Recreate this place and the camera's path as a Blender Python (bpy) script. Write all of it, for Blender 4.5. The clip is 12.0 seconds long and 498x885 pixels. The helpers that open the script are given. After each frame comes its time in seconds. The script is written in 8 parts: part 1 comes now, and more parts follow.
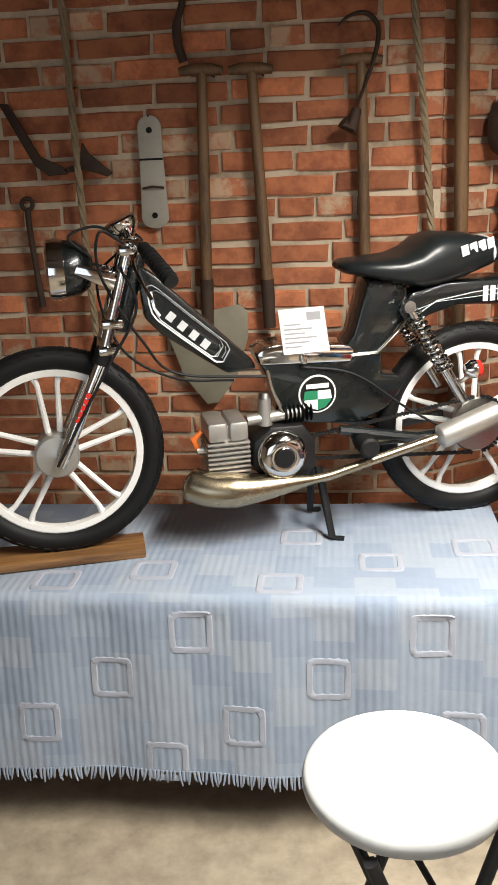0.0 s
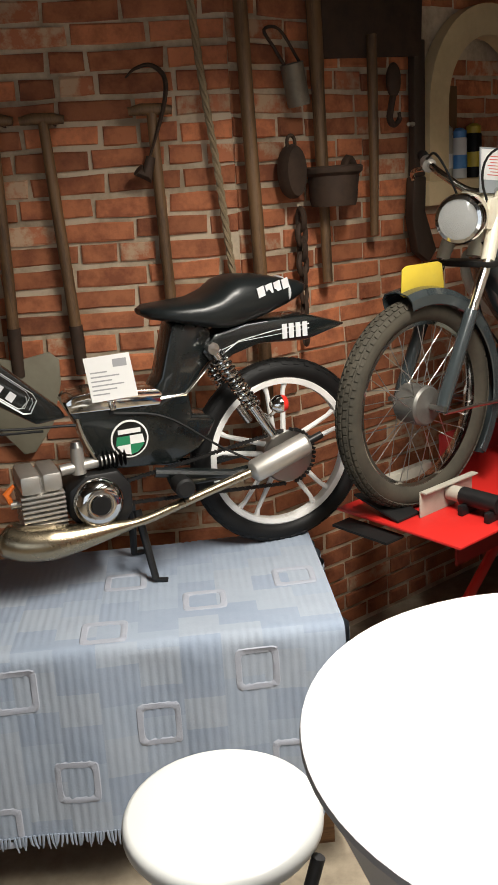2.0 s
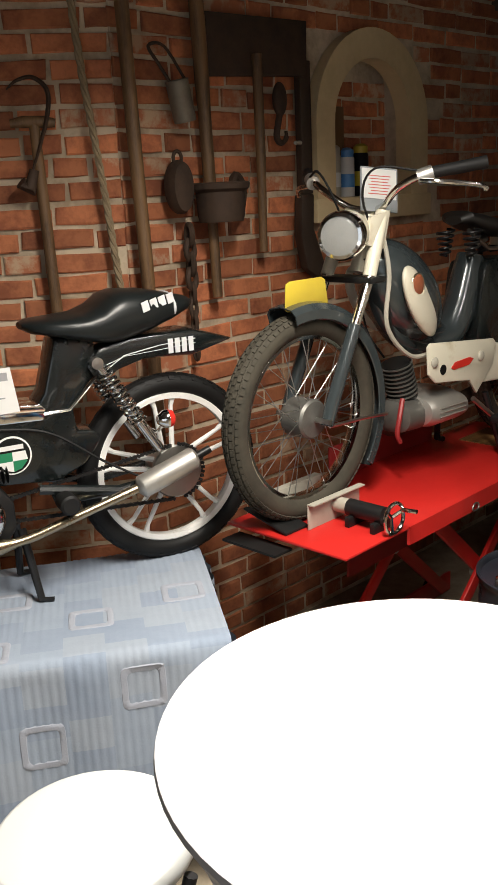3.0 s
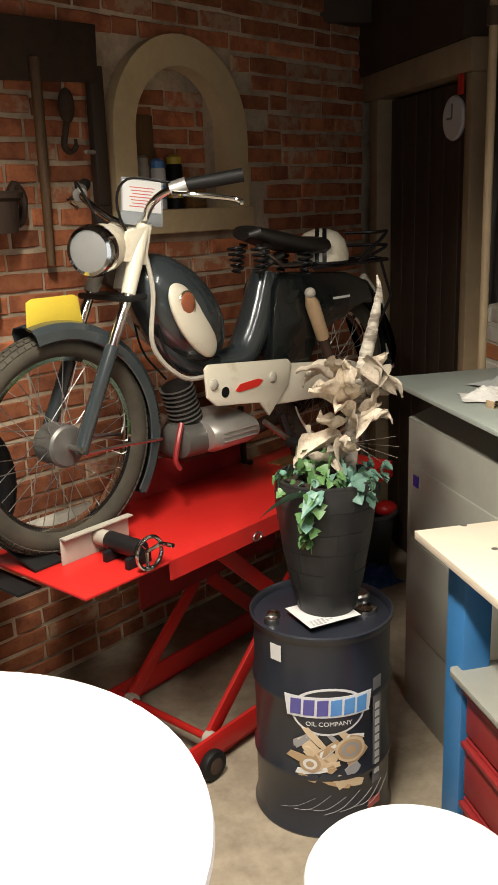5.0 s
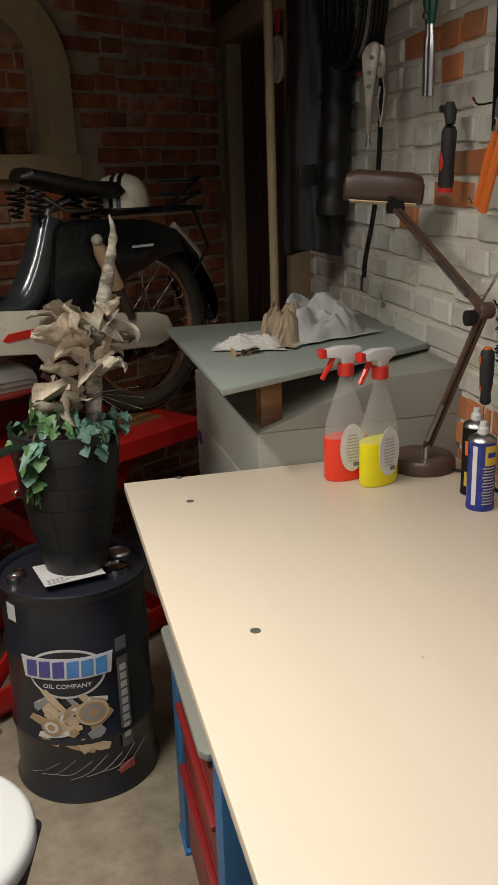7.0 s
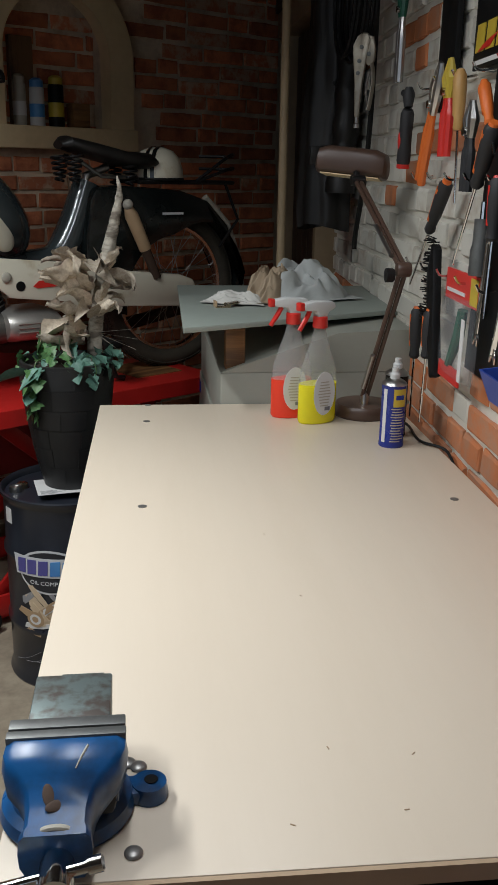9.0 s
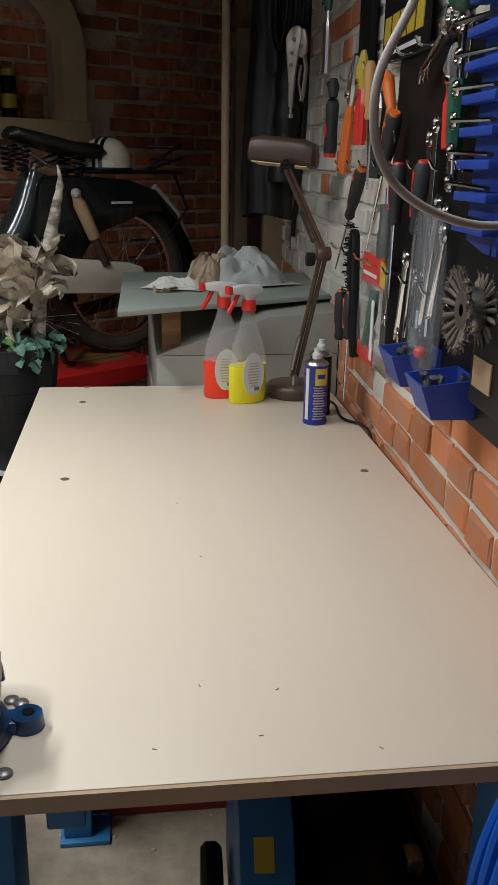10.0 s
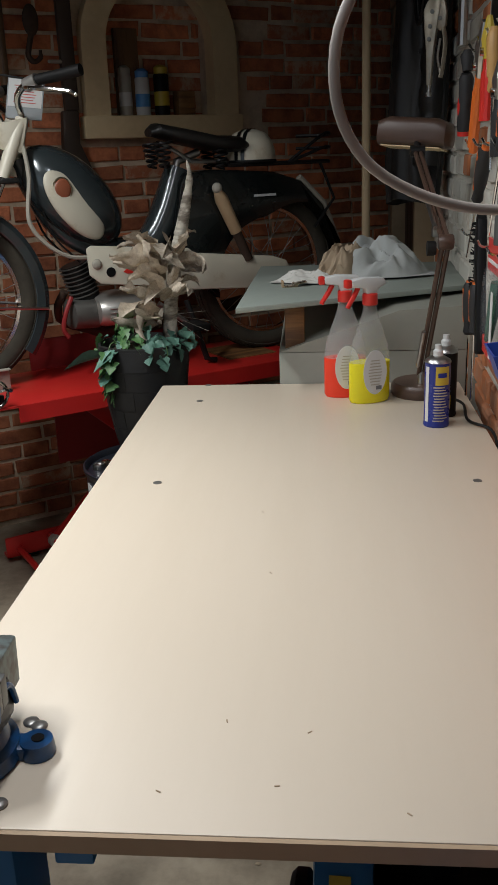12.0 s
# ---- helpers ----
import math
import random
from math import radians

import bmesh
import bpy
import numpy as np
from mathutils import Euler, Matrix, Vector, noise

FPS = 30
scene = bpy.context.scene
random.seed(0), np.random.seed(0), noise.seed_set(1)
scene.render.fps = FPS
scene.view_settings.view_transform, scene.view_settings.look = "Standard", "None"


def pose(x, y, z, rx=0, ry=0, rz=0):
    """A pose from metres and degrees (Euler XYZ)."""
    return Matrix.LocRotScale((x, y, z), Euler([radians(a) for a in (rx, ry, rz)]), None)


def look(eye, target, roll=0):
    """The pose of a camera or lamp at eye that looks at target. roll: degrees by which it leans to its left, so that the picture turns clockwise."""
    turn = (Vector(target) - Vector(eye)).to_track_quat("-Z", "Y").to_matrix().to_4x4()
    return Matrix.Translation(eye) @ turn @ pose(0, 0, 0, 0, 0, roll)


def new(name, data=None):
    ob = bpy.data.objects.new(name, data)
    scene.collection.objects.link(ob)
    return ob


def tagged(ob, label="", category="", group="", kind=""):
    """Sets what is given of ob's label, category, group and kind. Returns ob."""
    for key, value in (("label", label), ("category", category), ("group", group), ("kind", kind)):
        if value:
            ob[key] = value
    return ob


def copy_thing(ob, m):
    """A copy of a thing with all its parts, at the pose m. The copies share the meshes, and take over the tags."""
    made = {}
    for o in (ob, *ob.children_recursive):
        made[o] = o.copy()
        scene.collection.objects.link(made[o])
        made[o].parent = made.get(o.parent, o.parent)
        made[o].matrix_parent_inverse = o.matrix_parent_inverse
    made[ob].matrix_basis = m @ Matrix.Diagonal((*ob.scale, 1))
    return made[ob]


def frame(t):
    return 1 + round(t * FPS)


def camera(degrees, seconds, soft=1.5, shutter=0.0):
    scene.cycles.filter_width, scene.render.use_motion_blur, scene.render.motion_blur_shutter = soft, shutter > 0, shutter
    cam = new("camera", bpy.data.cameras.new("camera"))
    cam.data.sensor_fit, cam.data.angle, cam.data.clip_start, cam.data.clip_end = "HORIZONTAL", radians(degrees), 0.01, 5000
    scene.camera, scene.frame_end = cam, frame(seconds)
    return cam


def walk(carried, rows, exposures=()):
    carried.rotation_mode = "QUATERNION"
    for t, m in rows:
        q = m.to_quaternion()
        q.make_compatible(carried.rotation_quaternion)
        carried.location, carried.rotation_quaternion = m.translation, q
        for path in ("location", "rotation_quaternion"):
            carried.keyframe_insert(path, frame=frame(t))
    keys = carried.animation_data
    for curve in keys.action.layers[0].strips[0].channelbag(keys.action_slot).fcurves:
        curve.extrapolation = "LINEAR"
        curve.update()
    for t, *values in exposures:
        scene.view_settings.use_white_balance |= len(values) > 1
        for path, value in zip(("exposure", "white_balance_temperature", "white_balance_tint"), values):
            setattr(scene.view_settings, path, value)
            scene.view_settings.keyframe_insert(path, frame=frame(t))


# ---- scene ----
cam = camera(31.6, 12.0)
PATH = [
    (0, (0.26, -0.769, 1.632), (0.041, 1.12, 1.012), -2.5),
    (0.5, (0.27, -0.778, 1.638), (0.089, 1.12, 1.033), -2.8),
    (1, (0.297, -0.786, 1.652), (0.206, 1.122, 1.059), -3.3),
    (1.5, (0.318, -0.786, 1.657), (0.355, 1.127, 1.074), -3.5),
    (2, (0.341, -0.783, 1.663), (0.475, 1.129, 1.093), -3.7),
    (2.5, (0.381, -0.787, 1.661), (0.608, 1.121, 1.105), -3.5),
    (2.7, (0.385, -0.796, 1.654), (0.661, 1.107, 1.105), -3.2),
    (4.5, (0.753, -0.691, 1.66), (1.197, 1.182, 1.119), -2.0),
    (5, (0.912, -0.739, 1.638), (1.382, 1.132, 1.11), -1.9),
    (5.5, (1.107, -0.851, 1.623), (1.575, 1.021, 1.096), -1.9),
    (6, (1.251, -0.85, 1.58), (1.729, 1.011, 1.027), -2.1),
    (6.5, (1.403, -0.808, 1.571), (1.891, 1.046, 1.001), -1.4),
    (7, (1.551, -0.812, 1.539), (2.025, 1.039, 0.949), -1.8),
    (8.8, (1.830, -1.139, 1.468), (2.061, 0.757, 0.874), 0.5),
    (9, (1.838, -1.17, 1.472), (2.077, 0.725, 0.88), 1.1),
    (9.5, (1.884, -1.227, 1.469), (2.143, 0.662, 0.867), 1.1),
    (10, (1.946, -1.271, 1.465), (2.226, 0.614, 0.859), 1.1),
    (10.5, (1.971, -1.284, 1.453), (2.221, 0.603, 0.84), 0.6),
    (11, (1.986, -1.274, 1.426), (2.1, 0.624, 0.805), -0.8),
    (11.5, (2.021, -1.25, 1.418), (1.924, 0.649, 0.8), -1.5),
    (12, (2.115, -1.184, 1.461), (1.972, 0.711, 0.837), -2.1),
]
EXPOSURES = [(0, 0.1, 6400, 10), (0.5, 0.04, 6400, 10), (1.0, -0.24, 6450, 10), (2.0, -0.44, 6500, 10), (2.7, -0.46, 6600, 10), (4.5, -0.32, 6700, 11), (5.5, -0.38, 6900, 11), (6.5, -1.06, 6800, 11), (7.0, -1.42, 6500, 11), (9.0, -1.52, 5750, 8), (10.5, -1.48, 5850, 9), (11.5, -1.48, 5850, 9), (12, -1.52, 5850, 9)]
walk(cam, [(t, look(eye, target, roll)) for t, eye, target, roll in PATH], EXPOSURES)

import collections

# ---- light ----
world = bpy.data.worlds.new("world")
scene.world = world
world.use_nodes = True
world.node_tree.nodes["Background"].inputs[0].default_value = (0.62, 0.72, 0.9, 1)
world.node_tree.nodes["Background"].inputs[1].default_value = 0.05


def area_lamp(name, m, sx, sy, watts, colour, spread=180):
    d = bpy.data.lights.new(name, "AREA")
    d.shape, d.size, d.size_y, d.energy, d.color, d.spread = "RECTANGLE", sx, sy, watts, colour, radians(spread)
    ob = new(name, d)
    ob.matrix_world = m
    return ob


# unseen lamps: two ceiling battens, and an assumed daylight panel added behind the camera
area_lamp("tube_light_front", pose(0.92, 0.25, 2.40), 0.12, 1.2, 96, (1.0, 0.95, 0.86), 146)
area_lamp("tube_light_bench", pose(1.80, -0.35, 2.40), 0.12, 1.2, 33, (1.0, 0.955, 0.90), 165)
area_lamp("assumed_daylight", look((-0.4, -3.15, 1.35), (-0.1, 2.0, 1.1)), 2.2, 2.1, 22, (0.84, 0.92, 1.0))


# ---- materials ----
def material(name, c1, c2=None, rough=0.5, metal=0.0, scale=6.0, fine=60.0, bump=0.15, coat=0.0, rnd=0.0, stretch=(1, 1, 1), mixlo=0.35, mixhi=0.65, rvar=0.12, dist=0.002, spec=0.5):
    """Two colours mixed by a coarse and a fine noise, with relief and uneven gloss."""
    m = bpy.data.materials.new(name)
    m.use_nodes = True
    n, l = m.node_tree.nodes, m.node_tree.links
    b = n["Principled BSDF"]
    c2 = c2 or tuple(v * 0.7 for v in c1)
    tc = n.new("ShaderNodeTexCoord")
    mp = n.new("ShaderNodeMapping")
    mp.inputs["Scale"].default_value = stretch
    l.new(tc.outputs["Object"], mp.inputs["Vector"])
    vec = mp.outputs["Vector"]
    if rnd:
        oi = n.new("ShaderNodeObjectInfo")
        mul = n.new("ShaderNodeMath")
        mul.operation = "MULTIPLY"
        mul.inputs[1].default_value = 37.0
        l.new(oi.outputs["Random"], mul.inputs[0])
        add = n.new("ShaderNodeVectorMath")
        l.new(vec, add.inputs[0])
        l.new(mul.outputs[0], add.inputs[1])
        vec = add.outputs[0]
    n1 = n.new("ShaderNodeTexNoise")
    n1.inputs["Scale"].default_value, n1.inputs["Detail"].default_value, n1.inputs["Roughness"].default_value = scale, 6, 0.62
    n2 = n.new("ShaderNodeTexNoise")
    n2.inputs["Scale"].default_value, n2.inputs["Detail"].default_value = fine, 4
    l.new(vec, n1.inputs["Vector"])
    l.new(vec, n2.inputs["Vector"])
    mx = n.new("ShaderNodeMath")
    mx.operation = "MULTIPLY_ADD"
    mx.inputs[1].default_value = 0.12
    l.new(n2.outputs["Fac"], mx.inputs[0])
    sc = n.new("ShaderNodeMath")
    sc.operation = "MULTIPLY"
    sc.inputs[1].default_value = 0.7
    l.new(n1.outputs["Fac"], sc.inputs[0])
    l.new(sc.outputs[0], mx.inputs[2])
    rmp = n.new("ShaderNodeMapRange")
    rmp.inputs["From Min"].default_value, rmp.inputs["From Max"].default_value = mixlo, mixhi
    l.new(mx.outputs[0], rmp.inputs["Value"])
    mix = n.new("ShaderNodeMix")
    mix.data_type = "RGBA"
    mix.inputs["A"].default_value, mix.inputs["B"].default_value = (*c1, 1), (*c2, 1)
    l.new(rmp.outputs["Result"], mix.inputs["Factor"])
    col = mix.outputs["Result"]
    if rnd:
        hsv = n.new("ShaderNodeHueSaturation")
        rr = n.new("ShaderNodeMapRange")
        rr.inputs["To Min"].default_value, rr.inputs["To Max"].default_value = 1 - rnd, 1 + rnd
        l.new(oi.outputs["Random"], rr.inputs["Value"])
        l.new(rr.outputs["Result"], hsv.inputs["Value"])
        l.new(col, hsv.inputs["Color"])
        col = hsv.outputs["Color"]
    l.new(col, b.inputs["Base Color"])
    rg = n.new("ShaderNodeMapRange")
    rg.inputs["To Min"].default_value, rg.inputs["To Max"].default_value = max(0.02, rough - rvar), min(1, rough + rvar)
    l.new(mx.outputs[0], rg.inputs["Value"])
    l.new(rg.outputs["Result"], b.inputs["Roughness"])
    b.inputs["Metallic"].default_value = metal
    b.inputs["Specular IOR Level"].default_value = spec
    b.inputs["Coat Weight"].default_value = coat
    if bump:
        bp = n.new("ShaderNodeBump")
        bp.inputs["Strength"].default_value, bp.inputs["Distance"].default_value = bump, dist
        l.new(mx.outputs[0], bp.inputs["Height"])
        l.new(bp.outputs["Normal"], b.inputs["Normal"])
    return m


M = {}
M["mortar"] = material("mortar", (0.63, 0.515, 0.37), (0.36, 0.28, 0.19), 0.95, scale=5, fine=60, bump=0.7, dist=0.006, mixlo=0.35, mixhi=0.5)
M["brick"] = material("brick", (0.53, 0.185, 0.08), (0.31, 0.10, 0.047), 0.88, scale=12, fine=90, bump=0.7, rnd=0.38, mixlo=0.35, mixhi=0.5, dist=0.004)
M["brick_pale"] = material("brick_pale", (0.46, 0.16, 0.075), (0.54, 0.36, 0.23), 0.92, scale=16, fine=90, bump=0.6, rnd=0.25, mixlo=0.37, mixhi=0.47, dist=0.004)
M["brick_orange"] = material("brick_orange", (0.50, 0.175, 0.065), (0.42, 0.215, 0.125), 0.88, scale=12, fine=70, bump=0.6, rnd=0.25, mixlo=0.37, mixhi=0.5, dist=0.004)
M["limewash"] = material("limewash", (0.62, 0.60, 0.53), (0.43, 0.36, 0.28), 0.92, scale=8, fine=50, bump=0.5, rnd=0.12, mixlo=0.42, mixhi=0.56, dist=0.004)
M["mortar_light"] = material("mortar_light", (0.7, 0.67, 0.59), (0.52, 0.49, 0.42), 0.95, scale=6, fine=70, bump=0.6, dist=0.006)
M["concrete"] = material("concrete", (0.355, 0.298, 0.215), (0.235, 0.192, 0.138), 0.75, scale=13, fine=70, bump=0.5, mixlo=0.31, mixhi=0.54)
M["ceiling_wood"] = material("ceiling_wood", (0.07, 0.05, 0.035), (0.035, 0.025, 0.018), 0.85, scale=3, stretch=(1, 12, 1))
M["dark_wood"] = material("dark_wood", (0.055, 0.036, 0.024), (0.03, 0.02, 0.014), 0.6, scale=4, stretch=(1, 1, 0.15))
M["frame_cream"] = material("frame_cream", (0.70, 0.55, 0.32), (0.55, 0.42, 0.23), 0.5, scale=5, fine=40, bump=0.2)
M["door_frame"] = material("door_frame", (0.34, 0.255, 0.15), (0.22, 0.16, 0.095), 0.6, scale=6, fine=50, bump=0.3)
M["handle_wood"] = material("handle_wood", (0.18, 0.098, 0.042), (0.07, 0.038, 0.018), 0.6, scale=5, fine=80, stretch=(5, 5, 0.6), bump=0.35, mixlo=0.36, mixhi=0.5)
M["plank"] = material("plank", (0.26, 0.13, 0.045), (0.10, 0.046, 0.018), 0.5, scale=5, fine=50, stretch=(0.5, 6, 6), bump=0.3, mixlo=0.36, mixhi=0.5)
M["rust"] = material("rust", (0.065, 0.038, 0.024), (0.03, 0.021, 0.016), 0.78, metal=0.25, scale=14, fine=90, bump=0.6)
M["rope"] = material("rope", (0.30, 0.225, 0.135), (0.18, 0.13, 0.075), 0.95, scale=30, fine=200, bump=0.6)
M["zinc"] = material("zinc", (0.42, 0.395, 0.33), (0.31, 0.285, 0.23), 0.6, scale=9, bump=0.25)
M["white_plastic"] = material("white_plastic", (0.58, 0.59, 0.58), (0.55, 0.56, 0.55), 0.4, scale=2, bump=0.04)
M["white_cover"] = material("white_cover", (0.53, 0.53, 0.545), (0.5, 0.5, 0.515), 0.6, scale=2, fine=300, bump=0.05)
M["cloth_blue"] = material("cloth_blue", (0.26, 0.31, 0.39), (0.215, 0.265, 0.345), 1.0, scale=9, fine=220, bump=0.9, dist=0.004)
M["cloth_pale"] = material("cloth_pale", (0.31, 0.352, 0.415), (0.265, 0.305, 0.365), 1.0, scale=9, fine=220, bump=0.9, dist=0.004)
M["cloth_mid"] = material("cloth_mid", (0.29, 0.34, 0.415), (0.245, 0.295, 0.37), 1.0, scale=9, fine=220, bump=0.9, dist=0.004)
M["cloth_frame"] = material("cloth_frame", (0.335, 0.355, 0.41), (0.285, 0.31, 0.37), 1.0, scale=20, fine=220, bump=0.9, dist=0.004)
M["tyre"] = material("tyre", (0.006, 0.006, 0.006), (0.010, 0.0098, 0.0095), 0.6, scale=9, fine=90, bump=0.2, spec=0.25)
M["tyre_old"] = material("tyre_old", (0.055, 0.048, 0.035), (0.024, 0.022, 0.017), 0.85, scale=9, fine=80, bump=0.4, spec=0.3)
M["white_paint"] = material("white_paint", (0.80, 0.79, 0.76), (0.74, 0.73, 0.70), 0.3, scale=5, bump=0.03)
M["chrome"] = material("chrome", (0.75, 0.74, 0.72), (0.62, 0.6, 0.57), 0.12, 1.0, scale=10, bump=0.04, rvar=0.07)
M["steel"] = material("steel", (0.48, 0.47, 0.45), (0.36, 0.35, 0.33), 0.35, 1.0, scale=10, bump=0.08)
M["alu"] = material("alu", (0.52, 0.50, 0.46), (0.40, 0.38, 0.35), 0.45, 0.8, scale=10, bump=0.15)
M["bronze"] = material("bronze", (0.42, 0.35, 0.24), (0.30, 0.25, 0.18), 0.3, 1.0, scale=6, bump=0.08)
M["black_paint"] = material("black_paint", (0.007, 0.0095, 0.0095), (0.005, 0.007, 0.007), 0.28, scale=4, bump=0.02, coat=0.4)
M["dark_grey_paint"] = material("dark_grey_paint", (0.05, 0.062, 0.066), (0.034, 0.043, 0.046), 0.24, 0.3, scale=4, fine=50, bump=0.03, coat=0.6)
M["seat_vinyl"] = material("seat_vinyl", (0.010, 0.0125, 0.013), (0.007, 0.009, 0.009), 0.36, scale=8, fine=160, bump=0.12, spec=0.4)
M["black_rubber"] = material("black_rubber", (0.007, 0.007, 0.007), (0.012, 0.0115, 0.011), 0.62, scale=12, bump=0.15, spec=0.3)
M["black_steel"] = material("black_steel", (0.009, 0.009, 0.0095), (0.016, 0.0155, 0.015), 0.42, scale=10, bump=0.1, spec=0.35)
M["silver_line"] = material("silver_line", (0.66, 0.67, 0.68), (0.58, 0.59, 0.6), 0.35, scale=6, bump=0)
M["cream_paint"] = material("cream_paint", (0.66, 0.62, 0.50), (0.50, 0.42, 0.28), 0.35, scale=7, fine=70, bump=0.1, mixlo=0.46, mixhi=0.58)
M["red_paint"] = material("red_paint", (0.52, 0.02, 0.016), (0.42, 0.016, 0.014), 0.35, scale=3, fine=60, bump=0.08)
M["dark_red"] = material("dark_red", (0.27, 0.022, 0.022), (0.20, 0.016, 0.016), 0.45, scale=4, bump=0.06)
M["blue_paint"] = material("blue_paint", (0.035, 0.18, 0.42), (0.028, 0.14, 0.34), 0.45, scale=4, bump=0.08)
M["vise_blue"] = material("vise_blue", (0.012, 0.08, 0.235), (0.007, 0.03, 0.085), 0.32, scale=9, fine=60, bump=0.3, mixlo=0.36, mixhi=0.5)
M["bench_top"] = material("bench_top", (0.665, 0.575, 0.455), (0.64, 0.55, 0.43), 0.45, scale=3, fine=60, stretch=(0.5, 4, 1), bump=0.03)
M["bench_edge"] = material("bench_edge", (0.42, 0.31, 0.2), (0.33, 0.235, 0.145), 0.6, scale=5, fine=50, bump=0.15)
M["cabinet_grey"] = material("cabinet_grey", (0.305, 0.308, 0.265), (0.25, 0.25, 0.213), 0.45, scale=3, fine=50, bump=0.06)
M["lid_green"] = material("lid_green", (0.29, 0.325, 0.29), (0.24, 0.27, 0.245), 0.45, scale=3, fine=40, bump=0.06)
M["drum_black"] = material("drum_black", (0.02, 0.023, 0.032), (0.014, 0.016, 0.022), 0.32, scale=5, bump=0.04, coat=0.2)
M["pot_black"] = material("pot_black", (0.016, 0.016, 0.016), (0.03, 0.029, 0.027), 0.5, scale=9, fine=90, bump=0.3)
M["soil"] = material("soil", (0.03, 0.02, 0.013), (0.05, 0.035, 0.02), 1, scale=40, bump=1, dist=0.01)
M["leaf"] = material("leaf", (0.06, 0.17, 0.055), (0.2, 0.29, 0.10), 0.5, scale=14, fine=60, bump=0.2, rnd=0.3)
M["leaf_blue"] = material("leaf_blue", (0.09, 0.2, 0.15), (0.18, 0.31, 0.25), 0.5, scale=14, fine=60, bump=0.2, rnd=0.3)
M["dry_leaf"] = material("dry_leaf", (0.55, 0.48, 0.38), (0.30, 0.235, 0.165), 0.85, scale=16, fine=70, bump=0.5, rnd=0.3)
M["bark"] = material("bark", (0.50, 0.46, 0.38), (0.17, 0.145, 0.115), 0.9, scale=14, fine=80, stretch=(1, 1, 2.2), bump=0.9, dist=0.006, mixlo=0.36, mixhi=0.48)
M["paper"] = material("paper", (0.66, 0.655, 0.64), (0.6, 0.595, 0.58), 0.75, scale=4, bump=0.02)
M["ink"] = material("ink", (0.16, 0.16, 0.17), (0.2, 0.2, 0.2), 0.7, bump=0)
M["red_ink"] = material("red_ink", (0.55, 0.12, 0.1), (0.5, 0.12, 0.1), 0.7, bump=0)
M["grey_card"] = material("grey_card", (0.25, 0.27, 0.28), (0.22, 0.24, 0.25), 0.5, bump=0.02)
M["yellow"] = material("yellow", (0.56, 0.42, 0.04), (0.45, 0.33, 0.04), 0.45, scale=6, bump=0.04)
M["orange"] = material("orange", (0.72, 0.16, 0.02), (0.62, 0.13, 0.018), 0.45, bump=0.04)
M["red_plastic"] = material("red_plastic", (0.62, 0.03, 0.02), (0.55, 0.025, 0.018), 0.35, bump=0.03)
M["green"] = material("green", (0.02, 0.22, 0.10), (0.018, 0.18, 0.08), 0.4, bump=0.02)
M["green_dark"] = material("green_dark", (0.02, 0.10, 0.06), (0.016, 0.08, 0.05), 0.4, bump=0.05)
M["blue_bin"] = material("blue_bin", (0.025, 0.06, 0.34), (0.02, 0.05, 0.29), 0.4, bump=0.04)
M["blue_hose"] = material("blue_hose", (0.01, 0.11, 0.55), (0.008, 0.09, 0.46), 0.35, bump=0.05)
M["blue_label"] = material("blue_label", (0.015, 0.03, 0.24), (0.012, 0.025, 0.2), 0.3, bump=0.02)
M["sky_blue"] = material("sky_blue", (0.10, 0.30, 0.62), (0.06, 0.16, 0.5), 0.35, bump=0)
M["violet"] = material("violet", (0.10, 0.09, 0.32), (0.08, 0.08, 0.28), 0.35, bump=0)
M["tan"] = material("tan", (0.44, 0.31, 0.18), (0.30, 0.20, 0.11), 0.4, scale=8, fine=40, bump=0.02)
M["tan_light"] = material("tan_light", (0.60, 0.48, 0.33), (0.45, 0.33, 0.2), 0.4, scale=8, fine=40, bump=0.02)
M["brown_lamp"] = material("brown_lamp", (0.085, 0.05, 0.035), (0.065, 0.038, 0.028), 0.4, bump=0.04)
M["leather"] = material("leather", (0.009, 0.008, 0.007), (0.016, 0.014, 0.012), 0.5, scale=6, fine=70, bump=0.5, dist=0.004)
M["rag_grey"] = material("rag_grey", (0.44, 0.46, 0.45), (0.34, 0.35, 0.34), 0.95, scale=9, fine=120, bump=0.4)
M["rag_tan"] = material("rag_tan", (0.36, 0.28, 0.19), (0.26, 0.19, 0.12), 0.95, scale=9, fine=120, bump=0.4)
M["rag_white"] = material("rag_white", (0.58, 0.57, 0.53), (0.47, 0.46, 0.42), 0.95, scale=9, fine=120, bump=0.4)
M["board_black"] = material("board_black", (0.006, 0.006, 0.0065), (0.010, 0.010, 0.010), 0.55, bump=0.05, spec=0.2)
M["grip_grey"] = material("grip_grey", (0.02, 0.02, 0.022), (0.03, 0.03, 0.031), 0.6, bump=0.1)
M["bristle"] = material("bristle", (0.16, 0.13, 0.10), (0.09, 0.075, 0.06), 0.7, metal=0.3, bump=0.3)
M["hose_pale"] = material("hose_pale", (0.50, 0.45, 0.41), (0.42, 0.38, 0.35), 0.5, bump=0.05)
M["screw"] = material("screw", (0.33, 0.32, 0.30), (0.18, 0.17, 0.16), 0.4, 0.7, bump=0.1)
M["worn_steel"] = material("worn_steel", (0.17, 0.175, 0.17), (0.085, 0.085, 0.08), 0.5, 0.7, scale=18, fine=80, bump=0.3)
M["hub_dark"] = material("hub_dark", (0.17, 0.165, 0.15), (0.10, 0.095, 0.085), 0.5, 0.6, scale=12, fine=80, bump=0.3)
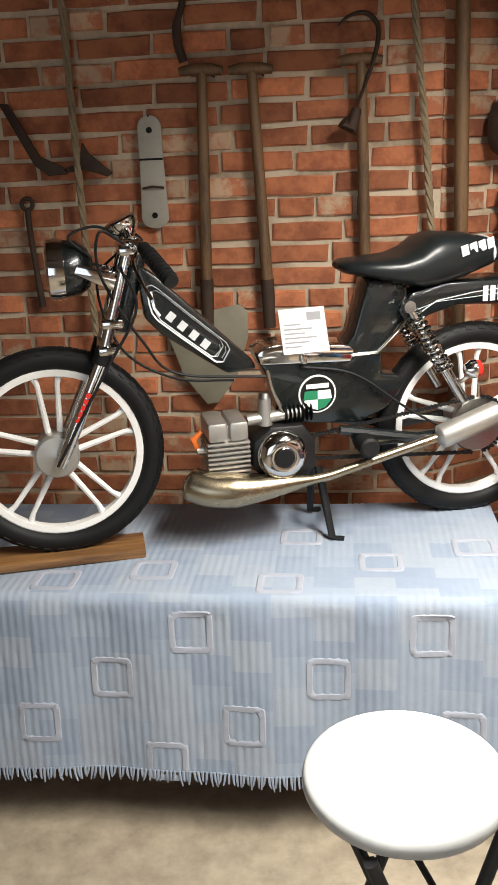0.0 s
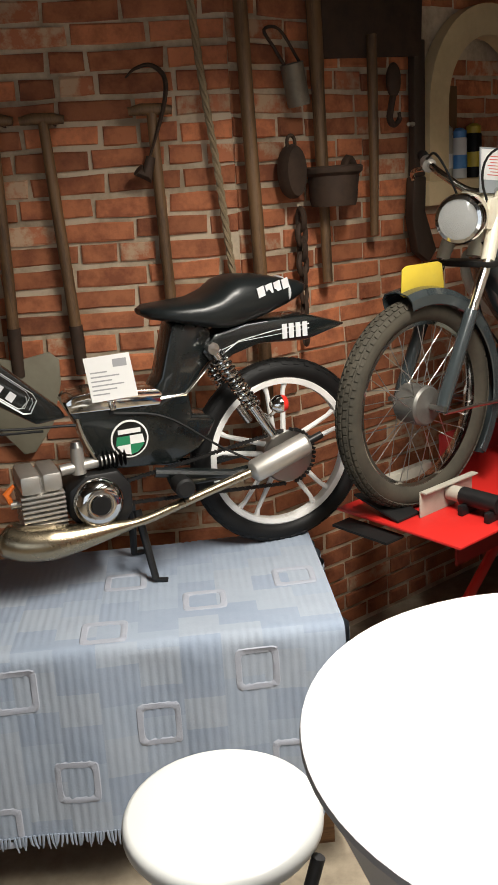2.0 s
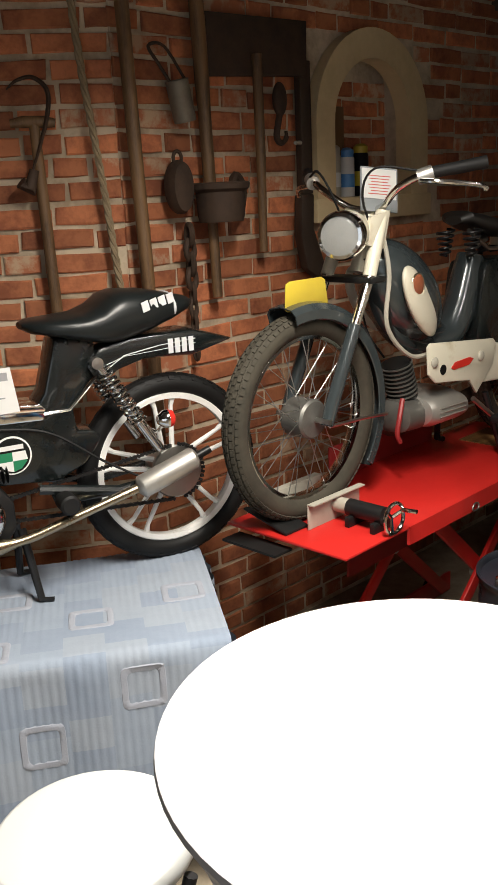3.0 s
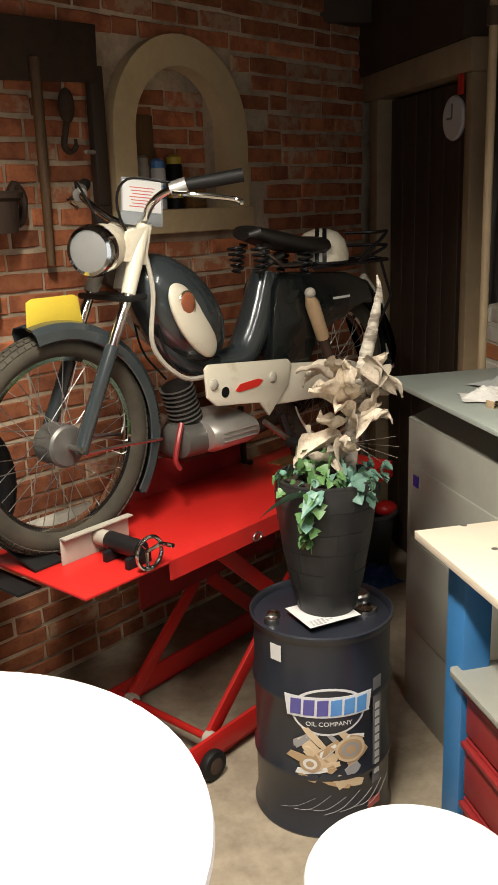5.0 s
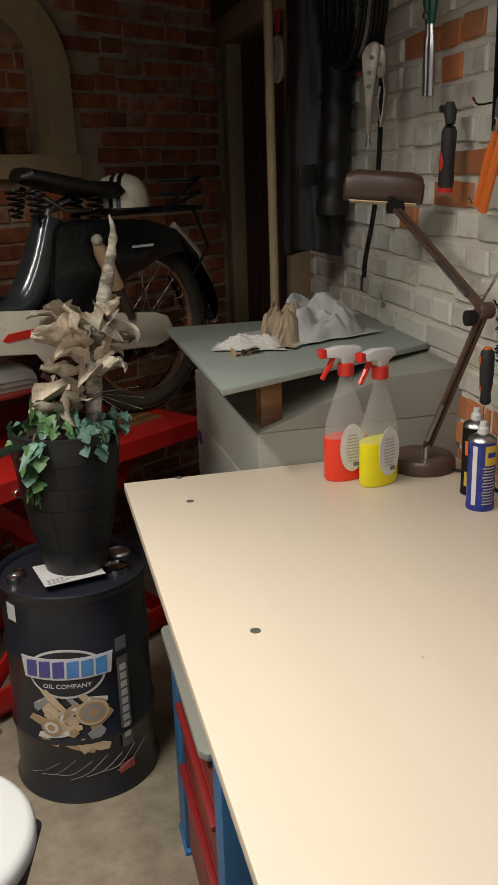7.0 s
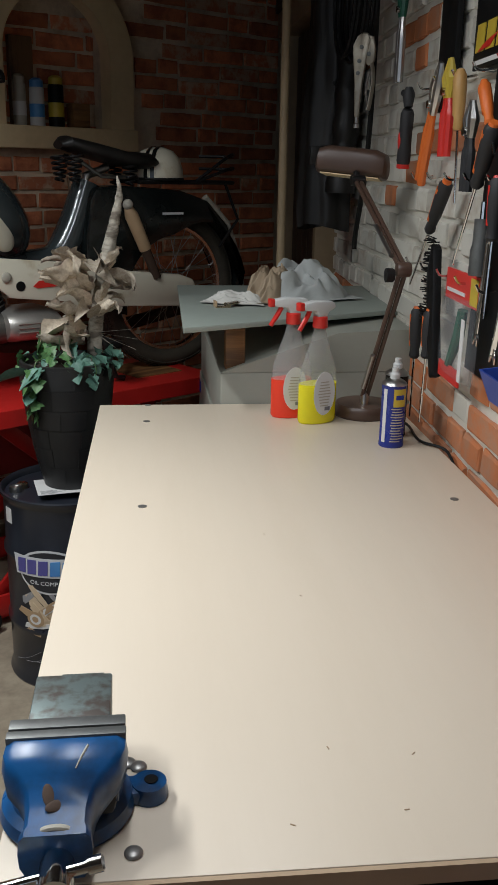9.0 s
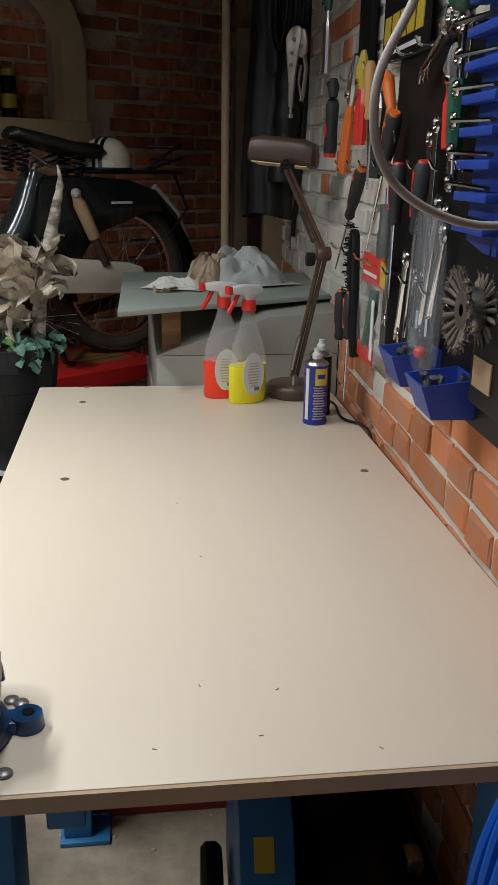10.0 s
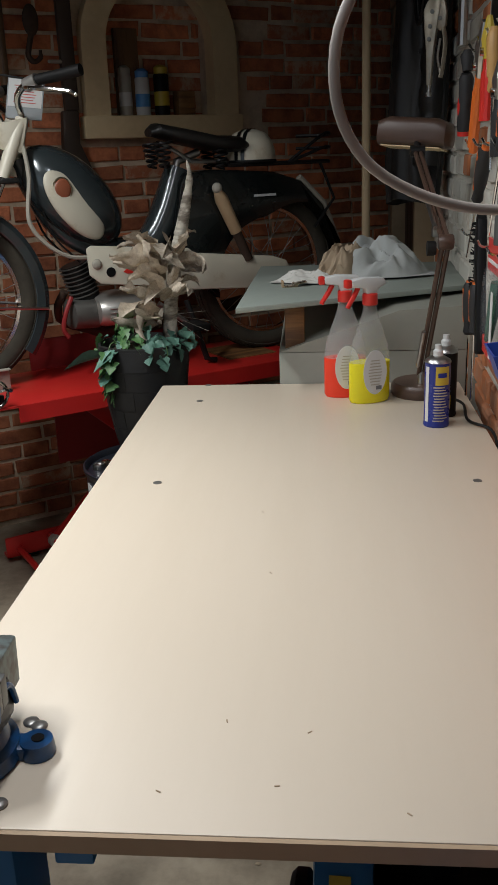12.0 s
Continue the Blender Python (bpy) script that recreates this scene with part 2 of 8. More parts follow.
M["red_liquid"] = material("red_liquid", (0.85, 0.045, 0.012), (0.8, 0.04, 0.012), 0.15, bump=0)
M["yellow_liquid"] = material("yellow_liquid", (0.82, 0.74, 0.0), (0.78, 0.68, 0.0), 0.15, bump=0)
M["file_wood"] = material("file_wood", (0.50, 0.29, 0.09), (0.36, 0.18, 0.05), 0.5, scale=9, fine=70, stretch=(3, 3, 0.5), bump=0.15)
M["tin_bright"] = material("tin_bright", (0.38, 0.345, 0.28), (0.20, 0.165, 0.115), 0.42, 0.75, scale=14, fine=80, bump=0.2)
M["blade_old"] = material("blade_old", (0.27, 0.245, 0.175), (0.19, 0.165, 0.115), 0.6, scale=8, fine=60, bump=0.3)
M["tin_old"] = material("tin_old", (0.21, 0.185, 0.145), (0.10, 0.075, 0.05), 0.55, 0.4, scale=12, fine=70, bump=0.3)
M["print_grey"] = material("print_grey", (0.27, 0.27, 0.28), (0.32, 0.32, 0.32), 0.7, bump=0)
M["badge_brown"] = material("badge_brown", (0.28, 0.085, 0.04), (0.2, 0.06, 0.03), 0.4, scale=20, bump=0.1)
M["anvil_patina"] = material("anvil_patina", (0.15, 0.185, 0.18), (0.085, 0.07, 0.06), 0.5, 0.5, scale=22, fine=90, bump=0.3, mixlo=0.36, mixhi=0.48)
M["bucket_grey"] = material("bucket_grey", (0.055, 0.058, 0.06), (0.038, 0.04, 0.042), 0.6, scale=8, bump=0.1)
M["blue_rag"] = material("blue_rag", (0.03, 0.09, 0.28), (0.02, 0.06, 0.2), 0.95, scale=9, fine=120, bump=0.4)


def clear(name, colour, rough, alpha):
    m = bpy.data.materials.new(name)
    m.use_nodes = True
    b = m.node_tree.nodes["Principled BSDF"]
    b.inputs["Base Color"].default_value = (*colour, 1)
    b.inputs["Roughness"].default_value, b.inputs["Alpha"].default_value = rough, alpha
    return m


M["clear_bottle"] = clear("clear_bottle", (0.5, 0.51, 0.5), 0.25, 0.3)
M["clear_bag"] = clear("clear_bag", (0.5, 0.52, 0.56), 0.12, 0.12)
M["lens_frosted"] = clear("lens_frosted", (0.5, 0.52, 0.52), 0.1, 0.2)
M["glass"] = clear("glass", (0.7, 0.74, 0.75), 0.06, 0.16)


# ---- mesh tools ----
def part(name, bm, mat, parent=None, label="", smooth=True, bevel=0.0):
    """Links a bmesh as one mesh object under a thing or a part."""
    if bevel:
        bmesh.ops.bevel(bm, geom=[e for e in bm.edges if len(e.link_faces) == 2 and e.calc_face_angle(0) > 0.6], offset=bevel, segments=2, affect="EDGES", profile=0.5)
    me = bpy.data.meshes.new(name)
    bm.to_mesh(me)
    bm.free()
    mats = mat if isinstance(mat, (list, tuple)) else [mat]
    for k in mats:
        me.materials.append(M[k])
    ob = new(name, me)
    if smooth:
        me.shade_smooth()
        me.set_sharp_from_angle(angle=radians(38))
    if parent is not None:
        ob.parent = parent
    if label:
        ob["label"] = label
    return ob


def thing(name, m, label, category, group="", kind=""):
    ob = new(name)
    ob.empty_display_size = 0.05
    ob.matrix_world = m
    return tagged(ob, label, category, group, kind)


def box(bm, x0, y0, z0, x1, y1, z1, m=None):
    r = bmesh.ops.create_cube(bm, size=1)
    for v in r["verts"]:
        v.co = Vector(((x0 + x1) / 2 + v.co.x * (x1 - x0), (y0 + y1) / 2 + v.co.y * (y1 - y0), (z0 + z1) / 2 + v.co.z * (z1 - z0)))
        if m is not None:
            v.co = m @ v.co
    return bm


def boxm(x0, y0, z0, x1, y1, z1, m=None):
    return box(bmesh.new(), x0, y0, z0, x1, y1, z1, m)


def lathe(profile, seg=32, m=None, bm=None, cap=True):
    """Turns (radius, height) pairs about z."""
    bm = bm or bmesh.new()
    rings = []
    for r, z in profile:
        ring = []
        for i in range(seg):
            a = 2 * math.pi * i / seg
            p = Vector((r * math.cos(a), r * math.sin(a), z))
            ring.append(bm.verts.new(m @ p if m is not None else p))
        rings.append(ring)
    for a, b in zip(rings, rings[1:]):
        for i in range(seg):
            j = (i + 1) % seg
            bm.faces.new((a[i], a[j], b[j], b[i]))
    if cap:
        if profile[0][0] > 1e-5:
            bm.faces.new(list(reversed(rings[0])))
        if profile[-1][0] > 1e-5:
            bm.faces.new(rings[-1])
    return bm


def tube(pts, r, seg=8, bm=None, closed=False, flat=1.0):
    """A tube along points; r is one radius or one for each point; flat squeezes it along its second axis."""
    bm = bm or bmesh.new()
    pts = [Vector(p) for p in pts]
    n = len(pts)
    rad = r if isinstance(r, (list, tuple)) else [r] * n
    rings, up = [], None
    for i, p in enumerate(pts):
        if closed:
            d = pts[(i + 1) % n] - pts[i - 1]
        else:
            d = pts[min(i + 1, n - 1)] - pts[max(i - 1, 0)]
        d.normalize()
        if up is None:
            up = d.orthogonal().normalized() if abs(d.z) > 0.9 else d.cross(Vector((0, 0, 1))).normalized()
        up = (up - d * up.dot(d)).normalized()
        side = d.cross(up)
        rings.append([bm.verts.new(p + (up * math.cos(2 * math.pi * k / seg) + side * math.sin(2 * math.pi * k / seg) * flat) * rad[i]) for k in range(seg)])
    pairs = list(zip(rings, rings[1:])) + ([(rings[-1], rings[0])] if closed else [])
    for a, b in pairs:
        for k in range(seg):
            j = (k + 1) % seg
            bm.faces.new((a[k], a[j], b[j], b[k]))
    if not closed:
        bm.faces.new(list(reversed(rings[0])))
        bm.faces.new(rings[-1])
    return bm


def curve_pts(ctrl, n=24):
    """Points of a smooth curve through the control points."""
    c = [Vector(p) for p in ctrl]
    c = [c[0] * 2 - c[1]] + c + [c[-1] * 2 - c[-2]]
    out, segs = [], len(c) - 3
    for k in range(n + 1):
        s = k / n * segs
        i = min(int(s), segs - 1)
        t = s - i
        p0, p1, p2, p3 = c[i:i + 4]
        out.append(0.5 * ((2 * p1) + (p2 - p0) * t + (2 * p0 - 5 * p1 + 4 * p2 - p3) * t * t + (3 * p1 - p0 - 3 * p2 + p3) * t ** 3))
    return out


def slab(outline, v0, v1, bm=None, m=None):
    """A plate: the outline (u, w) in the xz plane, from y = v0 to v1."""
    bm = bm or bmesh.new()
    f = lambda u, v, w: (m @ Vector((u, v, w))) if m is not None else Vector((u, v, w))
    a = [bm.verts.new(f(u, v0, w)) for u, w in outline]
    b = [bm.verts.new(f(u, v1, w)) for u, w in outline]
    n = len(a)
    bm.faces.new(a)
    bm.faces.new(list(reversed(b)))
    for i in range(n):
        j = (i + 1) % n
        bm.faces.new((a[j], a[i], b[i], b[j]))
    bmesh.ops.recalc_face_normals(bm, faces=bm.faces)
    return bm


def strip(path, width, thick, bm=None):
    """A band along (x, z) points, width across y, thick in the plane."""
    bm = bm or bmesh.new()
    rows = []
    n = len(path)
    for i in range(n):
        a, b = Vector((*path[max(i - 1, 0)], 0)), Vector((*path[min(i + 1, n - 1)], 0))
        d = (b - a).normalized()
        nx, nz = -d.y * thick / 2, d.x * thick / 2
        x, z = path[i]
        rows.append([bm.verts.new(c) for c in ((x + nx, -width / 2, z + nz), (x + nx, width / 2, z + nz), (x - nx, width / 2, z - nz), (x - nx, -width / 2, z - nz))])
    for a, b in zip(rows, rows[1:]):
        for k in range(4):
            bm.faces.new((a[k], a[(k + 1) % 4], b[(k + 1) % 4], b[k]))
    bm.faces.new(rows[0])
    bm.faces.new(list(reversed(rows[-1])))
    bmesh.ops.recalc_face_normals(bm, faces=bm.faces)
    return bm


def blob(c, r, seg=20, rings=12, m=None, bm=None):
    bm = bm or bmesh.new()
    res = bmesh.ops.create_uvsphere(bm, u_segments=seg, v_segments=rings, radius=1)
    for v in res["verts"]:
        p = Vector((c[0] + v.co.x * r[0], c[1] + v.co.y * r[1], c[2] + v.co.z * r[2]))
        v.co = m @ p if m is not None else p
    return bm


def loft(sections, seg=24, bm=None):
    """Joins ellipses: each (x, z, half width y, half height z, power) lies across x."""
    bm = bm or bmesh.new()
    rings = []
    for x, z, ry, rz, pw in sections:
        ring = []
        for i in range(seg):
            a = 2 * math.pi * i / seg
            c, s = math.cos(a), math.sin(a)
            ring.append(bm.verts.new((x, ry * math.copysign(abs(c) ** pw, c), z + rz * math.copysign(abs(s) ** pw, s))))
        rings.append(ring)
    for a, b in zip(rings, rings[1:]):
        for i in range(seg):
            j = (i + 1) % seg
            bm.faces.new((a[i], a[j], b[j], b[i]))
    bm.faces.new(list(reversed(rings[0])))
    bm.faces.new(rings[-1])
    bmesh.ops.recalc_face_normals(bm, faces=bm.faces)
    return bm


def text_mesh(text, size, m, depth=0.0008, spacing=1.0, sx=1.0):
    """The letters as a mesh, standing on the xz plane before m, facing -y."""
    c = bpy.data.curves.new("letters", "FONT")
    c.body, c.size, c.extrude, c.align_x, c.align_y, c.space_character = text, size, depth, "CENTER", "CENTER", spacing
    c.resolution_u = 3
    o = bpy.data.objects.new("letters", c)
    me = o.to_mesh()
    bm = bmesh.new()
    bm.from_mesh(me)
    o.to_mesh_clear()
    bpy.data.objects.remove(o)
    bpy.data.curves.remove(c)
    bm.transform(m @ Matrix.Rotation(radians(90), 4, "X") @ Matrix.Diagonal((sx, 1, 1, 1)))
    return bm


AX = Matrix.Rotation(radians(90), 4, "X")


# ---- the setting ----
WALL_H = 2.5
WALL_1 = pose(-3.0, 1.98, 0)
WALL_2 = pose(0.55, 1.98, 0, 0, 0, 33.2)
WALL_3 = pose(2.59, 2.3, 0, 0, 0, -92.86)

part("floor", boxm(-3.3, -3.6, -0.12, 3.2, 4.2, 0), "concrete", smooth=False).update_tag()
tagged(bpy.data.objects["floor"], "worn beige concrete workshop floor with dark stains", "floor", kind="structure")
bm = boxm(-3.3, -3.6, WALL_H, 3.2, 4.2, WALL_H + 0.1)
for k in range(7):
    box(bm, -3.3, -3.2 + k * 1.05, WALL_H - 0.14, 3.2, -3.1 + k * 1.05, WALL_H)
tagged(part("ceiling", bm, "ceiling_wood", smooth=False), "dark boarded ceiling with wooden beams", "ceiling", kind="structure")

wall_1 = tagged(part("wall_1", boxm(0, 0.008, 0, 3.55, 0.25, WALL_H), "mortar", smooth=False), "red brick wall hung with old farm tools", "wall", kind="structure")
wall_1.matrix_world = WALL_1
NICHE = (0.92, 1.39, 1.60, 2.115)
bm = boxm(0, 0.008, 0, NICHE[0], 0.3, WALL_H)
box(bm, NICHE[1], 0.008, 0, 2.75, 0.3, WALL_H)
box(bm, NICHE[0], 0.008, 0, NICHE[1], 0.3, NICHE[2])
box(bm, NICHE[0], 0.008, NICHE[3], NICHE[1], 0.3, WALL_H)
box(bm, NICHE[0], 0.098, NICHE[2], NICHE[1], 0.3, NICHE[3])
wall_2 = tagged(part("wall_2", bm, "mortar", smooth=False), "red brick wall with an arched niche", "wall", kind="structure")
wall_2.matrix_world = WALL_2
wall_3 = tagged(part("wall_3", boxm(0, 0.008, 0, 5.6, 0.25, WALL_H), "mortar_light", smooth=False), "brick wall behind the workbench, limewashed in its upper part", "wall", kind="structure")
wall_3.matrix_world = WALL_3
bm = boxm(2.66, 2.25, 0, 2.9, 3.7, WALL_H)
box(bm, 2.48, 2.27, 2.16, 2.66, 3.4, WALL_H)
tagged(part("wall_4", bm, "dark_wood", smooth=False), "dark boarded wall above a door", "wall", kind="structure")
# out of view: wall closes the room, its opening assumed for the daylight lamp
bm = boxm(-3.3, -3.4, 0, -1.5, -3.2, WALL_H)
box(bm, 0.75, -3.4, 0, 3.0, -3.2, WALL_H)
box(bm, -1.5, -3.4, 2.4, 0.75, -3.2, WALL_H)
tagged(part("wall_5", bm, "mortar", smooth=False), "plain unseen wall with an assumed wide opening", "wall", kind="structure")
tagged(part("wall_6", boxm(-3.3, -3.4, 0, -3.0, 2.3, WALL_H), "mortar", smooth=False), "plain rendered side wall", "wall", kind="structure")

# the door in the corner
door = thing("door_1", pose(2.56, 2.28, 0), "dark brown wooden plank door, closed, in a beige frame", "door", kind="structure")
for k in range(6):
    part("plank", boxm(0, 0.02 + k * 0.128, 0.01, 0.035, 0.144 + k * 0.128, 2.04), "dark_wood", door, bevel=0.004)
part("jamb", boxm(-0.06, 0.80, 0, 0.06, 0.89, 2.05), "door_frame", door, "beige painted jamb", bevel=0.005)
part("jamb", boxm(-0.05, -0.03, 0, 0.06, 0.02, 2.05), "door_frame", door, "beige painted jamb", bevel=0.005)
part("lintel", boxm(-0.07, -0.05, 2.05, 0.06, 0.95, 2.16), "door_frame", door, "beige painted lintel", bevel=0.006)

# arched frame of the niche
def arch_outline(u0, u1, z0, zc, n=24):
    r, c = (u1 - u0) / 2, (u0 + u1) / 2
    return [(u0, z0)] + [(c - r * math.cos(math.pi * k / n), zc + r * math.sin(math.pi * k / n)) for k in range(n + 1)] + [(u1, z0)]


arch = thing("arched_frame", WALL_2, "cream painted wooden arched window frame round a brick niche", "window frame")
outer, inner = arch_outline(0.825, 1.495, 1.60, 1.88), arch_outline(0.925, 1.385, 1.60, 1.88)
bm = bmesh.new()
rows = [[bm.verts.new((p[0], y, p[1])) for p in o] for o, y in ((outer, -0.045), (inner, -0.045), (inner, 0.03), (outer, 0.004))]
for a, b in ((0, 1), (1, 2), (3, 0)):
    for i in range(len(outer) - 1):
        bm.faces.new((rows[a][i], rows[a][i + 1], rows[b][i + 1], rows[b][i]))
bmesh.ops.recalc_face_normals(bm, faces=bm.faces)
part("arch", bm, "frame_cream", arch)
part("sill", boxm(0.81, -0.055, 1.535, 1.51, 0.085, 1.62), "frame_cream", arch, bevel=0.006)
part("slat", boxm(1.0, 0.06, 1.62, 1.1, 0.085, 1.95), "handle_wood", arch, "old brown board at the back of the niche", bevel=0.003)


# ---- furniture ----
table = thing("display_table", pose(0, 0, 0), "low wooden display table hidden under a cloth", "table")
part("tabletop", boxm(-1.35, 1.075, 0.615, 0.645, 1.62, 0.645), "plank", table)
for x in (-1.3, 0.57):
    for y in (1.1, 1.54):
        part("leg", boxm(x, y, 0, x + 0.06, y + 0.06, 0.615), "plank", table)

# blue woven cloth: ribs, blocks of colour, raised squares and a fringe
cloth = thing("table_cloth", pose(0, 0, 0.15), "pale blue ribbed cotton cloth with raised squares and fringe", "cloth")
rng = random.Random(4)
RIB, X0, X1 = 0.0195, -1.38, 0.668
prof = [(1.635, 0.40)] + [(1.635, 0.47), (1.634, 0.494)] + [(1.63 - 0.55 * k / 20, 0.5035) for k in range(21)] + [(1.07, 0.502), (1.061, 0.497), (1.054, 0.488), (1.05, 0.475)] + [(1.05 - 0.03 * k / 22, 0.475 - 0.44 * k / 22) for k in range(1, 23)]
cols = int((X1 - X0) / RIB * 4)
bm = bmesh.new()
grid = []
for j, (y, z) in enumerate(prof):
    p0, p1 = prof[max(j - 1, 0)], prof[min(j + 1, len(prof) - 1)]
    ny, nz = -(p1[1] - p0[1]), (p1[0] - p0[0])
    ln = math.hypot(ny, nz)
    ny, nz = -ny / ln, -nz / ln
    row = []
    for i in range(cols + 1):
        x = X0 + i * RIB / 4
        d = 0.0018 * abs(math.sin(math.pi * (i / 4.0))) ** 0.6 + 0.006 * noise.noise(Vector((x * 2.2, y * 3, z * 3))) + 0.0015 * noise.noise(Vector((x * 60, y * 40, z * 40)))
        if z < 0.46 and y < 1.2:
            d += 0.008 * math.sin(x * 9 + 1.3) * (0.475 - z) / 0.44 + 0.004 * math.sin(x * 23)
        row.append(bm.verts.new((x, y + ny * d, z + nz * max(d, 0))))
    grid.append(row)
pal = {}
for j in range(len(prof) - 1):
    for i in range(cols):
        f = bm.faces.new((grid[j][i], grid[j][i + 1], grid[j + 1][i + 1], grid[j + 1][i]))
        arc = j if j > 23 else 23 - (23 - j) * 1.25
        key = (i // 20, int((arc + 400) // 4.6) if (i // 20) % 2 else int((arc + 402) // 4.6))
        if key not in pal:
            pal[key] = (key[0] + key[1] * 2 + rng.choice((0, 0, 1))) % 3
        f.material_index = pal[key]
bmesh.ops.recalc_face_normals(bm, faces=bm.faces)
part("sheet", bm, ["cloth_blue", "cloth_pale", "cloth_mid"], cloth)


def cloth_lift(x, y, z):
    d = 0.0018 + 0.006 * noise.noise(Vector((x * 2.2, y * 3, z * 3)))
    if z < 0.46:
        d += 0.008 * math.sin(x * 9 + 1.3) * (0.475 - z) / 0.44 + 0.004 * math.sin(x * 23)
    return d


def cloth_square(cx, a, w, h):
    """A soft raised woven square, on the drop (a = height) or on the top (a = depth + 10)."""
    bm = bmesh.new()
    rings = []
    for off, up in ((0.009, -0.002), (0.0065, 0.0008), (0.0, 0.0013), (-0.0065, 0.0008), (-0.009, -0.002)):
        ring = []
        for k in range(40):
            t = 2 * math.pi * k / 40
            c, s = math.cos(t), math.sin(t)
            du, dv = (w / 2 + off) * math.copysign(abs(c) ** 0.25, c), (h / 2 + off) * math.copysign(abs(s) ** 0.25, s)
            rough = 0.0012 * noise.noise(Vector((du * 180, dv * 180, cx * 9)))
            x = cx + du
            if a > 5:
                y = a - 10 + dv
                ring.append(bm.verts.new((x, y, 0.5035 + max(0.0, cloth_lift(x, y, 0.5035)) + up + rough + 0.0015)))
            else:
                z = a - 0.15 + dv
                y = 1.05 - 0.03 * (0.475 - z) / 0.44
                ring.append(bm.verts.new((x, y - cloth_lift(x, y, z) - up - rough, z)))
        rings.append(ring)
    for p, q in zip(rings, rings[1:]):
        for k in range(40):
            bm.faces.new((p[k], p[(k + 1) % 40], q[(k + 1) % 40], q[k]))
    return bm


for cx, a in ((-0.11, 0.563), (-0.31, 0.438), (-0.50, 0.318), (0.01, 0.322), (0.215, 0.447), (0.455, 0.563), (-0.185, 0.215), (-0.70, 0.2), (0.53, 0.318), (0.32, 0.215)):
    part("square", cloth_square(cx, a, 0.09, 0.092), "cloth_frame", cloth, "raised pinkish white square")
for cx, a in ((-0.22, 11.185), (0.345, 11.245), (0.585, 11.33), (0.10, 11.125), (-0.455, 11.13), (0.14, 11.39)):
    part("square", cloth_square(cx, a, 0.095, 0.085), "cloth_frame", cloth, "raised pinkish white square")
bm = bmesh.new()
x = X0
while x < X1:
    y0 = 1.019 - 0.008 * math.sin(x * 9 + 1.3) - 0.004 * math.sin(x * 23)
    lx, ln = rng.uniform(-0.009, 0.009), rng.uniform(0.026, 0.042)
    tube([(x, y0, 0.04), (x + lx * 0.4, y0 - 0.004, 0.02), (x + lx, y0 - rng.uniform(0, 0.006), 0.04 - ln)], [0.0036, 0.003, 0.0018], 5, bm)
    x += rng.uniform(0.0075, 0.0115)
part("fringe", bm, "cloth_mid", cloth, "grey blue twisted fringe")
# side drop at the end of the table
bm = bmesh.new()
g = [[bm.verts.new((0.668 + 0.004 * math.sin(y * 90) + 0.01 * math.sin(y * 14), y, 0.503 - k * 0.043 if k else 0.502)) for k in range(11)] for y in [1.03 + i * 0.01 for i in range(61)]]
for a, b in zip(g, g[1:]):
    for k in range(10):
        bm.faces.new((a[k], b[k], b[k + 1], a[k + 1]))
part("side_drop", bm, "cloth_blue", cloth)

# wooden plank under the front wheel
plank = tagged(part("wheel_plank", boxm(-0.26, -0.06, 0, 0.24, 0.06, 0.022), "plank", bevel=0.004), "short varnished wooden plank under the moped's front wheel", "plank")
plank.matrix_world = pose(-0.50, 1.245, 0.658, 0, 0, 16)


def folding_stool(m, label):
    st = thing("folding_stool", m, label, "stool", "white folding stools")
    part("seat", lathe([(0.0, 0.725), (0.135, 0.725), (0.147, 0.729), (0.1525, 0.738), (0.1525, 0.748), (0.149, 0.756), (0.141, 0.7605), (0.0, 0.762)], 48), "white_plastic", st)
    part("seat_ring", lathe([(0.118, 0.712), (0.128, 0.712), (0.128, 0.726), (0.118, 0.726)], 40, cap=False), "black_steel", st)
    for s in (-1, 1):
        for q in (-1, 1):
            part("leg", tube([(s * 0.1, q * 0.115, 0.718), (-s * 0.155, q * 0.135, 0.0)], 0.0105, 10), "grip_grey", st, "dark grey steel tube")
        part("foot_bar", tube([(s * 0.108, -0.131, 0.14), (s * 0.108, 0.131, 0.14)], 0.008, 8), "grip_grey", st)
        part("cross_bar", tube([(s * 0.04, -0.12, 0.55), (s * 0.04, 0.12, 0.55)], 0.006, 8), "grip_grey", st)
    return st


stool_a = folding_stool(pose(0.343, 0.335, 0, 0, 0, 20), "white round plastic folding stool with dark steel legs, before the cloth")
stool_b = copy_thing(stool_a, pose(1.352, 0.165, 0, 0, 0, -35))
stool_b["label"] = "white round plastic folding stool with dark steel legs, beside the workbench"

bar = thing("bar_table", pose(0.735, -0.014, 0) @ Matrix.Diagonal((1.015, 1.015, 1, 1)), "round white standing table in a stretch fabric cover", "table")
part("tabletop", lathe([(0, 1.075), (0.285, 1.075), (0.298, 1.081), (0.302, 1.089), (0.3005, 1.096), (0.294, 1.1), (0.0, 1.1015)], 72), "white_cover", bar)
part("cover", lathe([(0.296, 1.082), (0.278, 1.04), (0.235, 0.93), (0.175, 0.75), (0.14, 0.55), (0.135, 0.42), (0.15, 0.3), (0.2, 0.14), (0.26, 0.02), (0.262, 0.0)], 48, cap=False), "white_cover", bar, "white stretch fabric skirt drawn in at the middle")

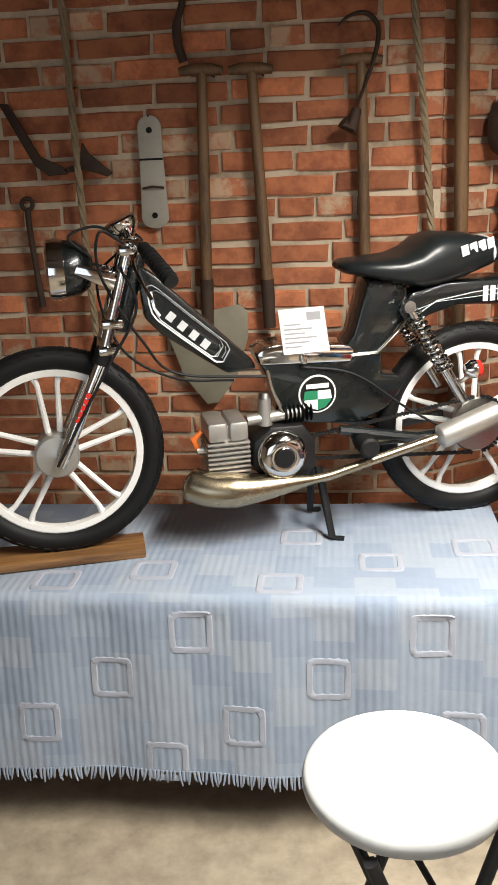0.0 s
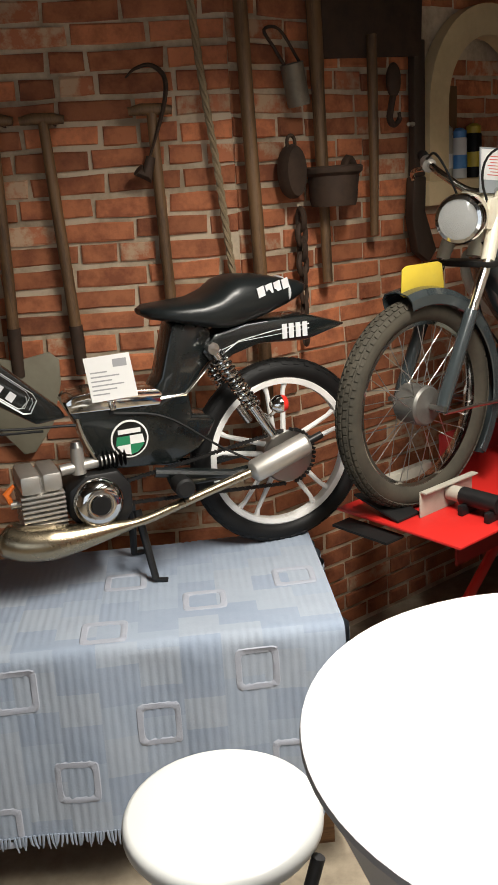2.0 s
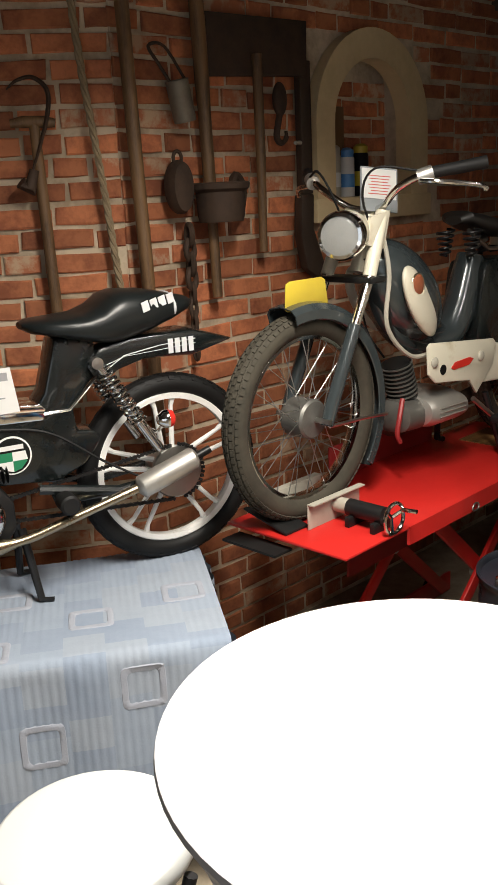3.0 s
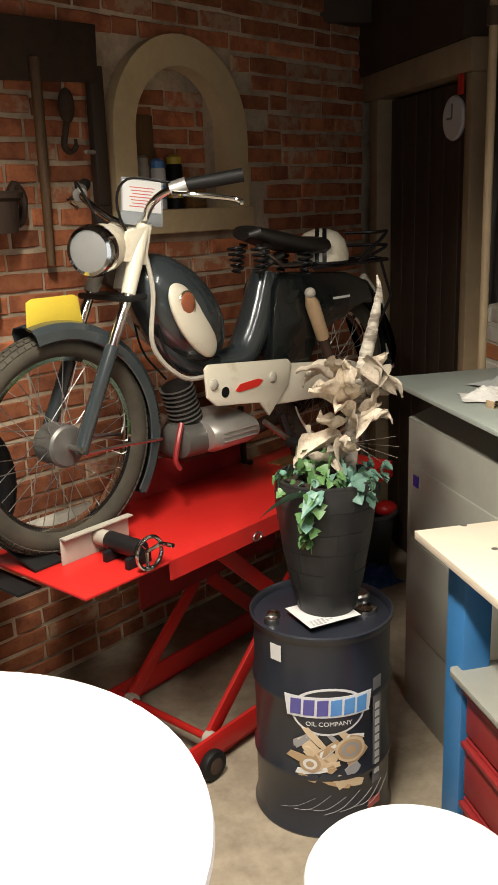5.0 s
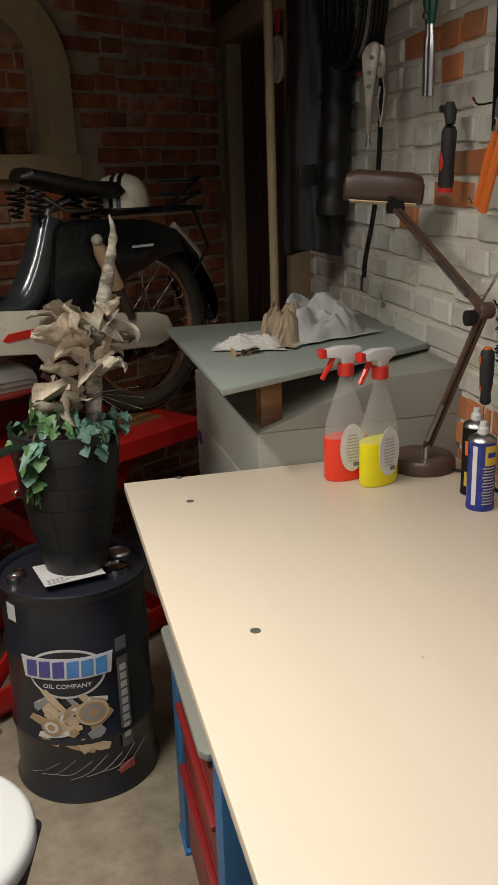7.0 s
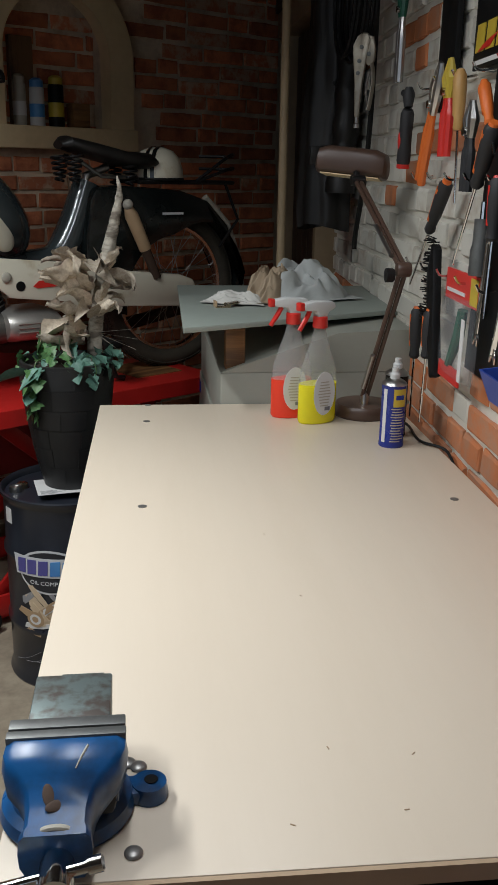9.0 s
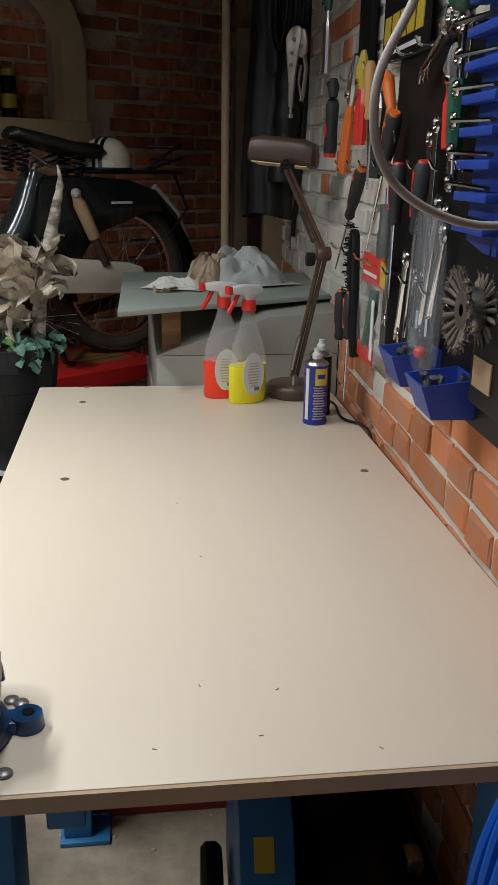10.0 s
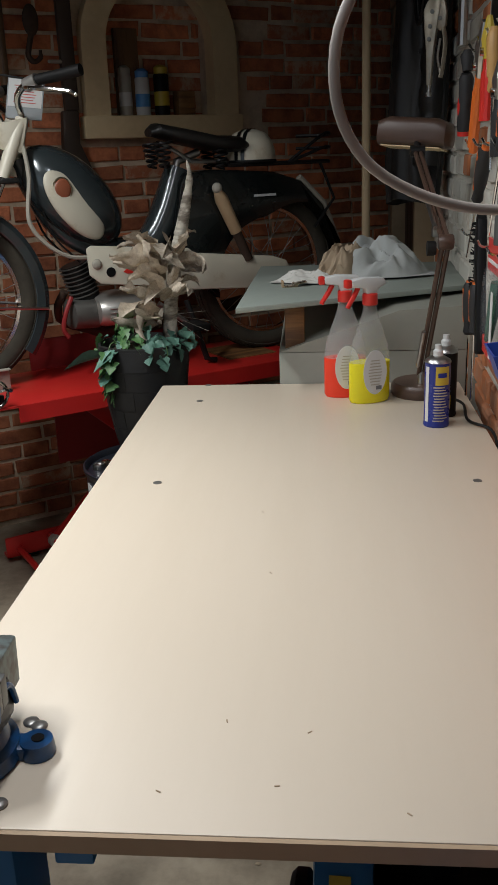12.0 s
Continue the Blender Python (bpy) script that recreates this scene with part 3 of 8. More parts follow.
# ---- workbench ----
BENCH = pose(1.732, 1.0, 0, 0, 0, -91.0)     # x runs along the bench towards the camera, y towards the wall
bench = thing("workbench", BENCH, "heavy workbench with pale wood top and blue steel legs", "workbench")
part("worktop", boxm(0, 0, 0.880, 1.564, 0.752, 0.9), ["bench_top"], bench, "pale beech laminate top", bevel=0.002)
part("front_edge", boxm(1.564, -0.001, 0.880, 1.569, 0.752, 0.8985), "bench_edge", bench, "brown edging strip")
for u, v in ((0.03, 0.072), (1.44, 0.05), (0.03, 0.64), (1.44, 0.64)):
    lg = part("leg", boxm(u, v, 0.012, u + 0.085, v + 0.07, 0.880), "blue_paint", bench, "blue painted box section leg", bevel=0.004)
    part("foot_plate", boxm(u - 0.01, v - 0.004, 0, u + 0.095, v + 0.10, 0.012), "blue_paint", lg, bevel=0.002)
part("leg", boxm(0.55, 0.068, 0.012, 0.62, 0.13, 0.880), "blue_paint", bench, "blue painted box section leg", bevel=0.004)
part("foot_plate", boxm(0.535, 0.06, 0, 0.635, 0.17, 0.012), "blue_paint", bench, bevel=0.002)
part("rail", boxm(0.05, 0.15, 0.80, 1.5, 0.19, 0.878), "blue_paint", bench, bevel=0.003)
part("rail", boxm(1.38, 0.04, 0.842, 1.42, 0.72, 0.878), "blue_paint", bench, bevel=0.003)
for u, v in ((0.005, 0.12), (0.155, 0.118), (0.705, 0.115), (0.70, 0.685)):
    part("screw", lathe([(0, 0), (0.008, 0), (0.008, 0.0008), (0.005, 0.0014), (0.002, 0.0008), (0, 0.0008)], 16, pose(u, v, 0.9)), "screw", bench, "countersunk steel screw")
for u, v, a in ((1.06, 0.34, 0.6), (0.84, 0.315, 0.3), (1.40, 0.315, 0.2), (1.51, 0.26, 1.1), (1.53, 0.49, 0.8), (1.42, 0.40, 2.3), (1.50, 0.37, 1.7)):
    part("scratch", tube([(u, v, 0.9003), (u + 0.005 * math.cos(a), v + 0.005 * math.sin(a), 0.9003)], 0.0008, 5), "bench_edge", bench, "small dark nick in the top")

drawers = thing("drawer_unit", BENCH @ pose(0, 0.035, 0), "dark red steel drawer unit under the workbench", "drawer unit")
part("body", boxm(0.125, 0.05, 0.0, 0.545, 0.60, 0.575), "dark_red", drawers, bevel=0.004)
for k, (z0, z1) in enumerate(((0.44, 0.565), (0.28, 0.43), (0.03, 0.27))):
    dr = part("drawer", boxm(0.13, 0.043, z0, 0.54, 0.05, z1), "dark_red", drawers, bevel=0.002)
    part("pull", boxm(0.135, 0.028, z1 - 0.018, 0.535, 0.043, z1 - 0.004), "dark_red", dr, bevel=0.003)
shelf = thing("loose_board", BENCH @ pose(-0.01, 0.035, 0), "grey laminated board with rounded corners, lying on the drawer unit", "board")
pts = [(0.10, 0.02), (0.115, 0.012), (0.55, 0.012), (0.565, 0.025), (0.565, 0.60), (0.10, 0.60)]
part("board", slab([(u, v) for u, v in pts], 0, 0.016, m=Matrix(((1, 0, 0, 0), (0, 0, 1, 0), (0, 1, 0, 0.577), (0, 0, 0, 1)))), "cabinet_grey", shelf, bevel=0.002)
# the board is uncut; this black disc paints the finger hole's shade
part("hole", lathe([(0, 0), (0.022, 0), (0.022, 0.0012), (0, 0.0012)], 20, pose(0.50, 0.07, 0.5932)), "board_black", shelf, "black disc drawn as the shaded inside of a finger hole")

# compressor and clutter under the bench
comp = thing("air_compressor", pose(2.27, -0.05, 0, 0, 0, -4), "blue and black air compressor in the shade under the workbench", "compressor")
part("tank", lathe([(0, -0.32), (0.07, -0.31), (0.12, -0.27), (0.13, -0.22), (0.13, 0.24), (0.12, 0.28), (0.07, 0.31), (0, 0.32)], 28, Matrix.Translation((0.06, 0, 0.25)) @ AX), "black_steel", comp, "black pressure tank")
cover = part("side_cover", slab([(-0.22, 0.10), (0.24, 0.10), (0.24, 0.40), (0.16, 0.47), (-0.02, 0.50), (-0.10, 0.46), (-0.22, 0.30)], -0.045, 0.045, m=pose(-0.11, 0, 0, 0, 0, 90)), "blue_paint", comp, "blue steel side cover", bevel=0.008)
part("warning_label", boxm(-0.016, -0.026, 0.001, 0.016, 0.026, 0.003, pose(-0.115, -0.125, 0.4285, 53, 0, 0)), "yellow", comp, "yellow warning label")
part("motor", lathe([(0, 0), (0.07, 0), (0.075, 0.02), (0.075, 0.18), (0.06, 0.2), (0, 0.2)], 20, pose(0.03, 0.12, 0.36)), "black_steel", comp)
part("cylinder_head", boxm(-0.04, -0.02, 0.36, 0.07, 0.08, 0.55), "black_steel", comp, bevel=0.01)
part("gauge", lathe([(0, 0), (0.026, 0), (0.028, 0.004), (0.028, 0.024), (0.024, 0.028), (0, 0.028)], 20, pose(0.06, -0.26, 0.40, 25, 0, 0)), "steel", comp, "round pressure gauge")
part("gauge_stem", tube([(0.06, -0.25, 0.40), (0.06, -0.24, 0.34)], 0.009, 8), "steel", comp)
part("valve", boxm(0.11, -0.14, 0.37, 0.14, -0.10, 0.42), "bronze", comp, bevel=0.006)
for s_ in (-0.19, 0.19):
    part("wheel", lathe([(0.03, -0.02), (0.115, -0.02), (0.125, -0.01), (0.125, 0.01), (0.115, 0.02), (0.03, 0.02), (0.03, -0.02)], 28, pose(s_, 0.06, 0.125, 0, 90, 0), cap=False), "black_rubber", comp, "black rubber wheel")
    part("hub", lathe([(0, -0.015), (0.032, -0.015), (0.032, 0.015), (0, 0.015)], 18, pose(s_, 0.06, 0.125, 0, 90, 0)), "steel", comp)
part("foot", boxm(-0.06, -0.22, 0, 0.16, -0.19, 0.15), "black_steel", comp, bevel=0.004)
grit_rng = random.Random(31)
bm = bmesh.new()
for k in range(90):
    gx, gy, gs = grit_rng.uniform(1.7, 2.3), grit_rng.uniform(-0.9, 0.9), grit_rng.uniform(0.0012, 0.005)
    blob((gx, gy, gs * 0.4), (gs * grit_rng.uniform(0.7, 1.8), gs, gs * 0.6), 6, 4, bm=bm)
tagged(part("floor_grit", bm, "mortar"), "small crumbs of grit on the concrete floor", "grit", kind="stuff")

# ---- oil drum with plant ----
drum = thing("oil_drum", pose(1.613, 1.318, 0), "black steel oil drum with a printed oil company label", "drum")
part("shell", lathe([(0.0, 0.01), (0.178, 0.01), (0.19, 0.0), (0.193, 0.006), (0.19, 0.016), (0.184, 0.03), (0.184, 0.165), (0.19, 0.175), (0.19, 0.187), (0.184, 0.197), (0.184, 0.385), (0.19, 0.395), (0.19, 0.407), (0.184, 0.417), (0.184, 0.555), (0.186, 0.565), (0.192, 0.572), (0.193, 0.583), (0.188, 0.586), (0.183, 0.58), (0.181, 0.565), (0.0, 0.565)], 64), "drum_black", drum)
for bx, by, br in ((-0.145, -0.02, 0.019), (0.128, 0.055, 0.033)):
    part("bung", lathe([(0, 0.565), (br, 0.565), (br, 0.576), (br * 0.85, 0.582), (br * 0.8, 0.578), (0, 0.577)], 22, pose(bx, by, 0)), "steel", drum, "silver screw bung")
DA = math.atan2(-0.99, -0.16)   # the side of the label


def drum_pt(ang, z, r=0.187):
    return Vector((r * math.cos(DA + ang), r * math.sin(DA + ang), z))


def wrap(bm, r=0.187):
    """Bends a flat (x, z) pattern round the drum."""
    k, z0 = (1.16, 0.05) if r > 0.186 else (1.0, 0.0)
    for v in bm.verts:
        v.co = drum_pt(v.co.x * k / r, v.co.z * (1 + z0 * 2) + z0 * 0.1, r - v.co.y)
    return bm


def disc_grid(rx, rz, cx, cz, y=0.0, n=40, clip=None):
    bm = bmesh.new()
    c = [bm.verts.new((cx + rx * f * math.cos(2 * math.pi * k / n), y, cz + rz * f * math.sin(2 * math.pi * k / n))) for f in (1, 0.66, 0.33) for k in range(n)]
    mid = bm.verts.new((cx, y, cz))
    for ring in range(2):
        for k in range(n):
            bm.faces.new((c[ring * n + k], c[ring * n + (k + 1) % n], c[(ring + 1) * n + (k + 1) % n], c[(ring + 1) * n + k]))
    for k in range(n):
        bm.faces.new((c[2 * n + k], c[2 * n + (k + 1) % n], mid))
    return bm


def wrapped_text(txt, size, x, z, rot, mat_name, y, label="", sx=1.0):
    bm = text_mesh(txt, size, pose(x, -y, z, 0, rot, 0), 0.0004, sx=sx)
    bmesh.ops.subdivide_edges(bm, edges=[e for e in bm.edges if e.calc_length() > 0.02], cuts=2)
    return part("lettering", wrap(bm), mat_name, drum, label, smooth=False)


part("badge_ring", wrap(disc_grid(0.086, 0.062, -0.012, 0.338, -0.0012)), "silver_line", drum, "silver oval emblem")
part("badge_field", wrap(disc_grid(0.080, 0.056, -0.012, 0.338, -0.002)), "drum_black", drum)
for k in range(6):
    x = -0.098 + k * 0.0295
    w, h = 0.024, 0.042
    bm = slab([(x, 0.33), (x + w, 0.332), (x + w + 0.002, 0.33 + h), (x + 0.002, 0.328 + h)], -0.0062, -0.005)
    part("emblem_bar", wrap(bm), "violet" if k < 3 else "sky_blue", drum)
bm = slab([(-0.106, 0.324), (0.083, 0.326), (0.090, 0.378), (-0.112, 0.378)], -0.0046, -0.0036)
bmesh.ops.subdivide_edges(bm, edges=[e for e in bm.edges if e.calc_length() > 0.1], cuts=10, use_grid_fill=True)
part("emblem_plate", wrap(bm), "silver_line", drum)
wrapped_text("OIL COMPANY", 0.0155, -0.012, 0.307, 0, "silver_line", 0.0026)
bm = slab([(0.098, 0.115), (0.126, 0.115), (0.126, 0.40), (0.098, 0.40)], -0.0016, -0.001)
part("side_strip", wrap(bm), "ink", drum)
for k in range(9):
    part("print_bar", wrap(slab([(0.104, 0.14 + k * 0.022), (0.12, 0.14 + k * 0.022), (0.12, 0.156 + k * 0.022), (0.104, 0.156 + k * 0.022)], -0.0026, -0.0018)), "silver_line", drum)
rg2 = random.Random(9)
TONES = ("tan", "tan_light", "print_grey", "tan", "paper", "tan_light")
for k in range(26):
    cx, cz, ln, w = rg2.uniform(-0.088, 0.066), rg2.uniform(0.145, 0.275), rg2.uniform(0.018, 0.042), rg2.uniform(0.005, 0.013)
    th = rg2.choice((-0.75, 0.65, 0.25, -0.3)) + rg2.uniform(-0.15, 0.15)
    c, s = math.cos(th), math.sin(th)
    q = [(cx + c * i * ln - s * j * w, cz + s * i * ln + c * j * w) for i, j in ((-1, -0.8), (-0.3, -1.1), (0.5, -1), (1, -0.6), (1, 0.8), (0.2, 1.1), (-0.8, 1))]
    part("print_shape", wrap(slab(q, -0.0016 - k * 0.00006, -0.0008)), TONES[k % 6], drum, "brown printed machine part")
for rx, cx, cz, d, tone in ((0.036, 0.036, 0.235, 0.0034, "tan_light"), (0.029, 0.036, 0.235, 0.0037, "tan"), (0.021, 0.036, 0.235, 0.004, "print_grey"), (0.013, 0.036, 0.235, 0.0043, "tan"), (0.024, -0.055, 0.20, 0.0034, "tan"), (0.016, -0.055, 0.20, 0.0037, "paper"), (0.009, -0.055, 0.20, 0.004, "tan")):
    part("print_shape", wrap(disc_grid(rx, rx * 0.92, cx, cz, -d)), tone, drum, "printed bearing ring")
for k in range(7):
    x0 = -0.13 + 0.035 * k
    part("print_streak", wrap(tube(curve_pts([(x0, -0.001, 0.06 + 0.006 * (k % 3)), (x0 + 0.04, -0.001, 0.075), (x0 + 0.085, -0.001, 0.105 + 0.008 * (k % 2))], 10), 0.0008, 4, flat=0.5)), "print_grey", drum, "pale printed swirl")
part("sticker", wrap(slab([(-0.175, 0.5), (-0.14, 0.5), (-0.14, 0.545), (-0.175, 0.545)], -0.0014, -0.0006), 0.185), "paper", drum, "small white sticker")
part("print_bar", wrap(slab([(0.085, 0.05), (0.125, 0.052), (0.125, 0.075), (0.085, 0.073)], -0.0016, -0.0008)), "red_ink", drum)
part("bung", lathe([(0, 0), (0.033, 0), (0.034, 0.012), (0.028, 0.014), (0.026, 0.009), (0, 0.009)], 24, pose(0.112, -0.03, 0.565)), "chrome", drum, "shiny metal bung")
part("bung", lathe([(0, 0), (0.017, 0), (0.017, 0.014), (0.009, 0.018), (0, 0.016)], 16, pose(-0.13, 0.01, 0.565)), "bronze", drum, "small brass bung")
sheet_p = thing("paper_sheet", pose(1.612, 1.235, 0.586, 0, 0, 12), "printed white sheet under the plant pot", "paper")
part("sheet", boxm(-0.075, -0.022, 0, 0.078, 0.11, 0.0012), "paper", sheet_p)
for k in range(5):
    part("print_line", boxm(-0.066, -0.016 + k * 0.006, 0.0012, -0.02 + 0.012 * (k % 3), -0.014 + k * 0.006, 0.0018), "print_grey", sheet_p)

pot = thing("plant_pot", pose(1.628, 1.315, 0.588), "tall black plastic pot with a stone block pattern, on the drum", "plant pot")
prof_r = lambda z: 0.078 + 0.057 * math.sin(min(z / 0.36, 1) * 1.4) - (0.004 if z > 0.34 else 0)
part("body", lathe([(0, 0.0)] + [(prof_r(0.365 * k / 18), 0.365 * k / 18) for k in range(19)] + [(0.123, 0.367), (0.119, 0.34), (0.0, 0.34)], 48), "pot_black", pot)
part("soil", lathe([(0, 0.343), (0.117, 0.343), (0.107, 0.347), (0, 0.35)], 30), "soil", pot)
rg3 = random.Random(12)
for row in range(6):
    z0, z1 = 0.012 + row * 0.058, 0.012 + row * 0.058 + 0.054
    a = rg3.uniform(0, 1)
    while a < 6.9:
        w = rg3.uniform(0.5, 0.95)
        bm = bmesh.new()
        q = [[[bm.verts.new(((prof_r(z) + d) * math.cos(a + 0.02 + (w - 0.04) * i / 4), (prof_r(z) + d) * math.sin(a + 0.02 + (w - 0.04) * i / 4), z)) for z in (z0, z1)] for i in range(5)] for d in (0.0004, rg3.uniform(0.0008, 0.0022))]
        for i in range(4):
            bm.faces.new((q[1][i][0], q[1][i + 1][0], q[1][i + 1][1], q[1][i][1]))
            for e in (0, 1):
                bm.faces.new((q[0][i][e], q[0][i + 1][e], q[1][i + 1][e], q[1][i][e]))
        for i in (0, 4):
            bm.faces.new((q[0][i][0], q[0][i][1], q[1][i][1], q[1][i][0]))
        bmesh.ops.recalc_face_normals(bm, faces=bm.faces)
        if rg3.random() < 0.7:
            part("block", bm, "pot_black", pot)
        else:
            bm.free()
        a += w

plant = thing("ivy_plant", pose(1.628, 1.315, 0.935), "artificial ivy with dried husk leaves and a bark covered spike", "plant")


def leaf_mesh(shape, bend, n=6):
    """A leaf from half widths along its length, folded and drooping."""
    bm = bmesh.new()
    rows = []
    k = len(shape)
    for i, w in enumerate(shape):
        t = i / (k - 1)
        droop = -bend * t * t
        tw = 0.9 * t * (1 if abs(bend) > 0.4 else 0)
        rows.append([bm.verts.new((s * w * math.cos(tw), t - 0.12 * abs(s) * (1 if w > 0.3 else 0), droop + 0.3 * abs(s) * w + s * w * math.sin(tw))) for s in (-1, -0.5, 0, 0.5, 1)])
    for a, b in zip(rows, rows[1:]):
        for s in range(4):
            bm.faces.new((a[s], a[s + 1], b[s + 1], b[s]))
    return bm


IVY = (0.05, 0.34, 0.55, 0.30, 0.42, 0.20, 0.02)
meshes = {}
for nm, key, shp, bend in (("ivy_a", "leaf", IVY, 0.25), ("ivy_b", "leaf_blue", IVY, 0.1), ("big", "leaf_blue", (0.08, 0.2, 0.26, 0.24, 0.16, 0.08, 0.01), 0.3)):
    bm = leaf_mesh(shp, bend)
    me = bpy.data.meshes.new(nm)
    bm.to_mesh(me)
    bm.free()
    me.materials.append(M[key])
    me.shade_smooth()
    meshes[nm] = me


def leaf(me, at, size, rx, ry, rz):
    ob = new("leaf", meshes[me])
    ob.parent = plant
    ob.matrix_basis = pose(*at, rx, ry, rz) @ Matrix.Scale(size, 4)
    return ob


def husk_leaf(seed):
    """A broad dried leaf, cupped along its length, with a curled tip and crumpled edges."""
    r = random.Random(seed)
    off = Vector((r.uniform(0, 40), r.uniform(0, 40), 0))
    bm = bmesh.new()
    rows, curl, wide = [], r.uniform(0.4, 1.5) * r.choice((-1, 1, 1)), r.uniform(0.2, 0.3)
    for i in range(13):
        t = i / 12
        w = wide * math.sin(math.pi * min(1.0, t * 0.86 + 0.14)) ** 0.7
        row = []
        for k in range(9):
            q = (k - 4) / 4
            cup = 0.9 + 0.8 * noise.noise(Vector((t * 3, q, 1)) + off)
            z = w * cup * q * q + 0.10 * noise.noise(Vector((t * 5, q * 2.2, 4)) + off)
            a = curl * t * t
            row.append(bm.verts.new((q * w * (1 - 0.25 * q * q), (t - 0.25 * t * abs(a) * 0.5) * math.cos(a * 0.5) - z * math.sin(a), z * math.cos(a) + t * math.sin(a * 0.5))))
        rows.append(row)
    for a, b in zip(rows, rows[1:]):
        for k in range(8):
            bm.faces.new((a[k], a[k + 1], b[k + 1], b[k]))
    return bm


for k in range(7):
    bm = husk_leaf(40 + k)
    me = bpy.data.meshes.new("husk")
    bm.to_mesh(me)
    bm.free()
    me.materials.append(M["dry_leaf"])
    me.shade_smooth()
    meshes["husk%d" % k] = me

rv = random.Random(21)
for k in range(112):
    if k < 66:     # crown
        a, r = rv.uniform(2.5, 6.1), rv.uniform(0.03, 0.135)
        h = rv.uniform(-0.02, 0.03) + (0.14 - r) * rv.uniform(0.3, 0.9)
    elif k < 88:   # trailing strand
        t = (k - 66) / 21
        a, r, h = 4.12 + rv.uniform(-0.16, 0.16) - 0.12 * t, 0.14 - 0.02 * t + rv.uniform(0, 0.014), 0.015 - 0.135 * t + rv.uniform(-0.012, 0.012)
    else:
        a, r, h = rv.uniform(4.9, 6.3), rv.uniform(0.08, 0.15), rv.uniform(-0.02, 0.06)
    p = (r * math.cos(a), r * math.sin(a), h)
    leaf("ivy_b" if (rv.random() < 0.3 or a > 5.0) else "ivy_a", p, rv.uniform(0.024, 0.042), rv.uniform(-75, -15), rv.uniform(-40, 40), math.degrees(a) - 90 + rv.uniform(-60, 60))
leaf("big", (-0.085, -0.10, 0.0), 0.125, -4, 34, 84)
leaf("big", (-0.05, -0.11, 0.015), 0.09, -18, -10, 130)
for a0, h0, h1 in ((4.1, 0.02, -0.15), (5.4, 0.03, -0.01)):
    part("vine", tube(curve_pts([(0.05 * math.cos(a0), 0.05 * math.sin(a0), 0.0), (0.11 * math.cos(a0), 0.11 * math.sin(a0), h0 + 0.015), (0.137 * math.cos(a0), 0.137 * math.sin(a0), h0 - 0.02), (0.132 * math.cos(a0), 0.132 * math.sin(a0), h1)], 14), 0.0016, 5), "leaf", plant, "thin green vine")
for k in range(28):
    a = rv.uniform(130, 285) if k < 19 else rv.uniform(-70, 60)
    h = rv.uniform(0.05, 0.30) if k < 19 else rv.uniform(0.10, 0.3)
    ar = radians(a)
    leaf("husk%d" % (k % 7), (0.075 + 0.10 * (h - 0.12) + 0.03 * math.cos(ar), 0.03 + 0.03 * math.sin(ar) - 0.02, h), rv.uniform(0.10, 0.165) if k < 19 else rv.uniform(0.07, 0.11), rv.uniform(-25, 55), rv.uniform(-50, 50), a - 90 + rv.uniform(-20, 20))
sp = curve_pts([(0.075, 0.03, -0.02), (0.082, 0.03, 0.10), (0.108, 0.03, 0.25), (0.142, 0.03, 0.39), (0.158, 0.03, 0.47), (0.152, 0.03, 0.515)], 150)
girth, crack = [], random.Random(6)
for k in range(151):
    t = k / 150
    r = 0.021 - 0.0035 * t if t < 0.45 else max(0.0022, 0.0194 - (t - 0.45) * 0.0315)
    girth.append(r * (0.9 if crack.random() < 0.16 else 1.0 + 0.03 * math.sin(k * 0.45)))
bm = tube(sp, girth, 20)
for v in bm.verts:
    v.co += Vector((noise.noise(v.co * 60), noise.noise(v.co * 60 + Vector((9, 0, 0))), 0)) * 0.0022
part("spike", bm, "bark", plant, "grey bark covered spike with a curled tip")
for k in range(4):
    a = radians(-35 + 19 * k)
    part("thorn", tube([(0.08, 0.02, 0.09), (0.08 + 0.12 * math.cos(a), -0.01, 0.07 + 0.09 * math.sin(a))], [0.0009, 0.0004], 4), "bark", plant)

# ---- grey cabinet with sloping lid board ----
cab = thing("grey_cabinet", pose(2.035, 1.0, 0), "beige grey steel cabinet with a sloping top", "cabinet")
part("body", slab([(0, 0), (0.70, 0), (0.70, 0.98), (0, 0.98)], 0, 0.5, m=Matrix(((0, 1, 0, 0), (1, 0, 0, 0), (0, 0, 1, 0), (0, 0, 0, 1)))), "cabinet_grey", cab, bevel=0.006)
part("sloping_top", slab([(0.0, 0.98), (0.5, 0.98), (0.5, 1.09), (0.3, 1.08)], 0.0, 0.70), "cabinet_grey", cab)
dr = part("drawer_front", boxm(-0.008, 0.06, 0.62, 0.0, 0.66, 0.84), "cabinet_grey", cab, bevel=0.003)
part("label_plate", boxm(-0.011, 0.6, 0.78, -0.0085, 0.635, 0.815), "blue_label", dr, "small blue label")
part("drawer_front", boxm(-0.008, 0.06, 0.3, 0.0, 0.66, 0.6), "cabinet_grey", cab, bevel=0.003)
lid = thing("lid_board", pose(1.937, 0.90, 1.098, 0, 0, 0), "grey green painted board propped on the cabinet", "board")
part("board", slab([(0, 0), (0.625, 0.30), (0.66, 0.80), (0.02, 0.80)], 0, 0.014, m=Matrix(((1, 0, 0, 0), (0, 0, 1, 0), (0, 1, 0, 0), (0, 0, 0, 1)))), "lid_green", lid, bevel=0.002)
wedge = tagged(part("wooden_block", boxm(2.05, 1.02, 0.98, 2.10, 1.06, 1.097), "plank", bevel=0.003), "small orange wooden block propping up the board", "wood block")
wedge["category"] = "block"


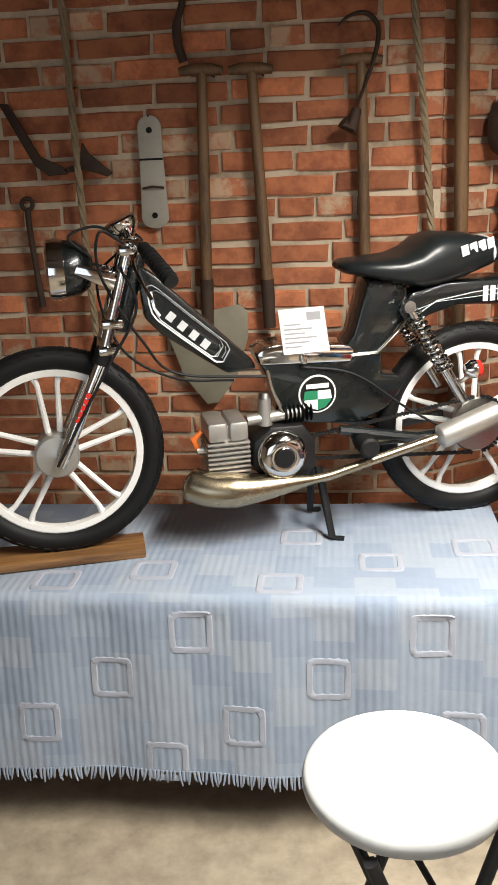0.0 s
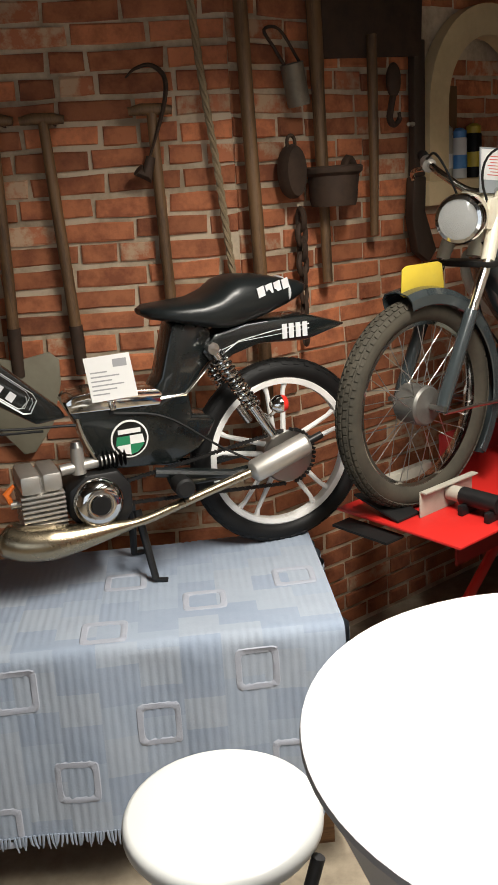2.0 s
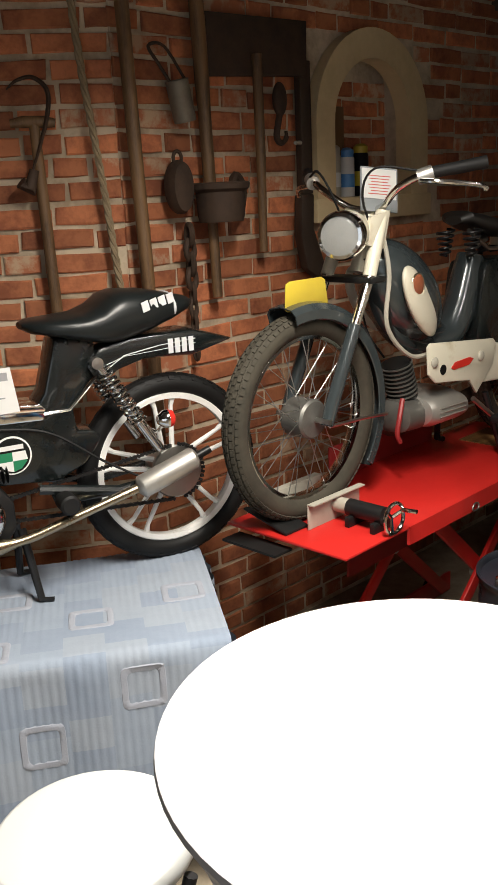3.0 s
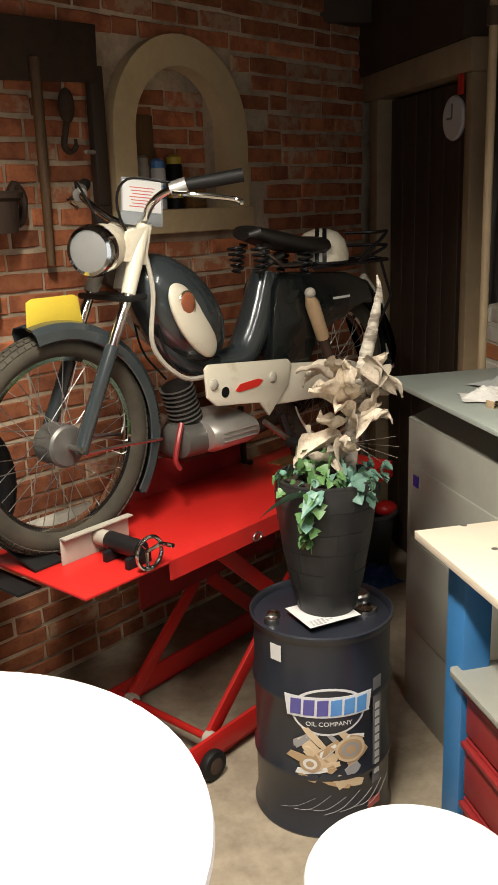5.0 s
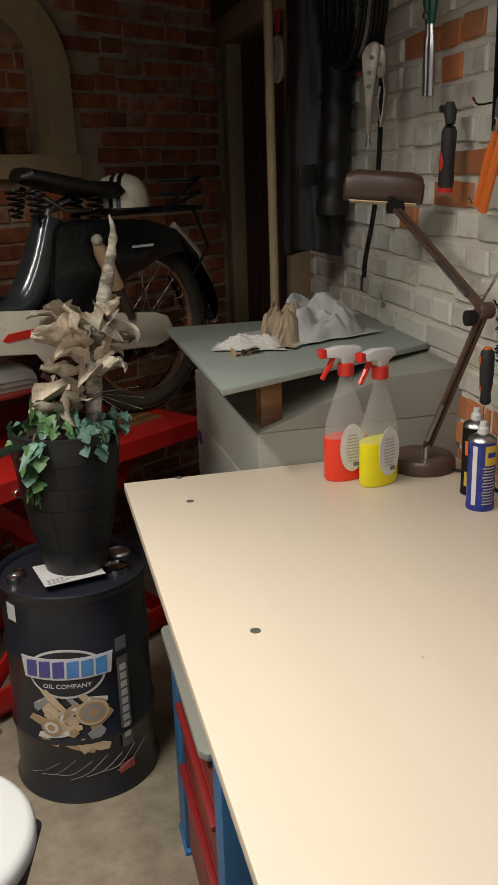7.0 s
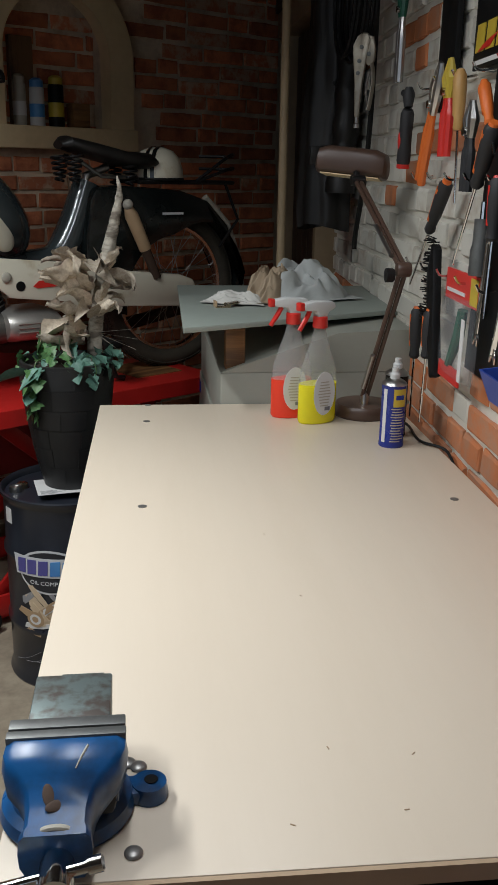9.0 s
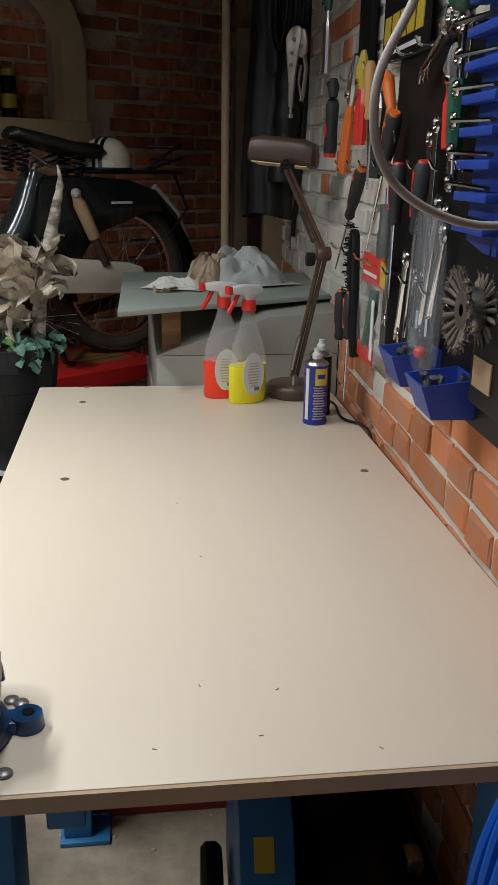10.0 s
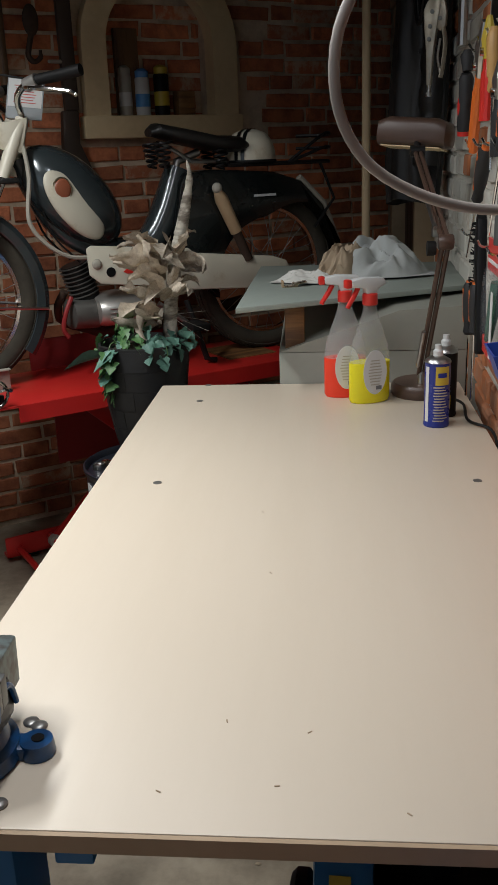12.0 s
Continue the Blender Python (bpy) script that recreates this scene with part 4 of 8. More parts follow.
# ---- the black moped on the cloth ----
def wheel(parent, cx, cz, R, minor, base, tyre_mat, rim_mat, spokes, hub_mat, tread=0):
    w = new("wheel")
    w.parent = parent
    w.location = (cx, 0, cz - base)
    rt = R - minor
    ty = part("tyre", tube([(rt * math.cos(2 * math.pi * k / 64), 0, rt * math.sin(2 * math.pi * k / 64)) for k in range(64)], minor, 14, closed=True), tyre_mat, w)
    ri = rt - minor * 0.55
    lip = 0.026 if spokes == 5 else 0.022
    part("rim", lathe([(ri + 0.006, -0.018), (ri + 0.008, -0.015), (ri - 0.004, -0.011), (ri - 0.012, -0.016), (ri - lip, -0.014), (ri - lip - 0.002, 0.0), (ri - lip, 0.014), (ri - 0.012, 0.016), (ri - 0.004, 0.011), (ri + 0.008, 0.015), (ri + 0.006, 0.018)], 64, AX, cap=False), rim_mat, w)
    part("hub", lathe([(0, -0.052), (0.016, -0.052), (0.02, -0.045), (0.05, -0.042), (0.056, -0.035), (0.056, 0.035), (0.05, 0.042), (0.02, 0.045), (0, 0.05)], 32, AX), hub_mat, w)
    if spokes == 5:
        for k in range(5):
            a = radians(20 + 72 * k)
            for s in (-1, 1):
                d, n = Vector((math.cos(a), 0, math.sin(a))), Vector((-math.sin(a), 0, math.cos(a)))
                part("spoke", tube([d * 0.045 + n * s * 0.014, d * (ri - 0.05) + n * s * 0.024, d * (ri - 0.017) + n * s * 0.034], [0.0085, 0.0065, 0.0105], 8), rim_mat, w)
        part("brake_plate", lathe([(0, -0.056), (0.035, -0.056), (0.052, -0.05), (0.054, -0.043), (0, -0.043)], 28, AX), hub_mat, w)
        for k in range(5):
            a = radians(10 + 72 * k)
            part("hub_bolt", lathe([(0, -0.053), (0.0055, -0.053), (0.0055, -0.048), (0, -0.048)], 6, Matrix.Translation((0.04 * math.cos(a), 0, 0.04 * math.sin(a))) @ AX), "steel", w)
        part("axle_nut", lathe([(0, -0.068), (0.011, -0.068), (0.011, -0.056), (0, -0.056)], 6, AX), "steel", w)
    else:
        for k in range(spokes):
            a, s = 2 * math.pi * k / spokes, (-1) ** k
            a2 = a + (0.55 if (k // 2) % 2 else -0.55)
            part("spoke", tube([(0.052 * math.cos(a2), 0.03 * s, 0.052 * math.sin(a2)), ((ri - 0.02) * math.cos(a), 0.004 * s, (ri - 0.02) * math.sin(a))], 0.0014, 5), "steel", w)
        part("axle", tube([(0, -0.1, 0), (0, 0.1, 0)], 0.008, 8), "steel", w)
    if tread:
        bm = bmesh.new()
        for k in range(tread):
            for col, ang in enumerate((-52, -26, 0, 26, 52)):
                a = 2 * math.pi * (k + 0.5 * (col % 2)) / tread
                m = Matrix.Rotation(-a, 4, "Y") @ Matrix.Translation((rt, 0, 0)) @ Matrix.Rotation(radians(ang), 4, "Z") @ Matrix.Translation((minor, 0, 0))
                box(bm, -0.002, -0.0048, -0.0085, 0.0009 if spokes == 5 else 0.0026, 0.0048, 0.0085, m)
        part("tread", bm, tyre_mat, ty, smooth=False)["kind"] = "stuff"
    return w


B1 = 0.65
moped = thing("black_moped", pose(-0.48, 1.256, B1, 0, 0, 17.7), "black sport moped with white cast wheels on a cloth covered table", "moped")


def bp(name, bm, mat_name, label="", bevel=0.0, smooth=True, parent=None):
    bmesh.ops.translate(bm, verts=bm.verts, vec=(0, 0, -B1))
    return part(name, bm, mat_name, parent or moped, label, smooth, bevel)


wheel(moped, 0.02, 0.944, 0.268, 0.0285, B1, "tyre", "white_paint", 5, "alu", 46)
wheel(moped, 1.128, 0.92, 0.268, 0.0285, B1, "tyre", "white_paint", 5, "alu", 46)
for s in (-1, 1):
    y = 0.062 * s
    lg = bp("fork_leg", tube([(0.026, y, 0.925), (0.052, y, 0.98), (0.152, y, 1.185)], [0.013, 0.0165, 0.0165], 14), "chrome")
    bp("fork_tube", tube([(0.152, y, 1.185), (0.236, y, 1.45)], 0.0135, 12), "chrome")
    bp("fork_gaiter", tube([(0.146, y, 1.172), (0.16, y, 1.21)], 0.021, 14), "black_rubber")
    bp("handlebar_grip", tube([(0.262, 0.15 * s, 1.446), (0.272, 0.18 * s, 1.432), (0.305, 0.28 * s, 1.384)], [0.0155, 0.0165, 0.0165], 12), "black_rubber", "black ribbed rubber grip")
    bm = bmesh.new()
    for k in range(8):
        t = 0.2 + k * 0.1
        c = Vector((0.262 + 0.043 * t, (0.15 + 0.13 * t) * s, 1.446 - 0.062 * t))
        d = Vector((0.043, 0.13 * s, -0.062)).normalized() * 0.003
        tube([c - d, c + d], 0.0185, 12, bm)
    bp("grip_ribs", bm, "black_rubber")
    bp("handlebar", tube(curve_pts([(0.236, 0.0, 1.455), (0.245, 0.08 * s, 1.458), (0.262, 0.15 * s, 1.446), (0.30, 0.27 * s, 1.392)], 12), 0.011, 10), "chrome")
    bp("brake_lever", tube(curve_pts([(0.25, 0.13 * s, 1.44), (0.235, 0.18 * s, 1.41), (0.262, 0.27 * s, 1.345)], 10), 0.0045, 8), "chrome")
    bp("headlight_bracket", slab([(0.19, 1.345), (0.215, 1.36), (0.205, 1.385), (0.115, 1.41), (0.105, 1.39)], 0.066 * s - 0.003, 0.066 * s + 0.003), "chrome", bevel=0.001)
    # shock absorber
    a, b = Vector((0.917, 0.082 * s, 1.256)), Vector((1.072, 0.082 * s, 1.0))
    sh = bp("shock_absorber", tube([a, a.lerp(b, 0.55), a.lerp(b, 0.56), b], [0.011, 0.011, 0.014, 0.014], 10), "chrome")
    d = (b - a).normalized()
    e1 = d.cross(Vector((0, 1, 0))).normalized()
    coil = [a.lerp(b, 0.1 + 0.56 * k / 240) + e1 * 0.02 * math.cos(k * 0.288) + Vector((0, 0.02 * math.sin(k * 0.288), 0)) for k in range(241)]
    bp("spring", tube(coil, 0.0036, 6), "chrome", parent=moped)
    bp("shock_eye", lathe([(0, -0.016), (0.008, -0.016), (0.009, -0.013), (0.0155, -0.012), (0.0155, 0.012), (0, 0.014)], 18, Matrix.Translation(a) @ AX), "steel")
    bp("swing_arm", tube([(0.74, 0.06 * s, 0.945), (0.95, 0.07 * s, 0.905), (1.13, 0.075 * s, 0.92)], 0.014, 8), "black_paint")
for z, u in ((1.205, 0.165), (1.268, 0.178), (1.435, 0.232)):
    bp("fork_yoke", boxm(u - 0.022, -0.085, z - 0.011, u + 0.03, 0.085, z + 0.011), "chrome", bevel=0.006)
bp("steering_head", tube([(0.20, 0, 1.24), (0.262, 0, 1.43)], 0.024, 14), "black_paint")
for k in range(5):
    bp("fork_print", boxm(-0.006, -0.001, -0.0065, 0.006, 0.001, 0.0065, Matrix.Translation((0.081 + 0.0072 * k, -0.0795, 1.042 + 0.0148 * k)) @ Matrix.Rotation(radians(26), 4, "Y")), "red_plastic", "small red lettering", smooth=False)
hl = bp("headlight", loft([(0.062, 1.394, 0.066, 0.066, 1), (0.085, 1.394, 0.068, 0.068, 1), (0.115, 1.394, 0.065, 0.065, 1), (0.14, 1.394, 0.048, 0.048, 1), (0.152, 1.394, 0.02, 0.02, 1)], 28), "black_paint")
part("rim", lathe([(0.06, 0.035), (0.071, 0.03), (0.073, 0.012), (0.071, -0.006), (0.064, -0.008)], 32, Matrix.Translation((0.078, 0, 1.394 - B1)) @ Matrix.Rotation(radians(-90), 4, "Y"), cap=False), "chrome", hl, "chrome rim")
part("lens", lathe([(0.062, 0.028), (0.045, 0.037), (0.02, 0.041), (0, 0.042)], 28, Matrix.Translation((0.078, 0, 1.394 - B1)) @ Matrix.Rotation(radians(-90), 4, "Y")), "glass", hl, "clear fluted lens")
mt = bp("speedometer", lathe([(0, -0.03), (0.02, -0.028), (0.036, -0.01), (0.041, 0.004), (0.041, 0.014), (0.036, 0.018), (0, 0.018)], 24, pose(0.228, -0.02, 1.487, 0, -24, 0)), "chrome")
beam = [(0.252, 1.40), (0.262, 1.268), (0.30, 1.225), (0.459, 1.113), (0.535, 1.12), (0.522, 1.145), (0.295, 1.37)]
bp("frame_beam", slab(beam, -0.034, 0.034), "black_paint", bevel=0.009)
stripe_panel = [(0.272, 1.345), (0.276, 1.30), (0.281, 1.28), (0.293, 1.262), (0.36, 1.205), (0.43, 1.148), (0.448, 1.146), (0.466, 1.176), (0.458, 1.194), (0.37, 1.272), (0.298, 1.338), (0.284, 1.347)]
cx, cz = sum(a for a, b in stripe_panel) / 12, sum(b for a, b in stripe_panel) / 12
for k, r in ((1.0, 0.0032), (0.86, 0.0018)):
    bp("pinstripe", tube([(cx + (a - cx) * k, -0.0352, cz + (b - cz) * k) for a, b in stripe_panel], r, 6, closed=True, flat=0.4), "silver_line", "silver pinstripe")
bp("flash", tube([(0.281, -0.0352, 1.332), (0.287, -0.0352, 1.292), (0.30, -0.0352, 1.272)], 0.0055, 6, flat=0.25), "silver_line", "broad white stripe")
for k in range(2):
    bp("flash", tube([(0.428 + k * 0.017, -0.0352, 1.162 - k * 0.006), (0.442 + k * 0.014, -0.0352, 1.176 - k * 0.004), (0.441 + k * 0.014, -0.0352, 1.19 - k * 0.006)], 0.005, 6, flat=0.25), "silver_line", "broad white stripe")
for k in range(4):
    c = Vector((0.325 + k * 0.027, -0.0356, 1.268 - k * 0.0245))
    bp("name_bar", boxm(-0.0095, -0.001, -0.011, 0.0095, 0.001, 0.011, Matrix.Translation(c) @ Matrix.Rotation(radians(42), 4, "Y")), "silver_line", "white lettering block", smooth=False)
body = [(0.535, 1.145), (0.56, 1.09), (0.585, 1.0), (0.61, 0.972), (0.80, 0.955), (0.87, 0.985), (0.905, 1.02), (0.925, 1.055), (0.905, 1.075), (0.862, 1.08), (0.855, 1.145), (0.935, 1.235), (0.925, 1.315), (0.825, 1.325), (0.785, 1.19), (0.755, 1.15)]
bp("frame_body", slab(body, -0.05, 0.05), "black_paint", bevel=0.008)
bp("tank_cover", slab([(0.53, 1.16), (0.55, 1.178), (0.60, 1.182), (0.77, 1.166), (0.785, 1.15), (0.775, 1.122), (0.54, 1.132)], -0.056, 0.056), "chrome", bevel=0.006)
bp("trim_line", tube([(0.775, -0.052, 1.138), (0.845, -0.052, 1.14), (0.94, -0.06, 1.235)], 0.0045, 6), "chrome")
bp("trim_line", tube(curve_pts([(0.557, -0.053, 1.12), (0.57, -0.053, 1.06), (0.60, -0.053, 0.99)], 8), 0.0055, 6), "chrome")
em = bp("emblem", lathe([(0, 0), (0.05, 0), (0.05, 0.002), (0.046, 0.0026), (0, 0.0026)], 36, Matrix.Translation((0.685, -0.05, 1.045)) @ AX), "white_paint", "round green, white and black badge")
part("emblem_field", lathe([(0, 0.0026), (0.0455, 0.0026), (0.0455, 0.0034), (0, 0.0034)], 36, Matrix.Translation((0.685, -0.05, 1.045 - B1)) @ AX), "black_paint", em)
for sx, sz, key in ((-1, 0, "green"), (1, 0, "white_paint"), (-1, -1, "white_paint"), (1, -1, "green")):
    zt, zb = (0.009, -0.014) if sz == 0 else (-0.014, -0.042)
    o = [(0.0, zt), (sx * 0.034, zt), (sx * (0.038 if sz == 0 else 0.036), zb if sz == 0 else zt - 0.004), (sx * (0.030 if sz == 0 else 0.02), zb + (0 if sz == 0 else 0.006)), (0.0, zb)]
    part("emblem_field", slab([(0.685 + a, 1.045 + b - B1) for a, b in o], -0.0545, -0.0536), key, em, smooth=False)
part("emblem_bar", boxm(0.655, -0.0545, 1.06 - B1, 0.715, -0.0536, 1.072 - B1), "white_paint", em, smooth=False)
# tail and saddle
tail = [(0.895, 1.245), (0.935, 1.288), (1.02, 1.306), (1.20, 1.308), (1.325, 1.27), (1.20, 1.238), (1.06, 1.245), (0.985, 1.225), (0.93, 1.19)]
bp("tail_fairing", slab(tail, -0.062, 0.062), "black_paint", bevel=0.012)
for k, (w, d) in enumerate(((0.0045, 0.0), (0.003, 0.012))):
    bp("pinstripe", tube([(0.95, -0.0635, 1.232 + d), (1.0, -0.0635, 1.262 - d * 0.2), (1.10, -0.0635, 1.277 - d), (1.205, -0.0635, 1.284 - d)], w / 1.6, 5, flat=0.5), "silver_line")
for k in range(4):
    bp("flash", boxm(1.125 + k * 0.02, -0.0655, 1.252, 1.139 + k * 0.02, -0.0635, 1.291), "silver_line", "broad white stripe", smooth=False)
saddle = bp("saddle", loft([(0.752, 1.36, 0.03, 0.008, 1), (0.775, 1.357, 0.07, 0.018, 0.8), (0.83, 1.352, 0.095, 0.024, 0.7), (0.90, 1.345, 0.105, 0.036, 0.7), (0.945, 1.348, 0.108, 0.05, 0.7), (0.975, 1.358, 0.108, 0.063, 0.7), (1.005, 1.364, 0.107, 0.066, 0.7), (1.08, 1.37, 0.095, 0.055, 0.7), (1.15, 1.373, 0.07, 0.036, 0.7), (1.20, 1.376, 0.045, 0.02, 0.8), (1.225, 1.376, 0.012, 0.008, 1)], 28), "seat_vinyl")
for k in range(4):
    part("name_bar", boxm(-0.011, -0.0025, -0.013, 0.011, 0.0, 0.013, pose(1.055 + 0.027 * k, -0.099 + 0.009 * k, 1.387 + 0.004 * k - B1, 0, -14, 14)), "silver_line", saddle, smooth=False)
part("piping", tube([(1.15, 0.071 * math.cos(a), 1.373 - B1 + 0.0365 * math.sin(a)) for a in [2 * math.pi * k / 24 for k in range(24)]], 0.004, 5, closed=True), "silver_line", saddle, "white stripe round the tail")
# engine
bp("crankcase", slab([(0.505, 0.87), (0.53, 0.84), (0.65, 0.83), (0.672, 0.86), (0.672, 0.93), (0.64, 0.975), (0.56, 0.975), (0.51, 0.94)], -0.075, 0.06), "black_steel", bevel=0.01)
bp("engine_cover", lathe([(0, 0.034), (0.02, 0.034), (0.026, 0.03), (0.036, 0.032), (0.052, 0.026), (0.063, 0.012), (0.065, 0.0), (0.06, -0.014), (0, -0.014)], 40, Matrix.Translation((0.578, -0.09, 0.905)) @ AX), "chrome", "round polished chrome cover")
bp("cover_centre", lathe([(0, 0.036), (0.024, 0.036), (0.026, 0.033), (0, 0.033)], 28, Matrix.Translation((0.578, -0.09, 0.905)) @ AX), "black_steel")
cyl = bp("cylinder", boxm(0.405, -0.05, 0.855, 0.49, 0.05, 0.985), "alu", bevel=0.008)
for k in range(8):
    part("fin", boxm(0.392, -0.066, 0.848 + k * 0.0125 - B1, 0.502, 0.066, 0.8535 + k * 0.0125 - B1), "alu", cyl, bevel=0.001)
for sx in (0, 1):
    part("head", boxm(0.395 + sx * 0.056, -0.066, 0.945 - B1, 0.445 + sx * 0.054, 0.066, 0.995 - B1), "alu", cyl, bevel=0.008)
bp("spark_plug", tube([(0.37, -0.02, 0.915), (0.40, -0.02, 0.915)], [0.011, 0.013], 10), "alu")
bp("plug_cap", tube([(0.372, -0.02, 0.92), (0.362, -0.02, 0.945), (0.385, -0.02, 0.965)], [0.008, 0.009, 0.006], 8), "orange", "orange plug cable end")
bp("carburettor", tube([(0.547, -0.045, 0.975), (0.547, -0.045, 1.045)], [0.019, 0.016], 14), "alu")
bp("carburettor_top", tube([(0.547, -0.045, 1.045), (0.547, -0.045, 1.06)], [0.017, 0.012], 12), "steel")
bp("intake", tube([(0.50, -0.045, 0.99), (0.64, -0.045, 1.0)], 0.015, 12), "alu")
bm = bmesh.new()
for k in range(7):
    lathe([(0.014, -0.003), (0.024, 0.0), (0.014, 0.003)], 16, pose(0.60 + k * 0.011, -0.05, 1.0, 0, 90, 0), bm)
bp("air_filter", bm, "black_rubber", "black ribbed air filter")
bp("exhaust", tube(curve_pts([(0.338, -0.05, 0.842), (0.352, -0.06, 0.838), (0.40, -0.08, 0.826), (0.49, -0.092, 0.822), (0.60, -0.096, 0.828), (0.69, -0.098, 0.835), (0.80, -0.1, 0.862), (1.0, -0.105, 0.913)], 48), [0.016 + 0.03 * math.sin(min(k / 7, 1) * 1.57) if k < 18 else max(0.0125, 0.046 - (k - 18) * 0.0024) for k in range(49)], 18), "bronze", "bulbous raw steel expansion exhaust")
bp("silencer", tube([(0.99, -0.108, 0.909), (1.0, -0.108, 0.912), (1.005, -0.108, 0.914), (1.155, -0.112, 0.966), (1.162, -0.112, 0.968)], [0.012, 0.03, 0.032, 0.032, 0.024], 24), "alu", "brushed aluminium silencer")
bp("tail_pipe", tube([(1.16, -0.112, 0.968), (1.205, -0.113, 0.984)], 0.011, 12), "black_steel")
# chain drive
sp_ = bp("sprocket", lathe([(0.02, -0.004), (0.072, -0.004), (0.076, 0), (0.072, 0.004), (0.02, 0.004)], 40, Matrix.Translation((1.128, -0.055, 0.92)) @ AX, cap=False), "steel")
ch = [Vector((0.66, -0.058, 0.935)).lerp(Vector((1.11, -0.058, 0.997)), k / 44) for k in range(45)] + [Vector((1.128 + 0.078 * math.sin(a), -0.058, 0.92 + 0.078 * math.cos(a))) for a in [0.15 + k * 0.16 for k in range(18)]] + [Vector((1.11, -0.058, 0.843)).lerp(Vector((0.66, -0.058, 0.875)), k / 44) for k in range(45)]
bm = bmesh.new()
for k, p in enumerate(ch[:-1]):
    box(bm, -0.0052, -0.004, -0.0042, 0.0052, 0.004, 0.0042, Matrix.Translation(p) @ Matrix.Rotation(0.5 * (k % 2), 4, "Y"))
tagged(bp("chain", bm, "black_steel", "oily dark roller chain", smooth=False), kind="stuff")
bp("foot_peg", lathe([(0, 0.0), (0.018, 0.0), (0.018, 0.03), (0.026, 0.034), (0.026, 0.085), (0.02, 0.09), (0, 0.09)], 20, Matrix.Translation((0.795, -0.06, 0.915)) @ AX), "black_rubber")
bp("peg_bracket", slab([(0.76, 0.955), (0.80, 0.945), (0.955, 0.905), (0.955, 0.89), (0.78, 0.895)], -0.066, -0.056), "black_paint", bevel=0.002)
bp("stand_leg", tube([(0.69, -0.03, 0.84), (0.705, -0.1, 0.665), (0.735, -0.108, 0.658)], [0.012, 0.01, 0.008], 8), "black_steel")
bp("stand_leg", tube([(0.69, 0.03, 0.84), (0.70, 0.1, 0.665), (0.73, 0.108, 0.658)], [0.012, 0.01, 0.008], 8), "black_steel")
lampb = bp("tail_lamp", lathe([(0, -0.022), (0.012, -0.02), (0.024, -0.004), (0.025, 0.008)], 20, pose(1.085, -0.10, 1.085, 0, 90, 0), cap=False), "chrome")
part("lens", lathe([(0.025, 0.008), (0.021, 0.022), (0.008, 0.029), (0, 0.03)], 20, pose(1.085, -0.10, 1.085 - B1, 0, 90, 0)), "red_plastic", lampb, "red lens")
bp("lamp_stalk", tube([(1.085, -0.10, 1.075), (1.08, -0.05, 1.04), (1.06, -0.02, 1.05)], 0.005, 6), "chrome")
for c in ([(0.15, -0.04, 1.42), (0.10, -0.05, 1.47), (0.16, -0.03, 1.49), (0.22, -0.04, 1.47)], [(0.225, -0.06, 1.45), (0.17, -0.08, 1.48), (0.165, -0.07, 1.38), (0.25, -0.07, 1.22), (0.33, -0.05, 1.13), (0.55, -0.06, 1.105)], [(0.24, 0.05, 1.44), (0.16, 0.07, 1.35), (0.20, -0.03, 1.2), (0.32, -0.05, 1.12), (0.47, -0.05, 1.10)], [(0.21, -0.08, 1.40), (0.24, -0.085, 1.30), (0.15, -0.085, 1.15), (0.05, -0.08, 0.98), (0.02, -0.075, 0.93)], [(0.64, -0.052, 1.12), (0.78, -0.058, 1.09), (0.92, -0.07, 0.99), (1.03, -0.075, 0.92)]):
    bp("cable", tube(curve_pts(c, 26), 0.0036, 6), "black_rubber", "black control cable")

card = thing("info_card", pose(-0.48, 1.256, 1.142, 0, 0, 17.7), "small printed white information card leaning on the moped", "card")
CM = Matrix.Translation((0, 0.0, 0)) @ Matrix.Rotation(radians(-12), 4, "X")
part("card", slab([(0.597, 0), (0.716, 0.002), (0.708, 0.114), (0.59, 0.112)], -0.066, -0.064, m=CM), "paper", card, smooth=False)
for k in range(6):
    part("print_line", boxm(0.602, -0.0668, 0.016 + k * 0.011, 0.645 + 0.05 * ((k * 7) % 5) / 5, -0.0661, 0.0195 + k * 0.011, CM), "print_grey", card, smooth=False)
part("print_mark", boxm(0.662, -0.0668, 0.082, 0.698, -0.0661, 0.102, CM), "print_grey", card)
part("clip", boxm(0.64, -0.07, -0.012, 0.655, -0.06, 0.012), "chrome", card, bevel=0.002)


# ---- red motorcycle lift ----
LIFT = pose(0.991, 1.198, 0, 0, 0, 35.1)
DECK = 0.752
lift = thing("motorcycle_lift", LIFT, "red steel scissor lift table for motorcycles", "lift table")
part("deck", boxm(0, 0, DECK - 0.008, 1.37, 0.43, DECK), "red_paint", lift, bevel=0.002)
part("deck_rim", boxm(0.28, -0.002, DECK - 0.055, 1.36, 0.006, DECK - 0.001), "red_paint", lift)
part("deck_rim", boxm(0.28, 0.424, DECK - 0.055, 1.36, 0.432, DECK - 0.001), "red_paint", lift)
part("deck_rim", boxm(1.355, 0, DECK - 0.055, 1.368, 0.43, DECK - 0.001), "red_paint", lift)
part("deck_panel", boxm(1.1, 0.12, DECK, 1.3, 0.34, DECK + 0.003), "plank", lift, "worn bare panel in the deck")
part("ring", tube([(0.62 + 0.018 * math.cos(a), -0.008, DECK - 0.04 + 0.012 * math.sin(a)) for a in [2 * math.pi * k / 20 for k in range(20)]], 0.003, 6, closed=True), "steel", lift, "small steel pull ring")
